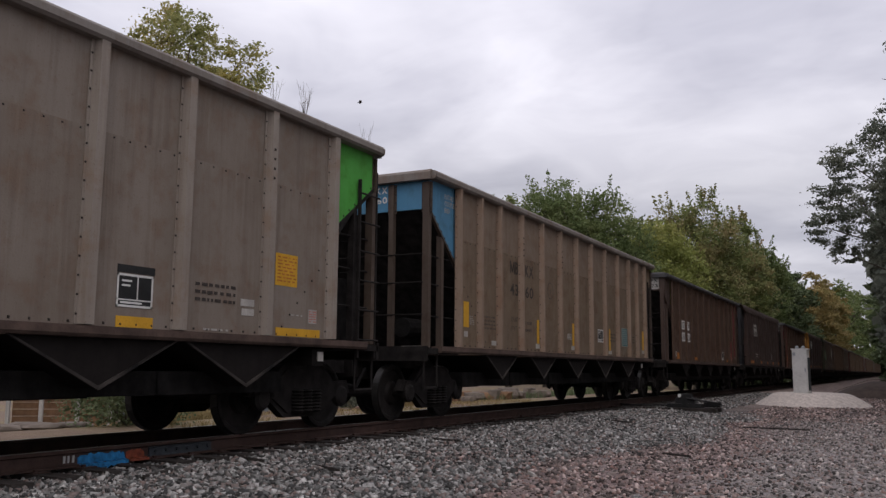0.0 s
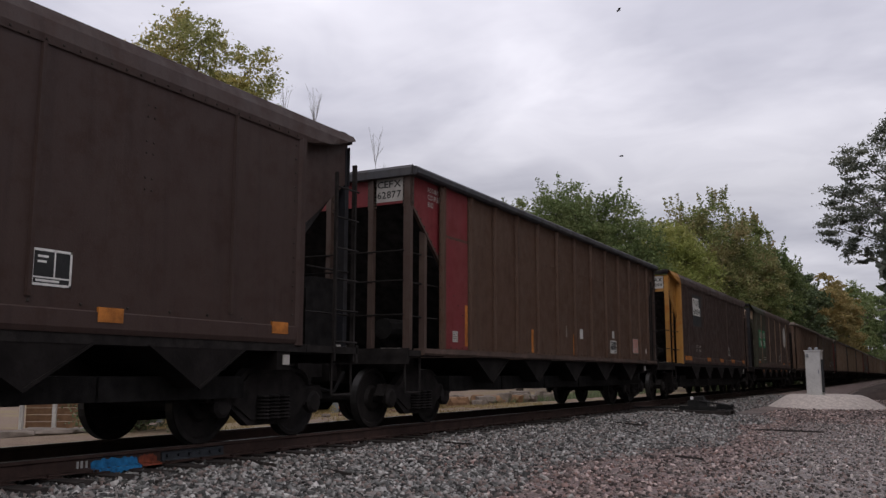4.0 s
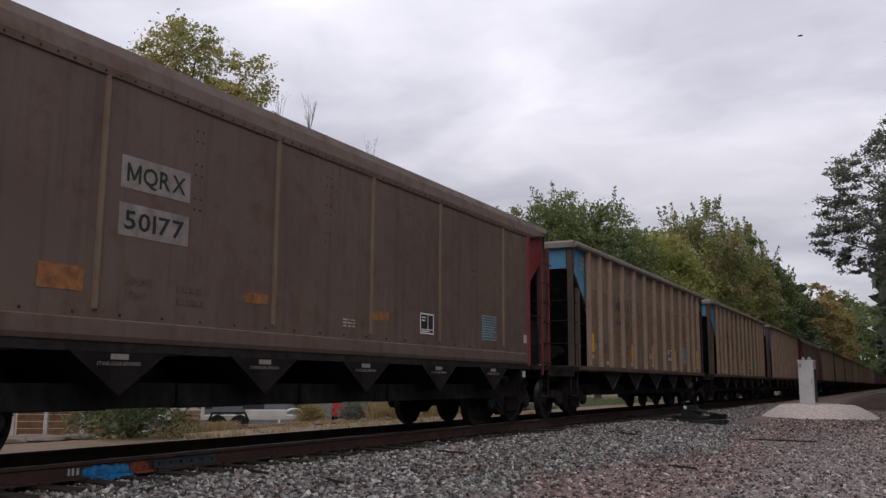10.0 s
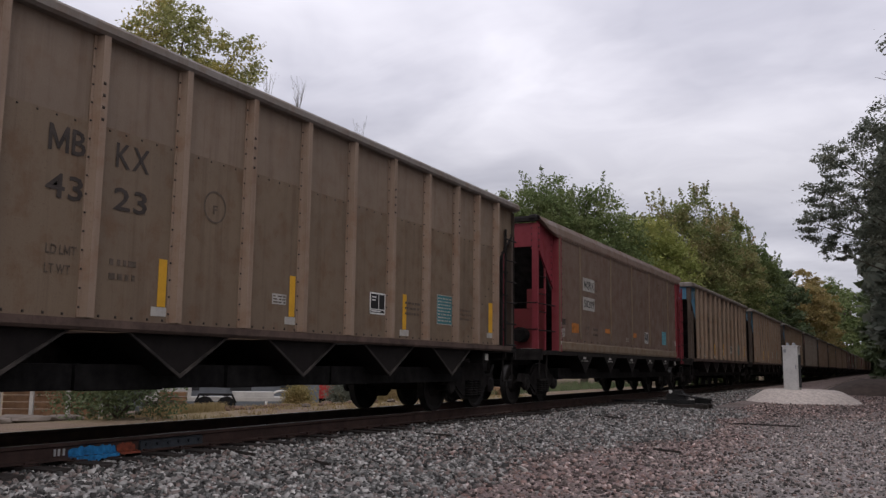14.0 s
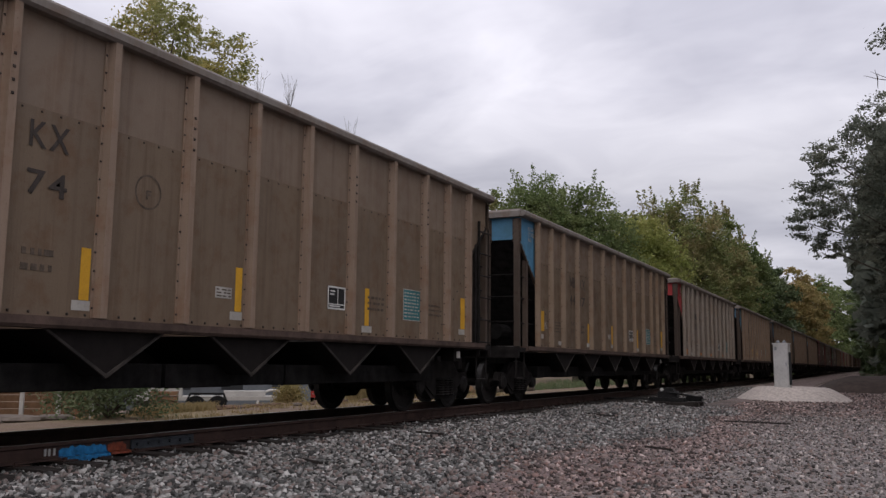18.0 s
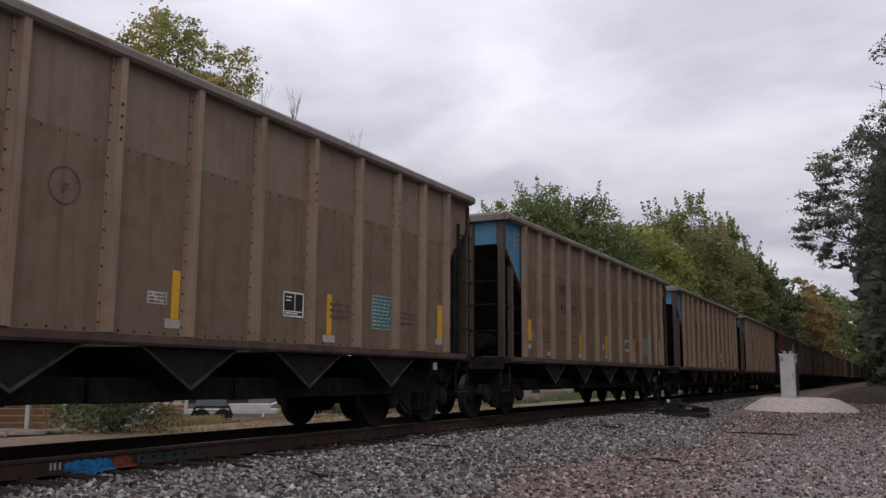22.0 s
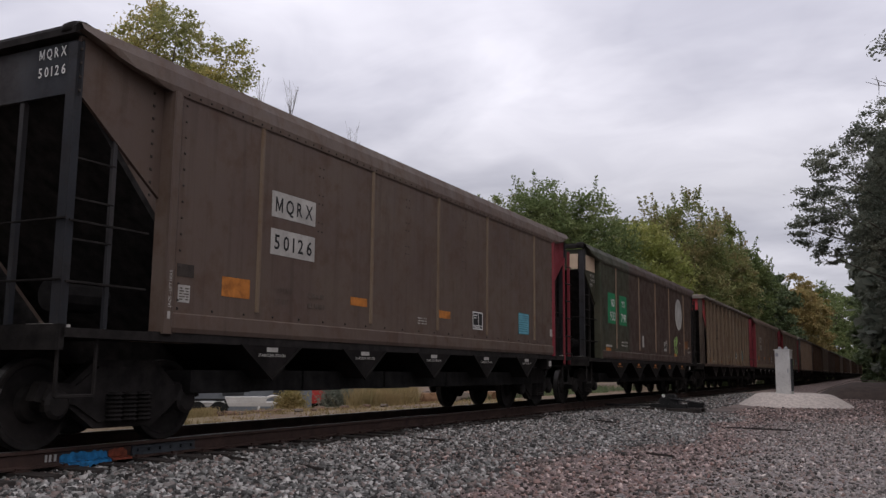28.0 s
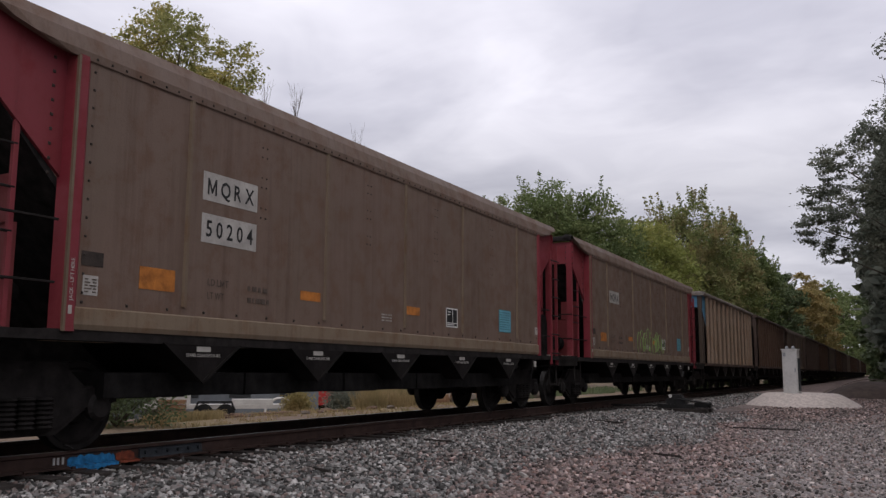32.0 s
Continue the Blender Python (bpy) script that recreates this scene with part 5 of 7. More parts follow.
part("paint_mark", splash(6.46, 7.08, 3, True).mesh("paint_mark", BLUEPAINT), track, "blue paint splashed on the rail")
part("paint_mark", splash(7.10, 7.36, 4, False).mesh("paint_mark", ORANGEPAINT), track, "orange paint splashed on the rail")
for y in (6.28, 6.33, 6.39):
    part("paint_mark", Build().box(0.764, 0.772, y, y + 0.026, -0.13, -0.06).mesh("paint_mark", DISC), track, "pale chalk marks on the rail")
jb = Build().prism([(0.762, -0.045), (0.79, -0.055), (0.785, -0.085), (0.79, -0.13), (0.80, -0.15), (0.762, -0.15)], "y", 7.42, 8.42)
for i in range(6):
    jb.rod((0.78, 7.5 + i * 0.17, -0.095), (0.815, 7.5 + i * 0.17, -0.095), 0.02, 6)
part("joint_bar", jb.mesh("joint_bar", JOINT), track, "dark bolted joint bar")

rnd = random.Random(11)
tie_meshes = []
for i in range(5):
    b = Build().box(-1.33, 1.33, -0.115, 0.115, -0.35, -0.183)
    b.box(-0.9, -0.6, -0.095, 0.095, -0.183, -0.172, m=1).box(0.6, 0.9, -0.095, 0.095, -0.183, -0.172, m=1)
    for x in (-0.85, -0.66, 0.66, 0.85):
        b.box(x - 0.018, x + 0.018, -0.05, -0.015, -0.172, -0.145, m=1)
    tie_meshes.append(b.mesh("tie", TIE, RAIL))
tie_places = []
y = -6.0
while y < 120:
    tie_places.append(y)
    part("tie", tie_meshes[rnd.randrange(5)], track, at=pose(rnd.uniform(-0.05, 0.05), y, rnd.uniform(-0.012, 0.008), 0, 0, rnd.uniform(-1.2, 1.2)))
    y += 0.52 + rnd.uniform(-0.03, 0.03)

# stones: ballast near the track, smaller crushed stone on the lot


def stone_build(t, p):
    v = node(t, "ShaderNodeTexCoord").outputs["Object"]
    island = node(t, "ShaderNodeNewGeometry").outputs["Random Per Island"]
    r = t.nodes.new("ShaderNodeValToRGB")
    els = r.color_ramp.elements
    els[0].color, els[1].color = (0.014, 0.0135, 0.0135, 1), (0.58, 0.555, 0.53, 1)
    for pos, c in ((0.28, (0.06, 0.059, 0.057, 1)), (0.5, (0.18, 0.182, 0.175, 1)), (0.66, (0.19, 0.135, 0.12, 1)), (0.82, (0.29, 0.285, 0.272, 1)), (0.95, (0.41, 0.395, 0.375, 1))):
        els.new(pos).color = c
    t.links.new(island, r.inputs["Fac"])
    col = mix(t, ramp(t, noise_of(t, v, 30, 3), 0.4, 0.7, 0, 0.4), r.outputs["Color"], (0.13, 0.12, 0.11, 1))
    t.links.new(col, p.inputs["Base Color"])
    p.inputs["Roughness"].default_value = 0.9
    p.inputs["Specular IOR Level"].default_value = 0.2


def lot_build(t, p):
    stone_build(t, p)
    src = p.inputs["Base Color"].links[0].from_socket
    t.links.new(mix(t, 0.85, src, (1.26, 1.14, 1.11, 1), "MULTIPLY"), p.inputs["Base Color"])


def rose_build(t, p):
    stone_build(t, p)
    src = p.inputs["Base Color"].links[0].from_socket
    t.links.new(mix(t, 0.8, src, (1.28, 1.00, 0.95, 1), "MULTIPLY"), p.inputs["Base Color"])


STONE, LOT = shader("ballast_stone", stone_build), shader("fine_grey_lot_stone", lot_build)
ROSE = shader("reddish_crushed_stone", rose_build)
CUBE = np.array([(x, y, z) for x in (-1, 1) for y in (-1, 1) for z in (-1, 1)], float)
CUBE_F = np.array([(0, 1, 3, 2), (4, 6, 7, 5), (0, 4, 5, 1), (2, 3, 7, 6), (0, 2, 6, 4), (1, 5, 7, 3)])


def stones(name, label, count, spot, size, mat, seed, zone=None):
    """Many angular stones as one mesh. spot(rng, n) gives x and y."""
    rng = np.random.default_rng(seed)
    x, y = spot(rng, count)
    if zone:
        wander = np.array([noise.noise(Vector((a * 0.55, b * 0.22, 7))) + 0.5 * noise.noise(Vector((a * 1.7, b * 0.8, 2))) for a, b in zip(x, y)])
        across = x + 1.9 * wander + rng.normal(0, 0.28, len(x))
        keep = (across > (zone[0] or -99)) & (across < (zone[1] or 99))
        x, y = x[keep], y[keep]
    on_tie = (np.abs(x) < 1.36) & (np.abs(y[:, None] - np.array(tie_places)[None]).min(1) < 0.12) & (rng.uniform(0, 1, len(x)) < 0.93)
    x, y = x[~on_tie], y[~on_tie]
    n = len(x)
    z = np.array([ground_height(a, b) for a, b in zip(x, y)])
    r = rng.uniform(*size, n) * rng.choice([0.7, 1.0, 1.25], n)
    shape = CUBE[None] * rng.uniform(0.5, 1.0, (n, 8, 3)) * np.stack([r * rng.uniform(0.75, 1.6, n), r * rng.uniform(0.7, 1.25, n), r * rng.uniform(0.32, 0.72, n)], 1)[:, None]
    axis = rng.normal(size=(n, 3)) * (0.55, 0.55, 1.0)
    axis /= np.linalg.norm(axis, axis=1)[:, None]
    ang = rng.uniform(0, 6.28, n)
    c, s = np.cos(ang)[:, None, None], np.sin(ang)[:, None, None]
    ax = axis[:, None]
    shape = shape * c + np.cross(np.broadcast_to(ax, shape.shape), shape) * s + ax * (shape * ax).sum(2, keepdims=True) * (1 - c)
    v = shape + np.stack([x, y, z + r * 0.25], 1)[:, None]
    me = bpy.data.meshes.new(name)
    f = (CUBE_F[None] + 8 * np.arange(n)[:, None, None]).reshape(-1, 4)
    me.vertices.add(n * 8)
    me.vertices.foreach_set("co", v.ravel())
    me.loops.add(f.size)
    me.loops.foreach_set("vertex_index", f.ravel().astype(np.int32))
    me.polygons.add(len(f))
    me.polygons.foreach_set("loop_start", np.arange(0, f.size, 4, dtype=np.int32))
    me.materials.append(mat)
    me.update(calc_edges=True)
    me.validate()
    return tagged(new(name, me), label, "gravel", kind="stuff")


def beside(x0, x1, y0, y1, power=1.6, track_gap=True):
    def spot(rng, n):
        y = y0 + (y1 - y0) * rng.uniform(0, 1, n) ** power
        x = rng.uniform(x0, x1, n)
        keep = (np.abs(np.abs(x) - 0.753) > 0.1) if track_gap else np.ones(n, bool)
        return x[keep], y[keep]
    return spot


stones("ballast", "angular grey railway ballast stones beside the ties", 76000, beside(0.86, 6.6, 3.0, 27, 1.6), (0.013, 0.031), STONE, 1, (None, 4.5))
stones("ballast", "angular grey railway ballast stones between the rails", 9000, beside(-2.4, 0.86, 2.0, 30), (0.018, 0.036), STONE, 2)
stones("crushed_stone", "small reddish brown crushed stone at the edge of the lot", 30000, beside(2.4, 8.0, 5.0, 24, 1.5), (0.009, 0.025), ROSE, 3, (4.5, 6.1))
stones("crushed_stone", "small grey crushed stone on the lot", 30000, beside(4.0, 9.6, 5.0, 26, 1.4), (0.008, 0.022), LOT, 5, (6.1, None))
stones("crushed_stone", "small brownish crushed stone beyond the lot", 14000, beside(4.2, 13, 24, 48, 1.2), (0.015, 0.032), ROSE, 8)
stones("crushed_stone", "small grey crushed stone further along the track", 8000, beside(1.2, 3.4, 22, 50, 1.3), (0.02, 0.038), STONE, 4)

# ---------------- things beside the track ----------------
CABINET = grimy("weathered_white_cabinet_paint", (0.55, 0.54, 0.52), 0.5, 0, 0.12, 2)
PALE = grimy("pale_crushed_limestone", (0.50, 0.435, 0.39), 0.95, 0, 0.25, 9)
DARKIRON = grimy("black_painted_iron", (0.015, 0.0145, 0.0145), 0.55)
GALV = grimy("galvanised_steel", (0.32, 0.33, 0.34), 0.4, 0.8, 0.15, 5)

CX, CY, CZ = 5.02, 35.3, 0.13
cab = tagged(new("trackside_cabinet"), "white steel trackside cabinet standing on a limestone mound", "utility cabinet")
cab.matrix_basis = pose(CX, CY, CZ - 0.04, 0, 0, -6)
part("body", Build().box(-0.26, 0.26, -0.24, 0.24, 0.0, 1.60).box(-0.29, 0.29, -0.27, 0.27, 1.60, 1.64).box(-0.28, 0.28, -0.26, 0.26, 0, 0.06).mesh("body", CABINET), cab)
part("door", Build().box(-0.235, 0.235, -0.262, -0.24, 0.1, 1.55).mesh("door", CABINET), cab)
part("door_handle", Build().box(0.17, 0.21, -0.285, -0.262, 0.78, 0.92).mesh("door_handle", GALV), cab)
part("padlock_box", Build().box(-0.22, -0.13, -0.30, -0.262, 1.38, 1.50).mesh("padlock_box", GALV), cab)
part("side_box", Build().box(0.26, 0.30, -0.14, 0.14, 0.1, 1.3).mesh("side_box", SLATE), cab)
for x in (-0.12, 0.1):
    part("lifting_eye", Build().lathe([(0.05, -0.02), (0.07, 0), (0.05, 0.02)], "y", (x, 0, 1.68), 10).mesh("lifting_eye", GALV), cab)

mb, n, m = Build(), 40, 12
for j in range(m + 1):
    f = j / m
    for i in range(n):
        a = 2 * math.pi * i / n
        rx, ry = 2.1 * (1 + 0.08 * noise.noise(Vector((math.cos(a), math.sin(a), 0)))), 2.6
        x, y = CX + 0.32 + rx * f * math.cos(a), CY + 0.3 + ry * f * math.sin(a)
        hgt = 0.50 * (1 - min(1, max(0, (f - 0.62) / 0.38))) + 0.02 * noise.noise(Vector((x * 3, y * 3, 1)))
        mb.v.append((x, y, float(ground_height(x, y)) - 0.03 + hgt))
for j in range(m):
    mb.f += [(j * n + i, j * n + (i + 1) % n, (j + 1) * n + (i + 1) % n, (j + 1) * n + i) for i in range(n)]
mb.m = [0] * len(mb.f)
tagged(new("limestone_mound", mb.mesh("limestone_mound", PALE, smooth=True)), "low mound of pale crushed limestone", "gravel pile")

# switch machine on two long ties
sw = tagged(new("switch_stand"), "low black iron switch stand bolted to long ties", "railway switch stand")
sw.matrix_basis = pose(2.75, 26.2, -0.16)
part("base", Build().box(-0.55, 0.45, -0.22, 0.22, -0.02, 0.09).box(-0.3, 0.25, -0.18, 0.18, 0.09, 0.26).mesh("base", DARKIRON), sw)
part("gear_box", Build().prism([(-0.2, 0.2), (0.2, 0.2), (0.12, 0.36), (-0.12, 0.36)], "y", -0.15, 0.15).mesh("gear_box", DARKIRON), sw)
part("hand_lever", Build().rod((0.05, -0.2, 0.24), (0.95, -0.26, 0.12), 0.028, 6).lathe([(0.03, -0.05), (0.06, 0), (0.03, 0.05)], "x", (0.95, -0.26, 0.12), 8).mesh("hand_lever", DARKIRON), sw)
part("weight", Build().box(0.5, 0.95, -0.16, 0.12, 0.0, 0.14).mesh("weight", DARKIRON), sw)
part("throw_rod", Build().rod((-2.0, 0, 0.02), (-0.4, 0, 0.03), 0.03, 6).mesh("throw_rod", DARKIRON), sw)
part("reflector", Build().lathe([(0.05, -0.01), (0.05, 0.01)], "y", (-0.18, -0.17, 0.32), 12).mesh("reflector", WHITE), sw)
for y in (-0.36, 0.36):
    part("head_tie", Build().box(-2.2, 0.9, y - 0.12, y + 0.12, -0.2, -0.03).mesh("head_tie", TIE), sw)

# ---------------- trees ----------------


def leaf_build(a, b, c, thin=0.45):
    def build(t, p):
        island = node(t, "ShaderNodeNewGeometry").outputs["Random Per Island"]
        v = node(t, "ShaderNodeTexCoord").outputs["Object"]
        col = mix(t, island, rgba(a), rgba(b))
        col = mix(t, ramp(t, noise_of(t, v, 0.45, 3), 0.45, 0.68), col, rgba(c))
        t.links.new(col, p.inputs["Base Color"])
        p.inputs["Roughness"].default_value = 0.6
        p.inputs["Specular IOR Level"].default_value = 0.25
        through_leaf = t.nodes.new("ShaderNodeBsdfTranslucent")
        t.links.new(col, through_leaf.inputs["Color"])
        both_ways = node(t, "ShaderNodeMixShader", Fac=thin)
        t.links.new(p.outputs[0], both_ways.inputs[1])
        t.links.new(through_leaf.outputs[0], both_ways.inputs[2])
        t.links.new(both_ways.outputs[0], t.nodes["Material Output"].inputs["Surface"])
    return build


LEAF_GREEN = shader("green_leaves", leaf_build((0.112, 0.150, 0.058), (0.175, 0.225, 0.086), (0.225, 0.255, 0.105)))
LEAF_DEEP = shader("deep_green_leaves", leaf_build((0.076, 0.106, 0.052), (0.122, 0.160, 0.075), (0.145, 0.172, 0.082), 0.2))
LEAF_TURN = shader("turning_leaves", leaf_build((0.225, 0.24, 0.095), (0.365, 0.36, 0.14), (0.50, 0.40, 0.13)))
LEAF_BRIGHT = shader("bright_yellow_green_leaves", leaf_build((0.21, 0.24, 0.07), (0.33, 0.36, 0.105), (0.37, 0.355, 0.12)))
LEAF_TIP = shader("olive_leaves_browning_at_tips", leaf_build((0.145, 0.187, 0.071), (0.255, 0.281, 0.102), (0.365, 0.281, 0.145)))
LEAF_GOLD = shader("yellow_leaves", leaf_build((0.150, 0.156, 0.046), (0.227, 0.195, 0.058), (0.260, 0.189, 0.065)))
LEAF_DARK = shader("dark_green_leaves", leaf_build((0.125, 0.142, 0.112), (0.205, 0.222, 0.175), (0.24, 0.245, 0.185), 0.55))
LEAF_RUST = shader("rusty_orange_leaves", leaf_build((0.24, 0.205, 0.085), (0.33, 0.265, 0.105), (0.36, 0.255, 0.11)))
BARK = grimy("grey_brown_bark", (0.10, 0.083, 0.066), 0.95, 0, 0.4, 3)


def quads(name, v, mat):
    n = len(v) // 4
    me = bpy.data.meshes.new(name)
    me.vertices.add(len(v))
    me.vertices.foreach_set("co", np.ascontiguousarray(v, dtype=np.float32).ravel())
    me.loops.add(4 * n)
    me.loops.foreach_set("vertex_index", np.arange(4 * n, dtype=np.int32))
    me.polygons.add(n)
    me.polygons.foreach_set("loop_start", np.arange(0, 4 * n, 4, dtype=np.int32))
    me.materials.append(mat)
    me.update(calc_edges=True)
    return me


def leaf_cloud(rng, centres, radii, per, size, squash=0.6, flat=0.8):
    """Leaves scattered round each clump in a flattened spray, their faces turned mostly to the sky."""
    k = len(centres)
    d = rng.normal(size=(k, per, 3)) * np.array([0.62, 0.62, 0.62 * squash])
    p = (centres[:, None] + d * radii[:, None, None]).reshape(-1, 3)
    up = rng.normal(size=p.shape) * 0.75 + np.array([0, 0, flat])
    up /= np.linalg.norm(up, axis=1)[:, None]
    u = np.cross(up, rng.normal(size=p.shape))
    u /= np.linalg.norm(u, axis=1)[:, None] + 1e-9
    w = np.cross(up, u)
    s = (size * rng.uniform(0.55, 1.25, len(p)))[:, None]
    u, w = u * s, w * s * 0.62
    return np.stack([p - u, p + w * 0.9, p + u, p - w * 0.9], 1).reshape(-1, 3)


def crown_lobes(rng, height, spread, base, n):
    """Rounded masses that make up a crown: one in the middle, the rest spread over an egg-shaped shell."""
    mid, half = height * (1 + base) / 2, height * (1 - base) / 2
    lobes = [(0, 0, mid + half * 0.1, spread * 0.5)]
    for i in range(n):
        z = 1 - 2 * (i + 0.5) / n
        a, r = 2.39996 * i + rng.uniform(-0.5, 0.5), math.sqrt(1 - z * z)
        f = rng.uniform(0.55, 0.78)
        lobes.append((math.cos(a) * r * spread * f, math.sin(a) * r * spread * f, mid + z * half * f, spread * rng.uniform(0.30, 0.44)))
    return lobes


def tree(x, y, height, spread, base, leaf, label, seed, leaves=14000, size=0.16, n=24, lobes=None, shoots=0, dense=1.0, squash=0.6, clump=0.30):
    """A trunk that forks into limbs, and a crown of leaf sprays gathered in rounded masses.
    base: height at which the crown begins (share); shoots: upright leafy twigs that stand out of the top."""
    rng = np.random.default_rng(seed)
    t = tagged(new("tree"), label, "tree", "trees along the railway")
    t.matrix_basis = pose(x, y, float(ground_height(x, y)))
    lobes = lobes or crown_lobes(rng, height, spread, base, n)
    b, r0, steps = Build(), 0.016 * height + 0.05, 7
    last, spine = Vector((0, 0, -0.1)), []
    for i in range(1, steps + 1):
        f = i / steps
        q = Vector((rng.uniform(-0.15, 0.15) * height / 12, rng.uniform(-0.15, 0.15) * height / 12, height * 0.78 * f))
        b.rod(last, q, r0 * (1 - 0.85 * (f - 1 / steps)), 7, r2=r0 * (1 - 0.85 * f))
        spine.append(q)
        last = q
    centres, radii, per_area = [], [], sum(l[3] ** 2 for l in lobes)
    clumps = max(40, leaves // 46)
    for lx, ly, lz, lr in lobes:
        fork = min(spine, key=lambda q: abs(q.z - lz * 0.72))
        c = Vector((lx, ly, lz))
        mid = (fork + c) / 2 + Vector((0, 0, -0.06 * (c - fork).length))
        b.rod(fork, mid, r0 * 0.30, 5, r2=r0 * 0.18)
        b.rod(mid, c, r0 * 0.18, 5, r2=r0 * 0.07)
        count = max(4, int(clumps * lr * lr / per_area))
        for i in range(count):
            d = rng.normal(size=3) + np.array([lx * 0.25 / spread, ly * 0.25 / spread, 0.25])
            d /= np.linalg.norm(d)
            q = np.array([lx, ly, lz]) + d * lr * rng.uniform(0.45, 1.05) * np.array([1, 1, 0.86])
            centres.append(q)
            radii.append(lr * clump * rng.uniform(0.6, 1.35))
            if i % 4 == 0:
                b.rod(c, Vector(q), r0 * 0.05, 4, r2=r0 * 0.012)
    v = [leaf_cloud(rng, np.array(centres), np.array(radii), max(8, int(46 * dense)), size, squash)]
    if shoots:
        tops = [l for l in lobes if l[2] > height * 0.55]
        for i in range(shoots):
            lx, ly, lz, lr = tops[rng.integers(len(tops))]
            a, f = rng.uniform(0, 6.28), rng.uniform(0, 0.9)
            foot = np.array([lx + math.cos(a) * lr * f, ly + math.sin(a) * lr * f, lz + lr * 0.8 * math.sqrt(1 - f * f)])
            way = np.array([math.cos(a) * f * 0.55, math.sin(a) * f * 0.55, 1.0]) * rng.uniform(0.7, 1.7) * height / 18
            b.rod(Vector(foot - way * 0.5), Vector(foot + way), 0.02, 3, r2=0.006)
            along = np.linspace(-0.3, 1.0, 9)[:, None]
            v.append(leaf_cloud(rng, foot + way * along, np.linspace(0.34, 0.10, 9), 7, size * 0.95, 1.0))
    part("trunk", b.mesh("trunk", BARK, smooth=True), t, "grey-brown trunk and limbs")
    part("crown", quads("crown", np.concatenate(v), leaf), t)
    return t


# the lone tree behind the track on the left, and small trees beside it
LONE = ((-0.5, 0.0, 15.2, 1.6), (-2.3, 0.6, 14.5, 1.7), (-3.5, -0.4, 13.3, 1.4), (2.9, 0.3, 13.5, 1.4), (1.3, -0.6, 14.8, 1.25), (-0.3, 0.8, 13.2, 1.8), (3.2, -0.3, 11.9, 1.4),
        (1.5, 0.5, 12.5, 1.5), (-1.9, -0.8, 12.6, 1.8), (0.1, -0.9, 11.0, 2.2), (-2.7, 0.4, 10.4, 2.0), (2.3, 0.2, 10.2, 2.0), (0.0, 0.0, 8.4, 2.0))
LONE = [(a, b, c + 1.0, d) for a, b, c, d in LONE]
tree(-18.3, 26.6, 17.6, 4.4, 0.4, LEAF_TURN, "young green tree turning yellow behind the track", 3, 40000, 0.088, lobes=LONE, dense=0.9, clump=0.22)
tree(-17.5, 21.5, 10.0, 3.2, 0.03, LEAF_TURN, "small yellowing tree behind the track", 34, 7000, 0.12)
tree(-24.0, 28.0, 12.8, 3.4, 0.15, LEAF_GREEN, "small green tree behind the track", 31, 7000, 0.15)
tree(-15.5, 13.5, 9.3, 3.0, 0.06, LEAF_GREEN, "small green tree behind the track", 33, 7000, 0.13)
tree(-18.0, 18.0, 10.0, 3.0, 0.06, LEAF_TURN, "small yellowing tree behind the track", 32, 7000, 0.14)
# the row beyond the train
tree(-17.4, 60.0, 14.6, 1.9, 0.3, LEAF_TIP, "thin sparse grey-green tree at the end of a dense row", 40, 1500, 0.13, n=9, shoots=24)
tree(-15.2, 62.0, 16.2, 4.8, 0.2, LEAF_GREEN, "full green tree in a dense row", 4, 36000, 0.125, shoots=16)
tree(-11.3, 61.0, 14.8, 4.8, 0.15, LEAF_GREEN, "full green tree in a dense row", 5, 42000, 0.125, shoots=16)
tree(-9.2, 69.5, 14.3, 5.0, 0.1, LEAF_BRIGHT, "bright yellow-green tree in a dense row", 6, 40000, 0.135, shoots=8)
tree(-8.9, 84.0, 17.8, 5.6, 0.1, LEAF_TIP, "tall olive tree with browning tips in a dense row", 7, 40000, 0.145, shoots=80)
tree(-7.8, 99.0, 18.4, 5.2, 0.08, LEAF_TIP, "tall olive tree with browning tips in a dense row", 8, 34000, 0.165, shoots=70)
tree(-7.5, 114.0, 18.8, 4.8, 0.08, LEAF_GREEN, "tall green tree in a dense row", 9, 28000, 0.185, shoots=30)
tree(-7.2, 130.0, 18.4, 4.8, 0.05, LEAF_DEEP, "dark green tree in a dense row", 10, 18000, 0.24, shoots=16)
tree(-7.6, 150.0, 19.2, 5.2, 0.05, LEAF_DEEP, "dark green tree in a dense row", 11, 17000, 0.26, shoots=12)
tree(-6.6, 172.0, 20.6, 6.2, -0.1, LEAF_RUST, "rusty autumn tree in a dense row", 12, 15000, 0.30)
tree(-6.6, 198.0, 22.0, 6.6, -0.1, LEAF_RUST, "rusty autumn tree in a dense row", 19, 14000, 0.33)
tree(-7.2, 226.0, 26.0, 6.4, -0.2, LEAF_GOLD, "yellowing tree further along the track", 18, 9000, 0.36)
tree(-7.0, 258.0, 29.0, 7.5, -0.3, LEAF_GREEN, "green tree far along the track", 13, 8000, 0.40)
tree(-6.8, 292.0, 32.0, 9.0, -0.3, LEAF_GREEN, "green tree far along the track", 20, 7000, 0.45)
tree(-6.8, 335.0, 36.0, 9.5, -0.3, LEAF_GREEN, "green tree far along the track", 21, 7000, 0.5)
tree(-7.5, 385.0, 40.0, 10.5, -0.3, LEAF_GREEN, "green tree far along the track", 22, 7000, 0.6)
tree(-8.0, 450.0, 45.0, 12.0, -0.3, LEAF_GREEN, "green tree far along the track", 23, 7000, 0.7)
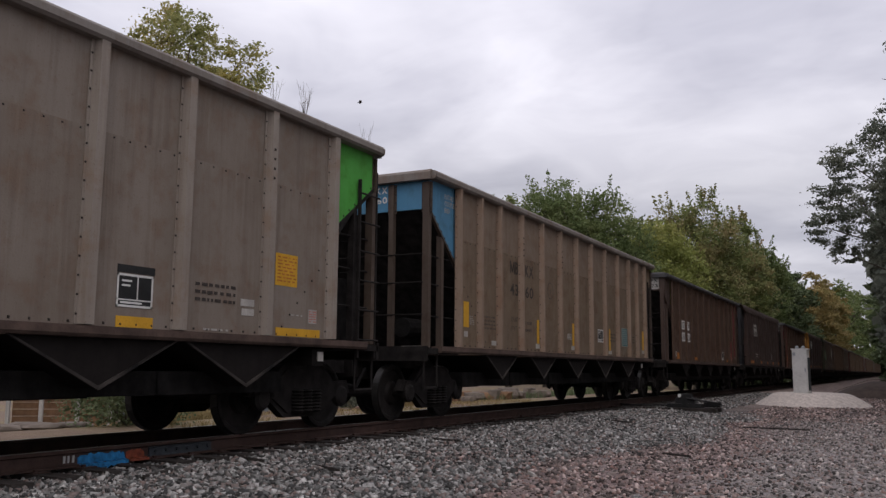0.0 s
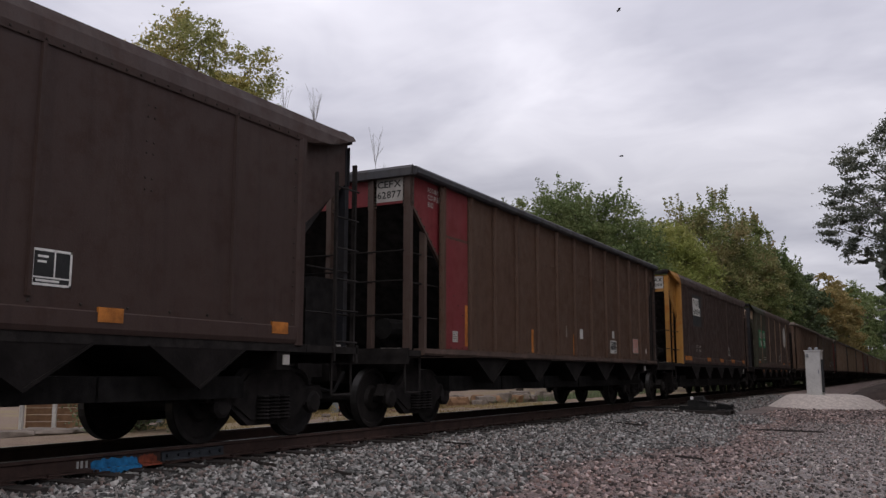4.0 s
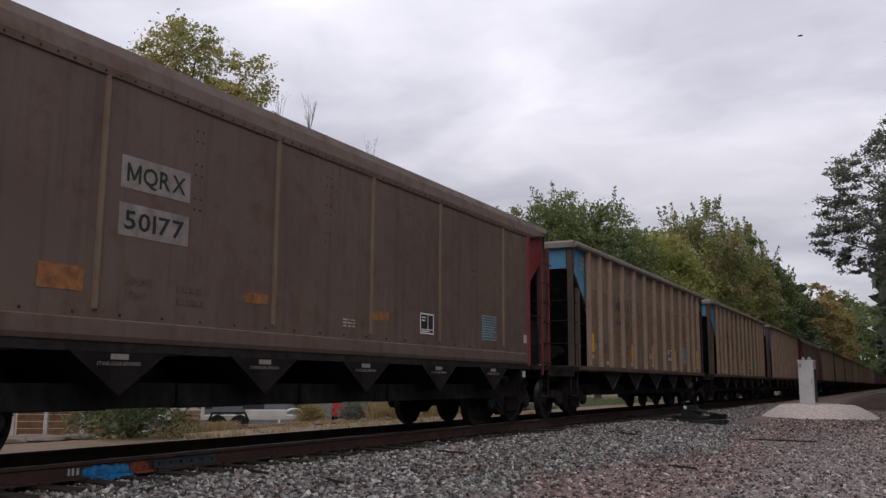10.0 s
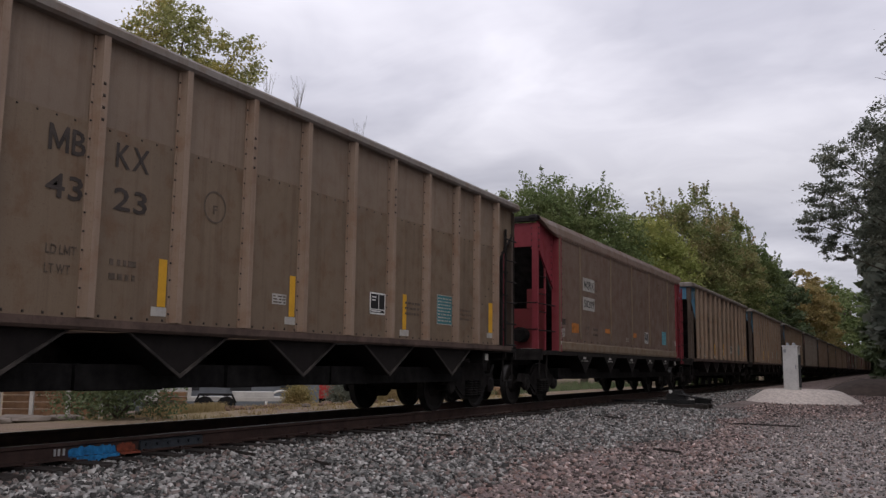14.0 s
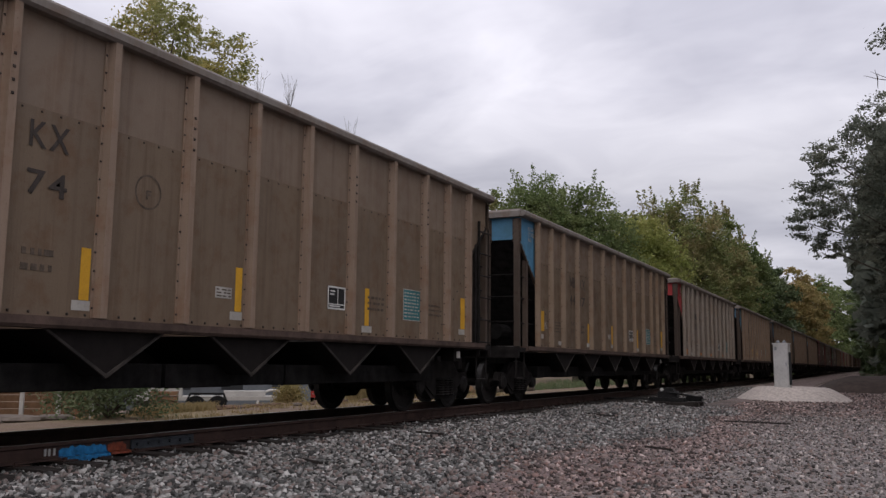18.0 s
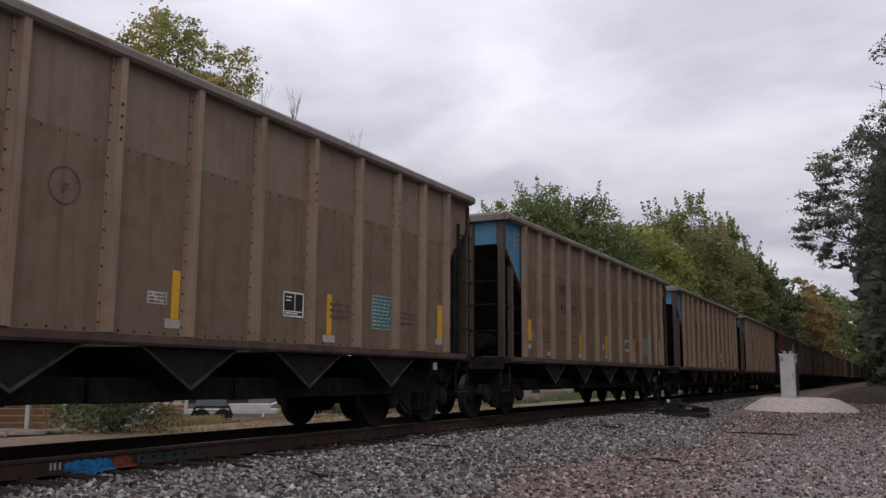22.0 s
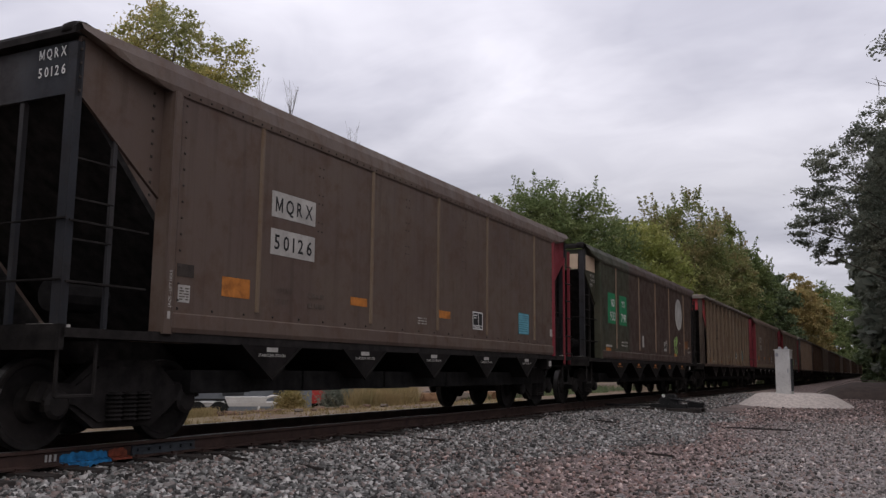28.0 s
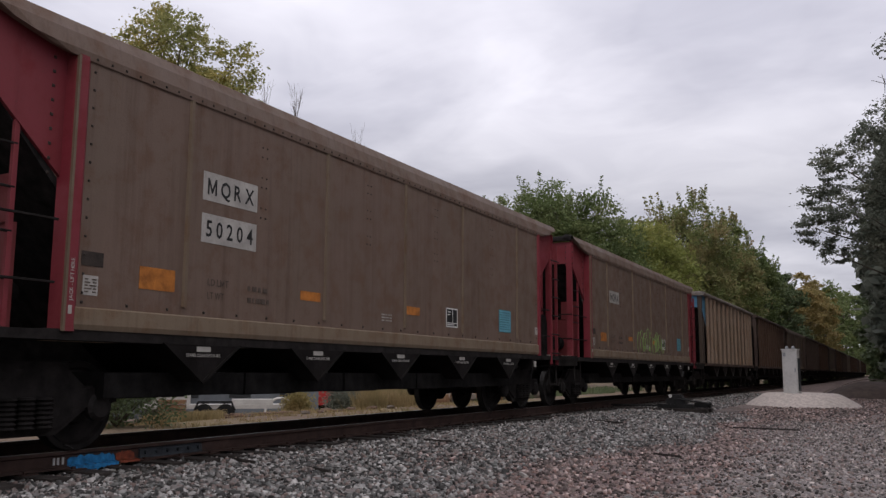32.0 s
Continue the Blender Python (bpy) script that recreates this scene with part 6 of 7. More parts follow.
# trees and undergrowth that close in on the far stretch of the track
for i, (x, y, hh, sp) in enumerate(((13.4, 70, 19, 5.4), (12.9, 79, 20, 5.7), (12.6, 88, 20, 5.7), (12.4, 98, 20, 5.7), (12.2, 108, 21, 5.7), (12.1, 119, 21, 5.7), (12.0, 132, 22, 5.8), (11.8, 148, 22, 5.8), (11.6, 165, 22, 5.8),
                                    (11.4, 185, 20, 5.6), (11.3, 208, 21, 5.8), (10.4, 235, 22, 6.4), (9.6, 265, 24, 7.4), (9.0, 300, 26, 8.5), (8.6, 345, 29, 9.5), (9.0, 400, 33, 11.0), (9.5, 460, 36, 13.0))):
    tree(x, y, hh + (4 if y < 80 else 9), sp + 0.5, -0.25, LEAF_DARK if y < 105 else LEAF_DEEP, "tall dark leafy tree close to the track", 60 + i, 13000, 0.56 + y * 0.0009)
    # second row, unseen behind the first, added to shade the far cars
    if 75 < y < 320:
        tree(x + 7.5, y + 5, hh + 12, sp + 1.5, -0.2, LEAF_DEEP, "tall dark leafy tree added unseen to shade the far cars", 360 + i, 7000, 0.75 + y * 0.0009)
for i, (y, hh) in enumerate(((66, 5), (78, 6), (90, 6), (104, 7), (122, 7), (140, 7), (162, 8))):
    tree(-5.1, y, hh, 2.2, -0.35, LEAF_DEEP, "leafy undergrowth close to the track", 80 + i, 4000, 0.15 + y * 0.0008, n=10)
for i, (x, y, hh, sp) in enumerate(((10.6, 66, 6.0, 2.2), (10.2, 76, 7.5, 2.4), (9.9, 86, 8.5, 2.4), (9.6, 97, 9.5, 2.5), (9.5, 110, 10.5, 2.5), (9.3, 124, 12, 2.6), (9.2, 140, 13, 2.6), (9.1, 160, 14, 2.6), (8.4, 190, 14, 3.0), (8.0, 225, 15, 3.2), (7.6, 265, 16, 3.6), (7.4, 310, 18, 4.0), (7.2, 360, 20, 4.6), (7.4, 420, 22, 5.2), (8.0, 500, 24, 6.2))):
    tree(x, y, hh, sp, -0.35, LEAF_DEEP, "leafy undergrowth close to the track", 180 + i, 5000, 0.24 + y * 0.0009, n=10)
for i, x in enumerate((-44, -30, -17, -6, 6, 17, 29, 42)):
    tree(x, 780 + 9 * (i % 3), 36, 9.0, -0.35, LEAF_DEEP, "distant wood that closes the railway cutting", 220 + i, 4000, 1.1, n=12)
for i in range(24):
    y = 118 + 15 * i
    tree(11.0 - 0.0115 * y, y, 7.5 + 0.02 * y, 3.0 + 0.003 * y, -0.35, LEAF_DEEP, "leafy undergrowth close to the track", 260 + i, 2200, 0.42 + 0.0006 * y, n=12, squash=0.9)
# the big dark tree by the lot
BIG = ((-7.0, 0.0, 10.4, 1.45), (-6.3, 0.8, 12.4, 1.6), (-5.6, -0.6, 14.4, 1.5), (-3.7, 0.3, 15.7, 1.6), (-1.8, 0.0, 17.0, 1.9), (-4.6, -1.0, 11.3, 1.9), (-2.7, 0.9, 13.2, 2.2), (-5.9, 0.3, 8.7, 1.15),
       (-3.5, -0.6, 9.0, 1.7), (-1.2, -1.0, 14.6, 2.3), (-1.1, 1.0, 10.6, 2.3), (1.1, 0.5, 16.2, 2.6), (1.6, -0.5, 12.0, 2.6), (-2.1, 0.5, 6.4, 1.6), (0.6, 0.0, 7.0, 2.2), (3.4, 0.0, 14.0, 2.6), (-0.5, 0.4, 4.2, 1.8))
tree(11.6, 60.0, 18.8, 8.0, 0.2, LEAF_DARK, "large dark-leaved tree beside the gravel lot", 16, 46000, 0.112, lobes=BIG, clump=0.24, squash=0.42)
# trees right of view, added to shade the cars; one carries the limbs below
for i, (x, y, hh, sp) in enumerate(((15.6, 24, 17, 4.6), (15.6, 31, 19, 4.8), (15.4, 38, 20, 5.0), (15.2, 45, 20, 5.4), (15.8, 53, 20, 5.8), (18.5, 62, 20, 6.0), (18.0, 74, 20, 6.0))):
    wood = tree(x, y, hh, sp, 0.0, LEAF_DEEP, "dense dark tree added out of view to shade the cars", 120 + i, 9000, 0.40)
    if i == 1:
        overhang = wood


def reaching_limb(parent, points, seed, sprays=6):
    """A thin limb that reaches out of the crown, with bare twigs and a few sprays of leaves."""
    rng, b = np.random.default_rng(seed), Build()
    pts = [Vector(q) for q in points]
    n = len(pts) - 1
    for i in range(n):
        b.rod(pts[i], pts[i + 1], 0.035 * (1 - i / (n + 1)), 5, r2=0.035 * (1 - (i + 1) / (n + 1)))
    tips = []
    for i in range(9):
        s = pts[2 + i % (n - 2)]
        e = s + Vector((rng.uniform(-0.7, 0.1), rng.uniform(-0.4, 0.4), rng.uniform(-0.25, 0.5)))
        b.rod(s, e, 0.014, 4, r2=0.006)
        tips.append(e)
    limb = part("limb", b.mesh("limb", BARK), parent)
    for e in tips[:sprays]:
        spray = leaf_cloud(rng, np.array([tuple(e)]), np.full(1, 0.34), 26, 0.09)
        tagged(part("leaf_spray", quads("leaf_spray", spray, LEAF_DARK), limb), kind="stuff")


reaching_limb(overhang, ((0, 0, 13.2), (-3, 0.2, 12.9), (-5.4, -0.1, 12.1), (-6.2, 0.1, 11.9), (-6.5, 0, 11.8), (-6.7, 0.1, 11.7)), 5)
reaching_limb(overhang, ((0, 0, 11.2), (-3, 0.2, 11.0), (-5.4, -0.1, 10.6), (-6.4, 0.1, 10.5), (-6.9, 0, 10.6), (-7.3, 0.1, 10.8)), 9, 0)


def sapling(x, y, height, seed):
    """A bare, thin stem with upright twigs."""
    rng, b = np.random.default_rng(seed), Build()
    stem = [Vector((0.15 * math.sin(i * 1.3), 0.1 * math.cos(i * 2.1), height * i / 8)) for i in range(9)]
    for i in range(8):
        b.rod(stem[i], stem[i + 1], 0.05 * (1 - i / 9), 5, r2=0.05 * (1 - (i + 1) / 9))
    for i in range(46):
        f = rng.uniform(0.5, 0.97)
        s = stem[int(f * 8)]
        a, up = rng.uniform(0, 6.28), rng.uniform(0.8, 2.2)
        e = s + Vector((math.cos(a) * up * 0.2, math.sin(a) * up * 0.2, up))
        b.rod(s, e, 0.009, 4, r2=0.004)
        for k in range(3):
            g = s + (e - s) * rng.uniform(0.3, 0.9)
            b.rod(g, g + Vector((rng.uniform(-0.3, 0.3), rng.uniform(-0.3, 0.3), rng.uniform(0.2, 0.6))), 0.005, 3, r2=0.003)
    t = tagged(new("bare_sapling"), "leafless thin sapling with upright grey twigs", "tree", "bare saplings behind the track")
    t.matrix_basis = pose(x, y, float(ground_height(x, y)))
    part("stem", b.mesh("stem", BARK), t)


for x, y, hh, seed in ((-19.8, 35.0, 17.5, 1), (-18.6, 36.0, 17.2, 2), (-16.4, 38.5, 14.9, 4)):
    sapling(x, y, hh, seed)

# unseen trees round the near side, added to block light from the low sky
for i, (x, y, hh) in enumerate(((38, -58, 13), (44, -38, 14), (42, -18, 13), (44, 0, 14), (40, 16, 14), (30, 30, 16), (26, 44, 17), (20, -62, 13), (3, -66, 14), (-14, -60, 13))):
    tree(x, y, hh, 7.0, 0.04, LEAF_DEEP, "dense dark tree added out of view to block low sky", 50 + i, 4000, 0.5)


# ---------------- beyond the track ----------------
SLAB = grimy("broken_grey_concrete", (0.155, 0.127, 0.105), 0.95, 0, 0.3, 4)
RUBBLE = grimy("reddish_brown_rubble", (0.15, 0.098, 0.07), 0.95, 0, 0.35, 4)
EARTH = grimy("dark_brown_earth", (0.055, 0.040, 0.033), 0.95, 0, 0.3, 3)
STRAW = shader("dry_grass_blades", leaf_build((0.27, 0.20, 0.10), (0.40, 0.30, 0.155), (0.24, 0.195, 0.09)))
WOOD = grimy("weathered_brown_boards", (0.20, 0.115, 0.065), 0.9, 0, 0.3, 4)
TYRE = grimy("black_tyre_rubber", (0.012, 0.012, 0.012), 0.85)
WALLWHITE = grimy("dusty_white_panel", (0.42, 0.40, 0.37), 0.7, 0, 0.15, 2)
REDPANEL = grimy("red_truck_paint", (0.40, 0.045, 0.04), 0.5, 0, 0.15, 3)


def boulder(name, x, y, sx, sy, sz, mat, label, category, seed, group=""):
    rng = np.random.default_rng(seed)
    bm = bmesh.new()
    bmesh.ops.create_icosphere(bm, subdivisions=2, radius=1)
    for v in bm.verts:
        v.co *= 1 + 0.28 * noise.noise(v.co * 1.4 + Vector((seed * 3.7, 0, 0)))
        v.co.z = max(-0.5, min(0.55, v.co.z))
        v.co = Vector((v.co.x * sx, v.co.y * sy, v.co.z * sz))
    me = bpy.data.meshes.new(name)
    bm.to_mesh(me)
    bm.free()
    me.materials.append(mat)
    ob = tagged(new(name, me), label, category, group)
    ob.matrix_basis = pose(x, y, float(ground_height(x, y)) + 0.45 * sz, 0, 0, float(rng.uniform(0, 180)))
    return ob


for i, (x, y, k) in enumerate(((-8.9, 11.7, .55), (-8.3, 12.2, .5), (-7.8, 12.7, .45), (-9.4, 12.6, .6), (-8.7, 13.2, .55), (-8.0, 13.6, .4), (-10.2, 13.2, .6), (-9.6, 14.0, .5), (-9.0, 14.6, .45), (-10.9, 14.4, .5))):
    boulder("stone_slab", x, y, k * 1.3, k * 0.95, k * 0.28, RUBBLE if i % 3 == 0 else SLAB, "flat broken grey stone slab heaped on others", "stone", i + 1, "slabs beyond the track")
for i in range(26):
    r = random.Random(90 + i)
    boulder("rubble_stone", -8.2 + r.uniform(-1.4, 1.4), 36.5 + r.uniform(-3.5, 4), r.uniform(0.25, 0.6), r.uniform(0.25, 0.5), r.uniform(0.25, 0.55), SLAB if i % 3 else WOOD,
            "reddish rubble stone in a low heap", "stone", i + 30, "rubble heap beyond the track")

for i in range(70):
    r = random.Random(300 + i)
    k = r.uniform(0.04, 0.15)
    boulder("rubble_stone", -6.2 - r.uniform(0, 3.6), 17.5 + r.uniform(0, 7.5), k * 1.3, k, k * 0.8, RUBBLE if i % 3 else SLAB, "reddish brown rubble stone on sandy ground", "stone", i + 130, "loose rubble beyond the track")



def low_bush(x, y, wide, tall, leaf, seed):
    rng = np.random.default_rng(seed)
    bush = tagged(new("bush"), "low dense green bush beyond the track", "bush", "bushes beyond the track")
    bush.matrix_basis = pose(x, y, float(ground_height(x, y)))
    bb = Build()
    for i in range(14):
        a = 0.45 * i
        bb.rod((0, 0, 0), (math.cos(a) * wide * 0.8, math.sin(a) * wide * 0.7, tall * 0.75), 0.02, 4, r2=0.006)
    part("stem", bb.mesh("stem", BARK), bush)
    cs = np.stack([rng.uniform(-wide, wide, 60), rng.uniform(-wide, wide, 60), rng.uniform(0.1, tall, 60)], 1)
    part("leaves", quads("leaves", leaf_cloud(rng, cs, np.full(60, 0.3), 110, 0.045, 1.0), leaf), bush)


low_bush(-6.4, 13.75, 0.9, 0.95, LEAF_DEEP, 77)
low_bush(-11.0, 26.5, 0.28, 0.5, LEAF_RUST, 76)
low_bush(-8.3, 25.4, 0.35, 0.45, LEAF_DARK, 78)
low_bush(-9.4, 30.4, 0.5, 0.6, LEAF_GREEN, 79)
def tufts(name, label, spots, height, mat, seed):
    """Blades of dry grass as one sheet of stuff."""
    rng = np.random.default_rng(seed)
    v = []
    for x, y in spots:
        z = float(ground_height(x, y))
        for k in range(9):
            a, h, w = rng.uniform(0, 6.28), height * rng.uniform(0.5, 1.1), 0.012
            ox, oy = x + rng.normal(0, 0.09), y + rng.normal(0, 0.09)
            dx, dy = math.cos(a), math.sin(a)
            lx, ly = rng.normal(0, 0.3) * h, rng.normal(0, 0.3) * h
            v += [(ox - dx * w, oy - dy * w, z), (ox + dx * w, oy + dy * w, z), (ox + lx + dx * 0.003, oy + ly + dy * 0.003, z + h), (ox + lx - dx * 0.003, oy + ly - dy * 0.003, z + h)]
    return tagged(new(name, quads(name, np.array(v), mat)), label, "grass", kind="stuff")


def fan(rng, n, x0, x1, a, b):
    """Spots in a wedge of ground between two lines of sight beyond the track."""
    x = rng.uniform(x0, x1, n)
    return zip(x, (8.36 - x) * rng.uniform(a, b, n))


rng = np.random.default_rng(5)
tufts("dry_grass", "thin short dry yellow grass on stony ground", zip(rng.uniform(-9.4, -4.2, 800), rng.uniform(13.8, 34.0, 800)), 0.09, STRAW, 6)
tufts("dry_grass", "knee-high dry yellow grass beyond the track", fan(rng, 620, -9.8, -6.8, 0.99, 1.15), 0.23, STRAW, 9)
tufts("dry_grass", "tall dry yellow grass beyond the track", fan(rng, 620, -9.6, -7.0, 1.57, 1.86), 0.66, STRAW, 8)
tufts("dry_grass", "loose tufts of dry yellow grass among rubble", fan(rng, 260, -13.5, -8.5, 1.05, 1.6), 0.17, STRAW, 10)
tufts("green_grass", "green weeds along the far side of the track", zip(rng.uniform(-12, -6.5, 700), rng.uniform(34, 60, 700)), 0.32, LEAF_DEEP, 7)

shed = tagged(new("timber_frame"), "low open timber frame with pale boards on sandy ground", "shed")
shed.matrix_basis = pose(-13.2, 17.6, float(ground_height(-13.2, 17.6)), 0, 0, 35)
for x in (-1.4, -0.5, 0.5, 1.4):
    part("post", Build().box(x - 0.05, x + 0.05, -0.06, 0.06, 0, 1.25).mesh("post", WALLWHITE), shed)
part("beam", Build().box(-1.5, 1.5, -0.08, 0.08, 1.25, 1.37).mesh("beam", WALLWHITE), shed)
for i in range(6):
    part("board", Build().box(-1.45, 1.45, 0.5, 0.56, 0.2 * i, 0.2 * i + 0.185).mesh("board", WOOD), shed)

crate = tagged(new("wooden_crate"), "brown slatted wooden crate beside yellow grass", "crate")
crate.matrix_basis = pose(-14.0, 23.3, float(ground_height(-14.0, 23.3)), 0, 0, 40)
for i in range(5):
    part("slat", Build().box(-0.45, 0.45, -0.4, 0.4, 0.03 + 0.17 * i, 0.16 + 0.17 * i).mesh("slat", WOOD), crate)

trailer = tagged(new("flat_trailer"), "pale flat trailer with two dark wheels", "trailer")
trailer.matrix_basis = pose(-14.2, 25.7, float(ground_height(-14.2, 25.7)), 0, 0, 41)
part("bed", Build().box(-2.6, 2.6, -0.9, 0.9, 0.52, 0.62).box(-2.6, 2.6, -0.95, -0.88, 0.5, 0.64).mesh("bed", WALLWHITE), trailer)
part("mudguard", Build().prism([(-0.75, 0.45), (-0.6, 0.78), (0.6, 0.78), (0.75, 0.45), (0.68, 0.45), (0.55, 0.72), (-0.55, 0.72), (-0.68, 0.45)], "x", -0.1, 0.1).mesh("mudguard", TYRE), trailer, at=pose(0, -0.95, 0, 0, 0, 90))
for x in (-0.38, 0.38):
    for y in (-0.92, 0.92):
        part("wheel", Build().lathe([(0.12, -0.09), (0.32, -0.09), (0.34, -0.04), (0.34, 0.04), (0.32, 0.09), (0.12, 0.09)], "y", (x, y, 0.34), 18).mesh("wheel", TYRE), trailer)
part("load", Build().box(-2.2, -0.9, -0.7, 0.7, 0.62, 0.95).box(0.6, 2.1, -0.6, 0.5, 0.62, 0.82).mesh("load", WALLWHITE), trailer)

HUTGREY = grimy("blue_grey_hut_panel", (0.15, 0.165, 0.18), 0.7, 0, 0.2, 2)
hut = tagged(new("site_hut"), "long blue-grey site hut with small dark windows", "hut")
hut.matrix_basis = pose(-21.0, 33.0, float(ground_height(-21, 33)), 0, 0, 50)
part("wall", Build().box(-5, 5, -1.5, 1.5, 0.2, 2.7).mesh("wall", HUTGREY), hut)
part("roof", Build().box(-5.2, 5.2, -1.7, 1.7, 2.7, 2.82).mesh("roof", GALV), hut)
for x in (-3.6, -1.2, 1.2, 3.6):
    part("window", Build().box(x - 0.5, x + 0.5, -1.53, -1.49, 1.1, 2.0).mesh("window", SLATE), hut)

lorry = tagged(new("red_truck"), "small red truck parked beyond the track", "truck")
lorry.matrix_basis = pose(-20.4, 39.6, float(ground_height(-20.4, 39.6)), 0, 0, 62)
part("cab", Build().prism([(-2.4, 0.5), (-2.4, 1.1), (-1.7, 1.25), (-1.2, 1.9), (0.2, 1.9), (0.3, 0.5)], "x", -0.9, 0.9).mesh("cab", REDPANEL), lorry, at=pose(0, 0, 0, 0, 0, 90))
part("bed", Build().box(-2.6, -0.3, -0.9, 0.9, 0.55, 1.15).mesh("bed", REDPANEL), lorry)
for x in (-1.8, 1.5):
    for y in (-0.85, 0.85):
        part("wheel", Build().lathe([(0.15, -0.11), (0.36, -0.11), (0.38, 0), (0.36, 0.11), (0.15, 0.11)], "y", (x, y, 0.38), 18).mesh("wheel", TYRE), lorry)

hoop = Build()
arc = [(-0.62 * math.cos(math.pi * i / 12), 0, 0.1 + 0.66 * math.sin(math.pi * i / 12)) for i in range(13)]
for a, b in zip([(-0.62, 0, -0.05)] + arc, arc + [(0.62, 0, -0.05)]):
    hoop.rod(a, b, 0.045, 8)
bow = tagged(new("pipe_hoop", hoop.mesh("pipe_hoop", WHITE)), "bent white pipe hoop standing in rubble", "pipe")
bow.matrix_basis = pose(-14.0, 29.4, float(ground_height(-14.0, 29.4)), 0, 0, 42)

annex = tagged(new("site_hut"), "low grey building with a dark doorway", "hut")
annex.matrix_basis = pose(-20.0, 44.0, float(ground_height(-20.0, 44.0)), 0, 0, 44)
part("wall", Build().box(-1.6, 1.6, -1.4, 1.4, 0, 2.5).mesh("wall", SLAB), annex)
part("roof", Build().box(-1.75, 1.75, -1.55, 1.55, 2.5, 2.6).mesh("roof", GALV), annex)
part("door", Build().box(-0.9, 0.0, -1.43, -1.38, 0.05, 2.05).mesh("door", SLATE), annex)

for i in range(150):
    r = random.Random(700 + i)
    k, x = r.uniform(0.04, 0.13), -r.uniform(7.0, 13.5)
    boulder("rubble_stone", x, (8.36 - x) * r.uniform(1.14, 1.56), k * 1.4, k, k * 0.7, (RUBBLE, SLAB, RUBBLE, WOOD)[i % 4], "broken brown and grey rubble stone in the yard", "stone", i + 400, "loose rubble beyond the track")

# dark earth heap with a pale pipe, right of the cabinet
heap = Build()
n, m = 26, 10
for j in range(m + 1):
    v = j / m
    for i in range(n + 1):
        u = i / n
        x, y = 4.9 + 10 * u, 47.0 + 7 * v
        z = 0.9 * min(1, u / 0.2) ** 0.8 * math.sin(math.pi * v) ** 0.6 + 0.05 * noise.noise(Vector((x, y, 0)))
        heap.v.append((x, y, float(ground_height(x, y)) - 0.05 + max(0, z)))
heap.f = [(j * (n + 1) + i, j * (n + 1) + i + 1, (j + 1) * (n + 1) + i + 1, (j + 1) * (n + 1) + i) for j in range(m) for i in range(n)]
heap.m = [0] * len(heap.f)
tagged(new("earth_bank", heap.mesh("earth_bank", EARTH, smooth=True)), "long low bank of dark brown earth", "earth bank")
pb, rings = Build(), 14
for i in range(rings):
    x = 4.2 + 5.2 * i / (rings - 1)
    z = float(ground_height(x, 49.6)) + 0.04 + 0.88 * max(0, min(1, (x - 4.9) / 2.0)) ** 0.8 + 0.02 * math.sin(i)
    for j in range(6):
        pb.v.append((x, 49.6 + 0.022 * math.cos(j * math.pi / 3), z + 0.022 * math.sin(j * math.pi / 3)))
for i in range(rings - 1):
    pb.f += [(i * 6 + j, i * 6 + (j + 1) % 6, i * 6 + 6 + (j + 1) % 6, i * 6 + 6 + j) for j in range(6)]
pb.f += [tuple(range(6)), tuple(range(6 * rings - 6, 6 * rings))]
pb.m = [0] * len(pb.f)
tagged(new("pipe", pb.mesh("pipe", SLAB)), "dusty grey pipe lying along the earth bank", "pipe")

# splinters of wood in the ballast
for i, (x, y, a, l) in enumerate(((2.55, 8.35, 62, 0.55), (1.75, 6.6, 20, 0.6), (1.6, 8.2, 70, 0.5), (2.0, 12.2, 80, 0.7), (4.6, 9.4, 35, 0.3), (5.4, 13.0, 60, 0.5), (2.6, 19.5, 50, 1.2), (5.9, 20.0, 80, 1.4), (3.1, 16.2, 15, 0.5))):
    ob = tagged(new("wood_splinter", Build().prism([(-0.02, 0), (0.025, 0), (0.02, 0.025), (-0.012, 0.03)], "y", -l / 2, l / 2).mesh("wood_splinter", TIE if i != 4 else OFFWHITE)),
                "weathered wood splinter lying in the stones", "wood scrap", "splinters in the gravel")
    ob.matrix_basis = pose(x, y, float(ground_height(x, y)) + 0.02, 0, 0, a)


# ---------------- birds ----------------
FEATHER = grimy("dark_bird_feathers", (0.03, 0.028, 0.03), 0.8)


def bird(span):
    b = tagged(new("bird"), "dark bird gliding with spread wings", "bird", "birds over the railway")
    part("body", Build().lathe([(0.005, -0.20), (0.030, -0.13), (0.038, 0.0), (0.026, 0.11), (0.008, 0.20)], "y", (0, 0, 0), 8).mesh("body", FEATHER), b)
    for s in (-1, 1):
        part("wing", Build().add([(s * 0.03, 0.1, 0.02), (s * span * 0.28, 0.14, 0.09), (s * span * 0.5, -0.02, 0.04), (s * span * 0.26, -0.07, 0.08), (s * 0.03, -0.1, 0.02),
                                  (s * 0.03, 0.1, 0.0), (s * span * 0.28, 0.14, 0.07), (s * span * 0.5, -0.02, 0.03), (s * span * 0.26, -0.07, 0.06), (s * 0.03, -0.1, 0.0)],
                                 [(0, 1, 2, 3, 4), (9, 8, 7, 6, 5), (0, 5, 6, 1), (1, 6, 7, 2), (2, 7, 8, 3), (3, 8, 9, 4), (4, 9, 5, 0)]).mesh("wing", FEATHER), b)
    return b


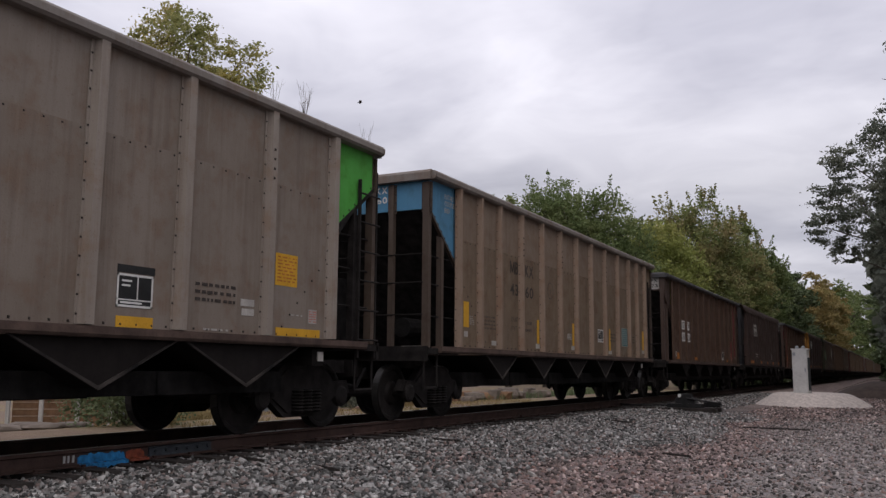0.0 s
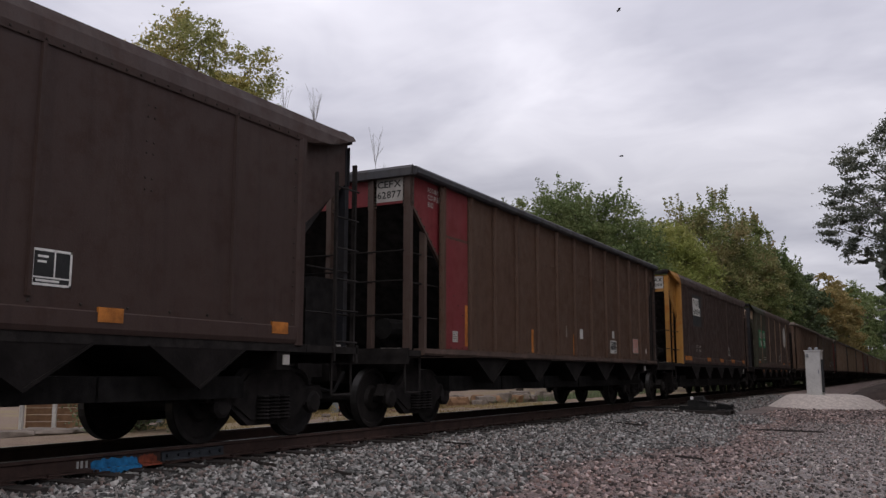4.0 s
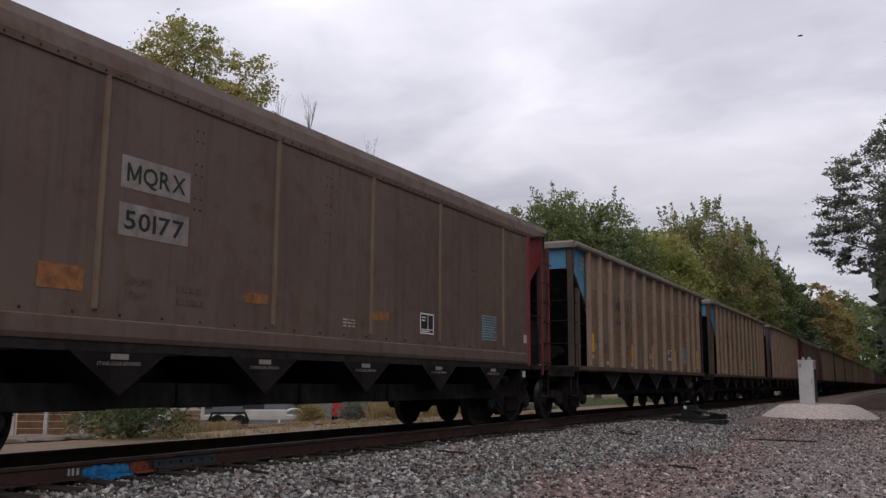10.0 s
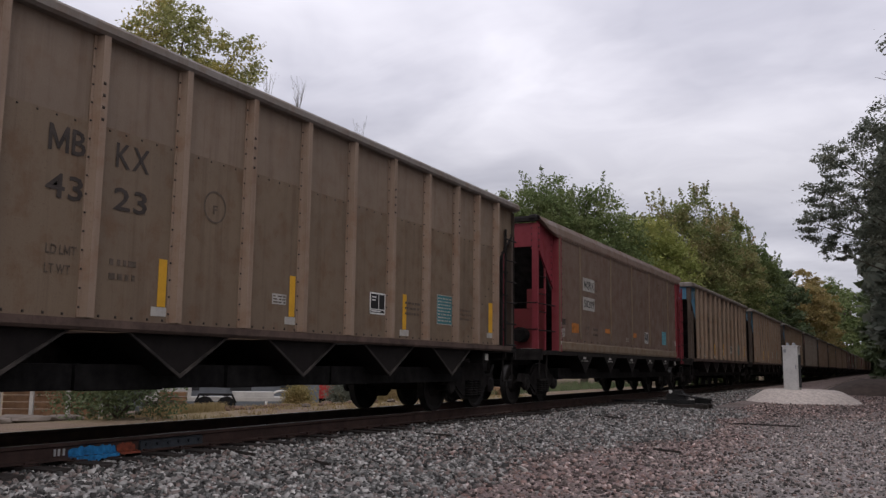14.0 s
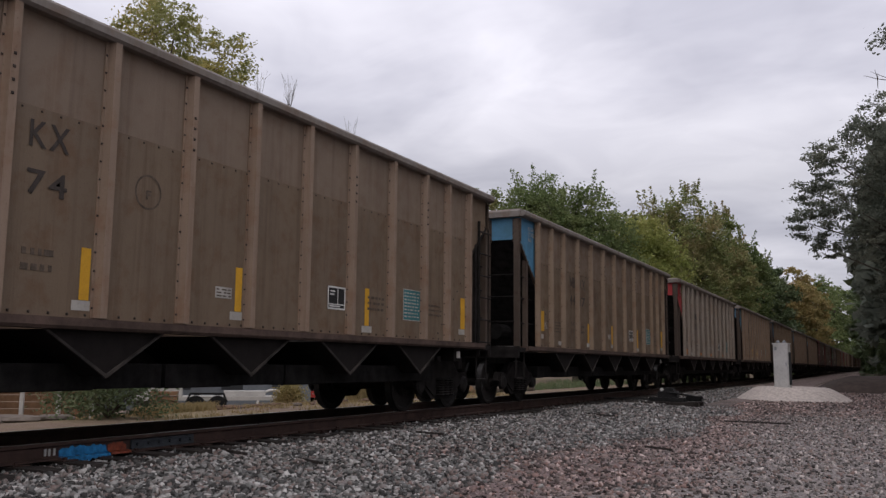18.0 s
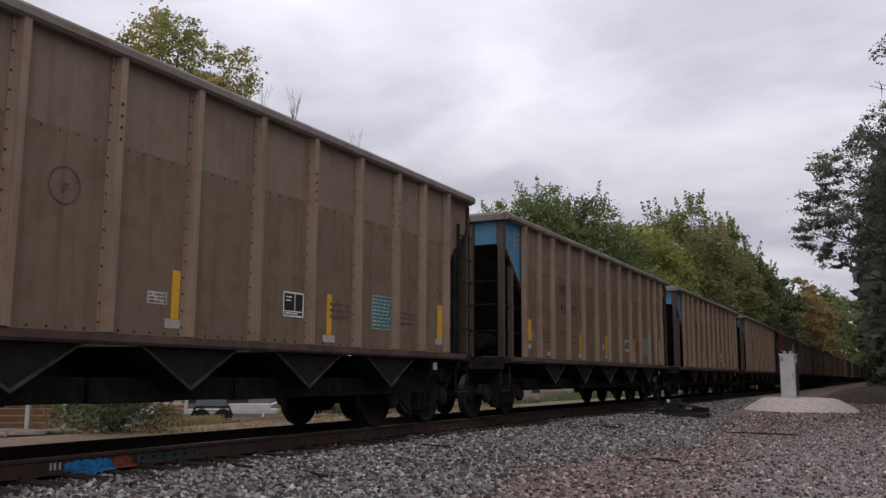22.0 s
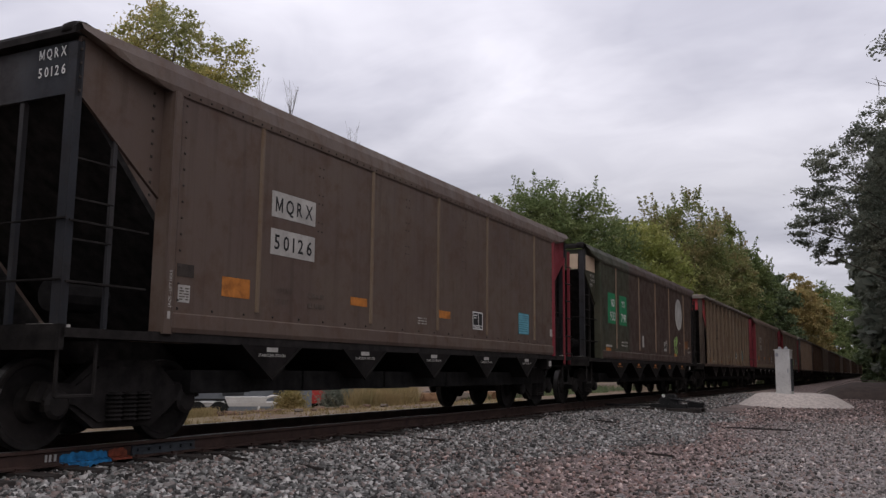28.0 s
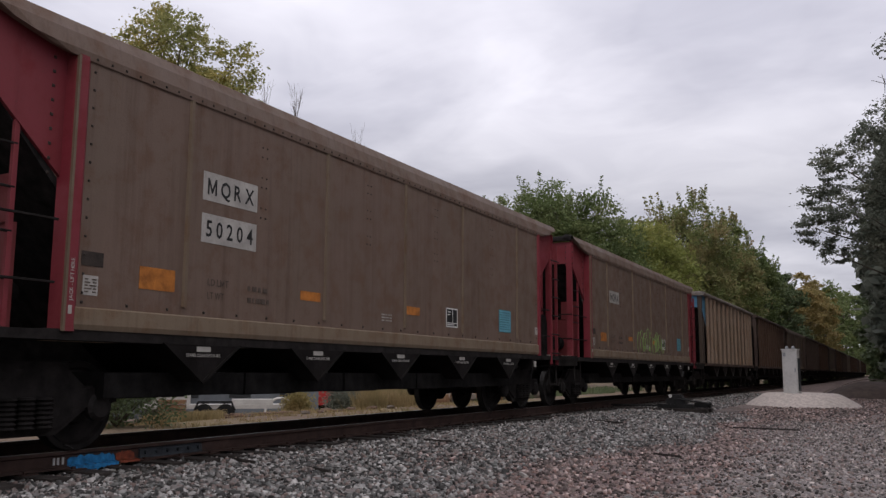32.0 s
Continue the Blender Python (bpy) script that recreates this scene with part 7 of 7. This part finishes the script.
FLIGHTS = [
    ((0, -28.2, 55.9, 21.6), (1, -22.6, 59.6, 20.7), (2, -17.1, 62.3, 19.9), (5, -8.1, 66.1, 17.1), (8, 6, 72, 18), (14, 40, 90, 30), (32, 150, 160, 60)),
    ((0, 6, 92, 40), (4.5, -18, 66, 32), (5.7, -31.9, 50.2, 29.8), (6, -34.4, 47.8, 28.9), (7, -40.1, 42.4, 28.3), (8, -43.8, 37.8, 28.1), (12, -62, 20, 32), (32, -150, -60, 50)),
    ((0, -40, 40, 52), (7, -8, 62, 33), (9, 1.1, 64.5, 27.0), (10, 3.0, 65.2, 25.7), (11, 4.7, 66.0, 23.8), (12, 5.9, 66.9, 21.2), (13, 6.1, 67.1, 20.6), (15, 12, 70, 19), (32, 110, 130, 30)),
]
BIRDS = [bird(w) for w in (0.62, 0.7, 0.66)]


# ---------------- everything that moves ----------------
def motions():
    for k, car in enumerate(CARS):
        start = FIRST + k * PITCH - HALF + SLACK_AT.get(k, 0.0)
        walk(car, [(t, pose(0, start - s, 0)) for t, s in RUN])
    # the wheels roll without slipping; alike wheelsets share their turning
    turning = {}
    for ob in scene.objects:
        if not ob.name.startswith("wheelset"):
            continue
        yy = round(ob.matrix_basis.translation.y, 2)
        if yy not in turning:
            ts, ss = [t for t, s in RUN], [s for t, s in RUN]
            rows = [(i / FPS, pose(0, yy, 0.457, math.degrees(np.interp(i / FPS, ts, ss) / 0.462) % 360)) for i in range(32 * FPS + 1)]
            walk(ob, rows)
            turning[yy] = ob.animation_data.action, ob.animation_data.action_slot
        else:
            ob.rotation_mode = "QUATERNION"
            ob.animation_data_create()
            ob.animation_data.action, ob.animation_data.action_slot = turning[yy]
    for b, flight in zip(BIRDS, FLIGHTS):
        rows = []
        for i, (t, x, y, z) in enumerate(flight):
            p, q = flight[max(0, i - 1)], flight[min(len(flight) - 1, i + 1)]
            rows.append((t, pose(x, y, z, 0, 14 if i % 2 else -10, math.degrees(math.atan2(-(q[1] - p[1]), q[2] - p[2])))))
        walk(b, rows)


motions()
